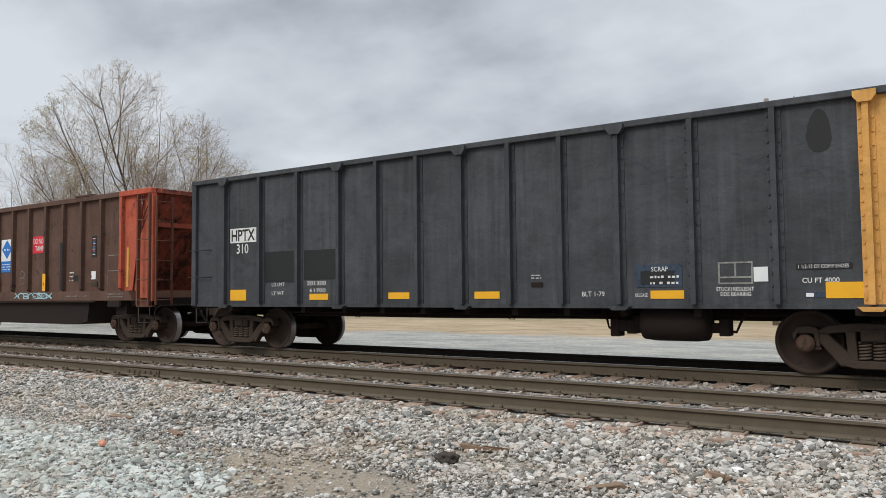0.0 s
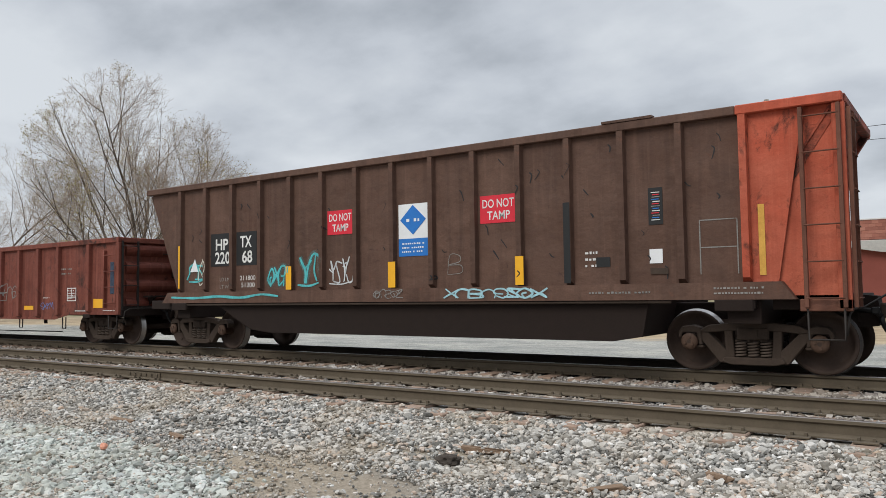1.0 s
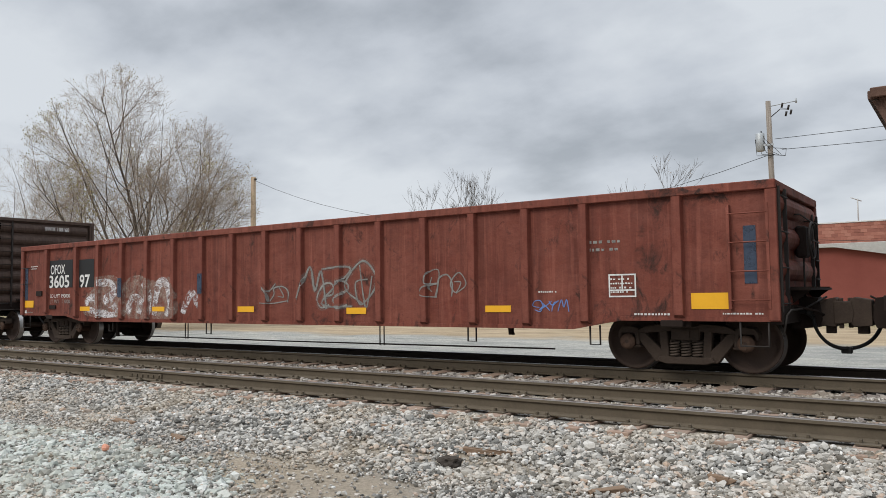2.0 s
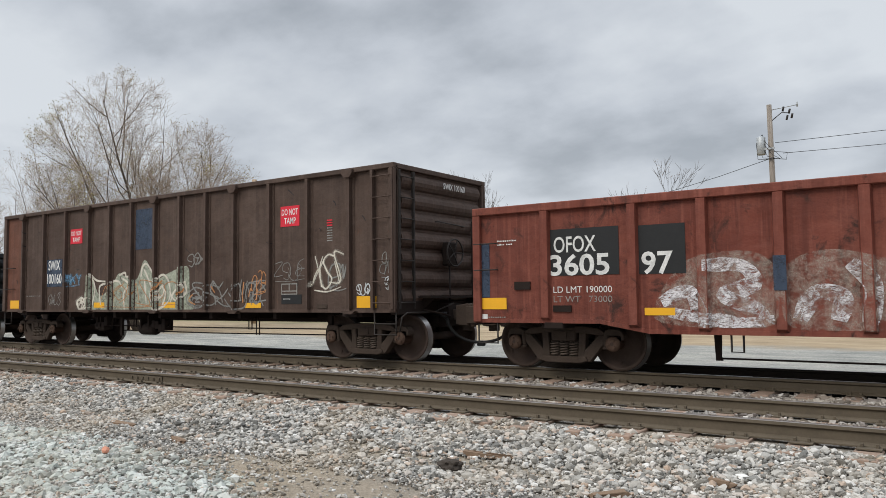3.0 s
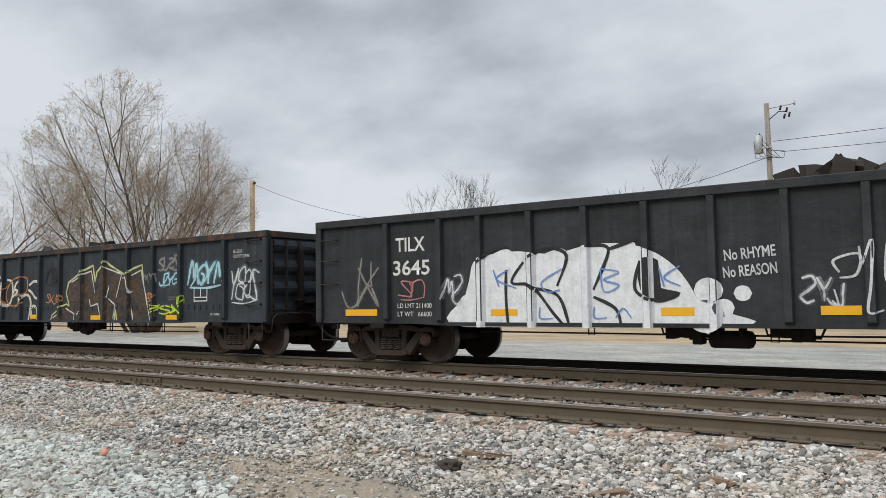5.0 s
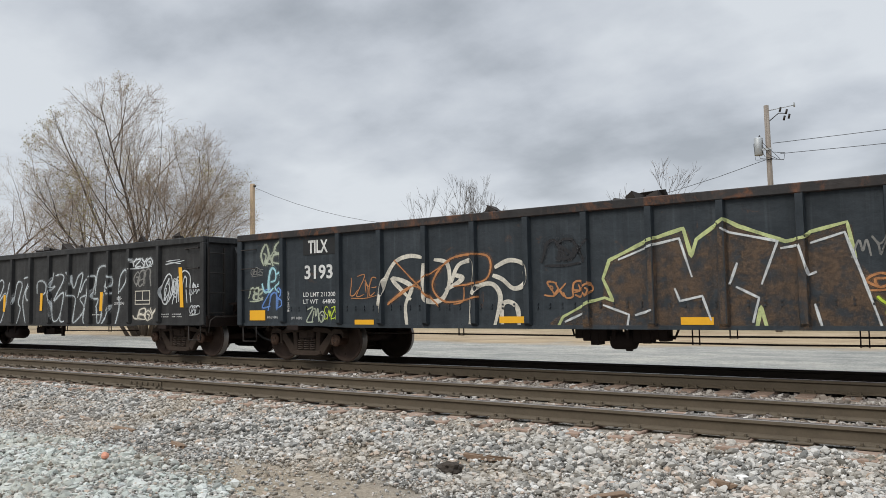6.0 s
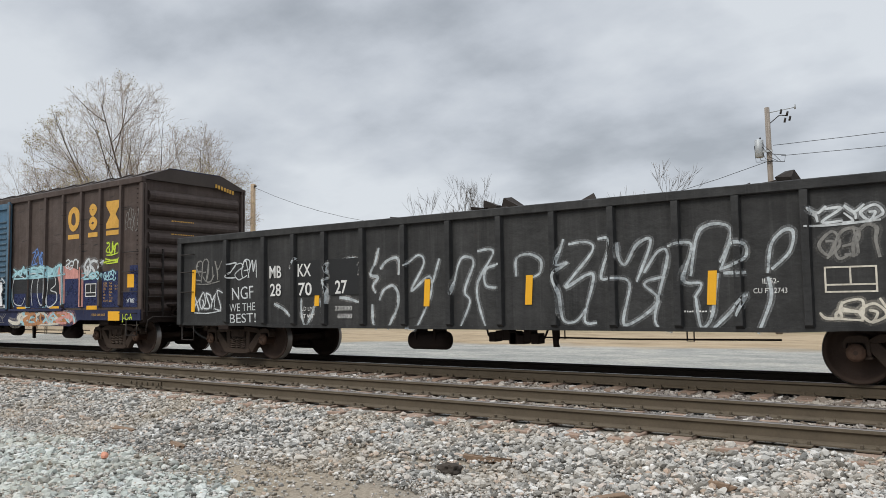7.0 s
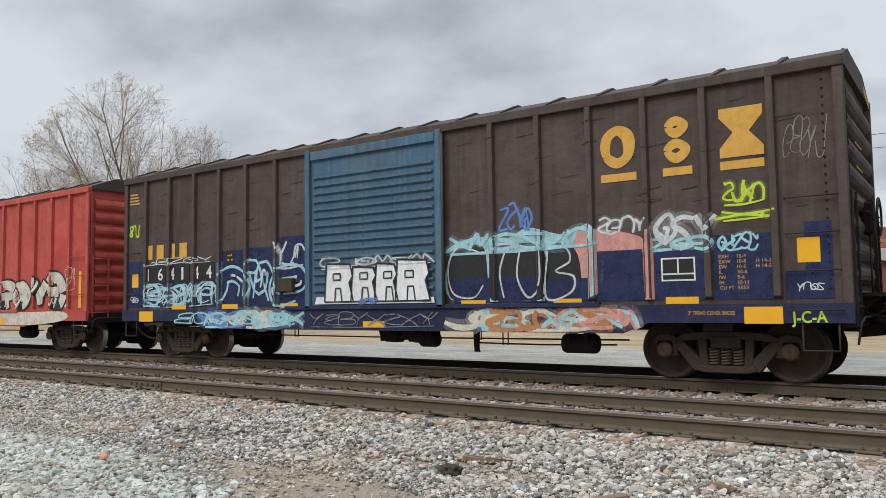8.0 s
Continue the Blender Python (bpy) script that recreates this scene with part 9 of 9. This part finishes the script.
def scrap_load(car_u, hl, peaks, seed, label):
    """A heap of twisted scrap that lies on the car's floor, with a few pieces over the rim."""
    rng = random.Random(seed)
    load = tagged(new("scrap_load"), label, "scrap metal", "scrap loads")
    load.location = (car_u, TRAIN_Y, 1.05)
    bm = bmesh.new()
    n, w = 40, 8
    grid = [[bm.verts.new((-hl + 0.3 + (2 * hl - 0.6) * i / n, -1.38 + 2.76 * j / w, (1.25 + 0.22 * noise.noise((i * 0.7, j * 0.9, seed))) if 0 < i < n and 0 < j < w else 0.0)) for j in range(w + 1)] for i in range(n + 1)]
    for i in range(n):
        for j in range(w):
            bm.faces.new((grid[i][j], grid[i + 1][j], grid[i + 1][j + 1], grid[i][j + 1]))
    part("heap", bm, M_SCRAP, load)
    for x0, x1, z in peaks:
        x = x0
        while x < x1:
            c = boxed(-rng.uniform(0.06, 0.24), rng.uniform(0.06, 0.24), -0.08, rng.uniform(0.02, 0.12), -0.4, rng.uniform(0.05, 0.16))
            for v in c.verts:
                v.co += Vector((rng.uniform(-0.06, 0.06), rng.uniform(-0.06, 0.06), rng.uniform(-0.05, 0.05)))
            part("scrap_piece", c, M_SCRAP, load, m=pose(x, rng.uniform(-1.0, -0.1), 0.97 * z - 1.05 - rng.uniform(0.0, 0.16), rng.uniform(-35, 35), rng.uniform(-35, 35), rng.uniform(0, 180)))
            x += rng.uniform(0.07, 0.17)
    CARS.append((load, car_u))


scrap_load(-76.23, 7.9, ((0.3, 2.1, 2.92), (3.3, 4.1, 2.84), (5.1, 5.3, 2.78), (6.3, 6.6, 2.84)), 1, "dark scrap metal heaped in the black gondola car")
scrap_load(-93.33, 7.8, ((-2.2, -1.9, 2.74), (0.0, 0.9, 2.80)), 2, "dark scrap metal lying in the blue-black gondola car")
scrap_load(-110.08, 7.8, ((-2.6, -2.2, 2.86), (-0.2, 0.3, 2.86), (1.9, 2.1, 2.80), (4.1, 4.8, 2.84), (6.1, 6.3, 2.8)), 3, "dark scrap metal heaped in the grey-black gondola car")


# ---- what moves ----


def motions():
    """The train rolls past at a steady speed; its wheels turn on the rails."""
    steps = [i / FPS for i in range(8 * FPS + 1)]
    along = {t: SPEED * t + (0.49 if t < 0.52 else 0.0) for t in steps}  # it halts for a thirtieth of a second after 0.5 s
    for car, u in CARS:
        height = car.location.z
        walk(car, [(t, pose(u + along[t], TRAIN_Y, height)) for t in steps])
    turn = math.degrees(1.0 / WHEEL_R)
    for k, (wheels, x) in enumerate(WHEELSETS):
        walk(wheels, [(t, pose(x, 0, WHEEL_R, 0, (37 * k + turn * along[t]) % 360, 0)) for t in steps])


motions()
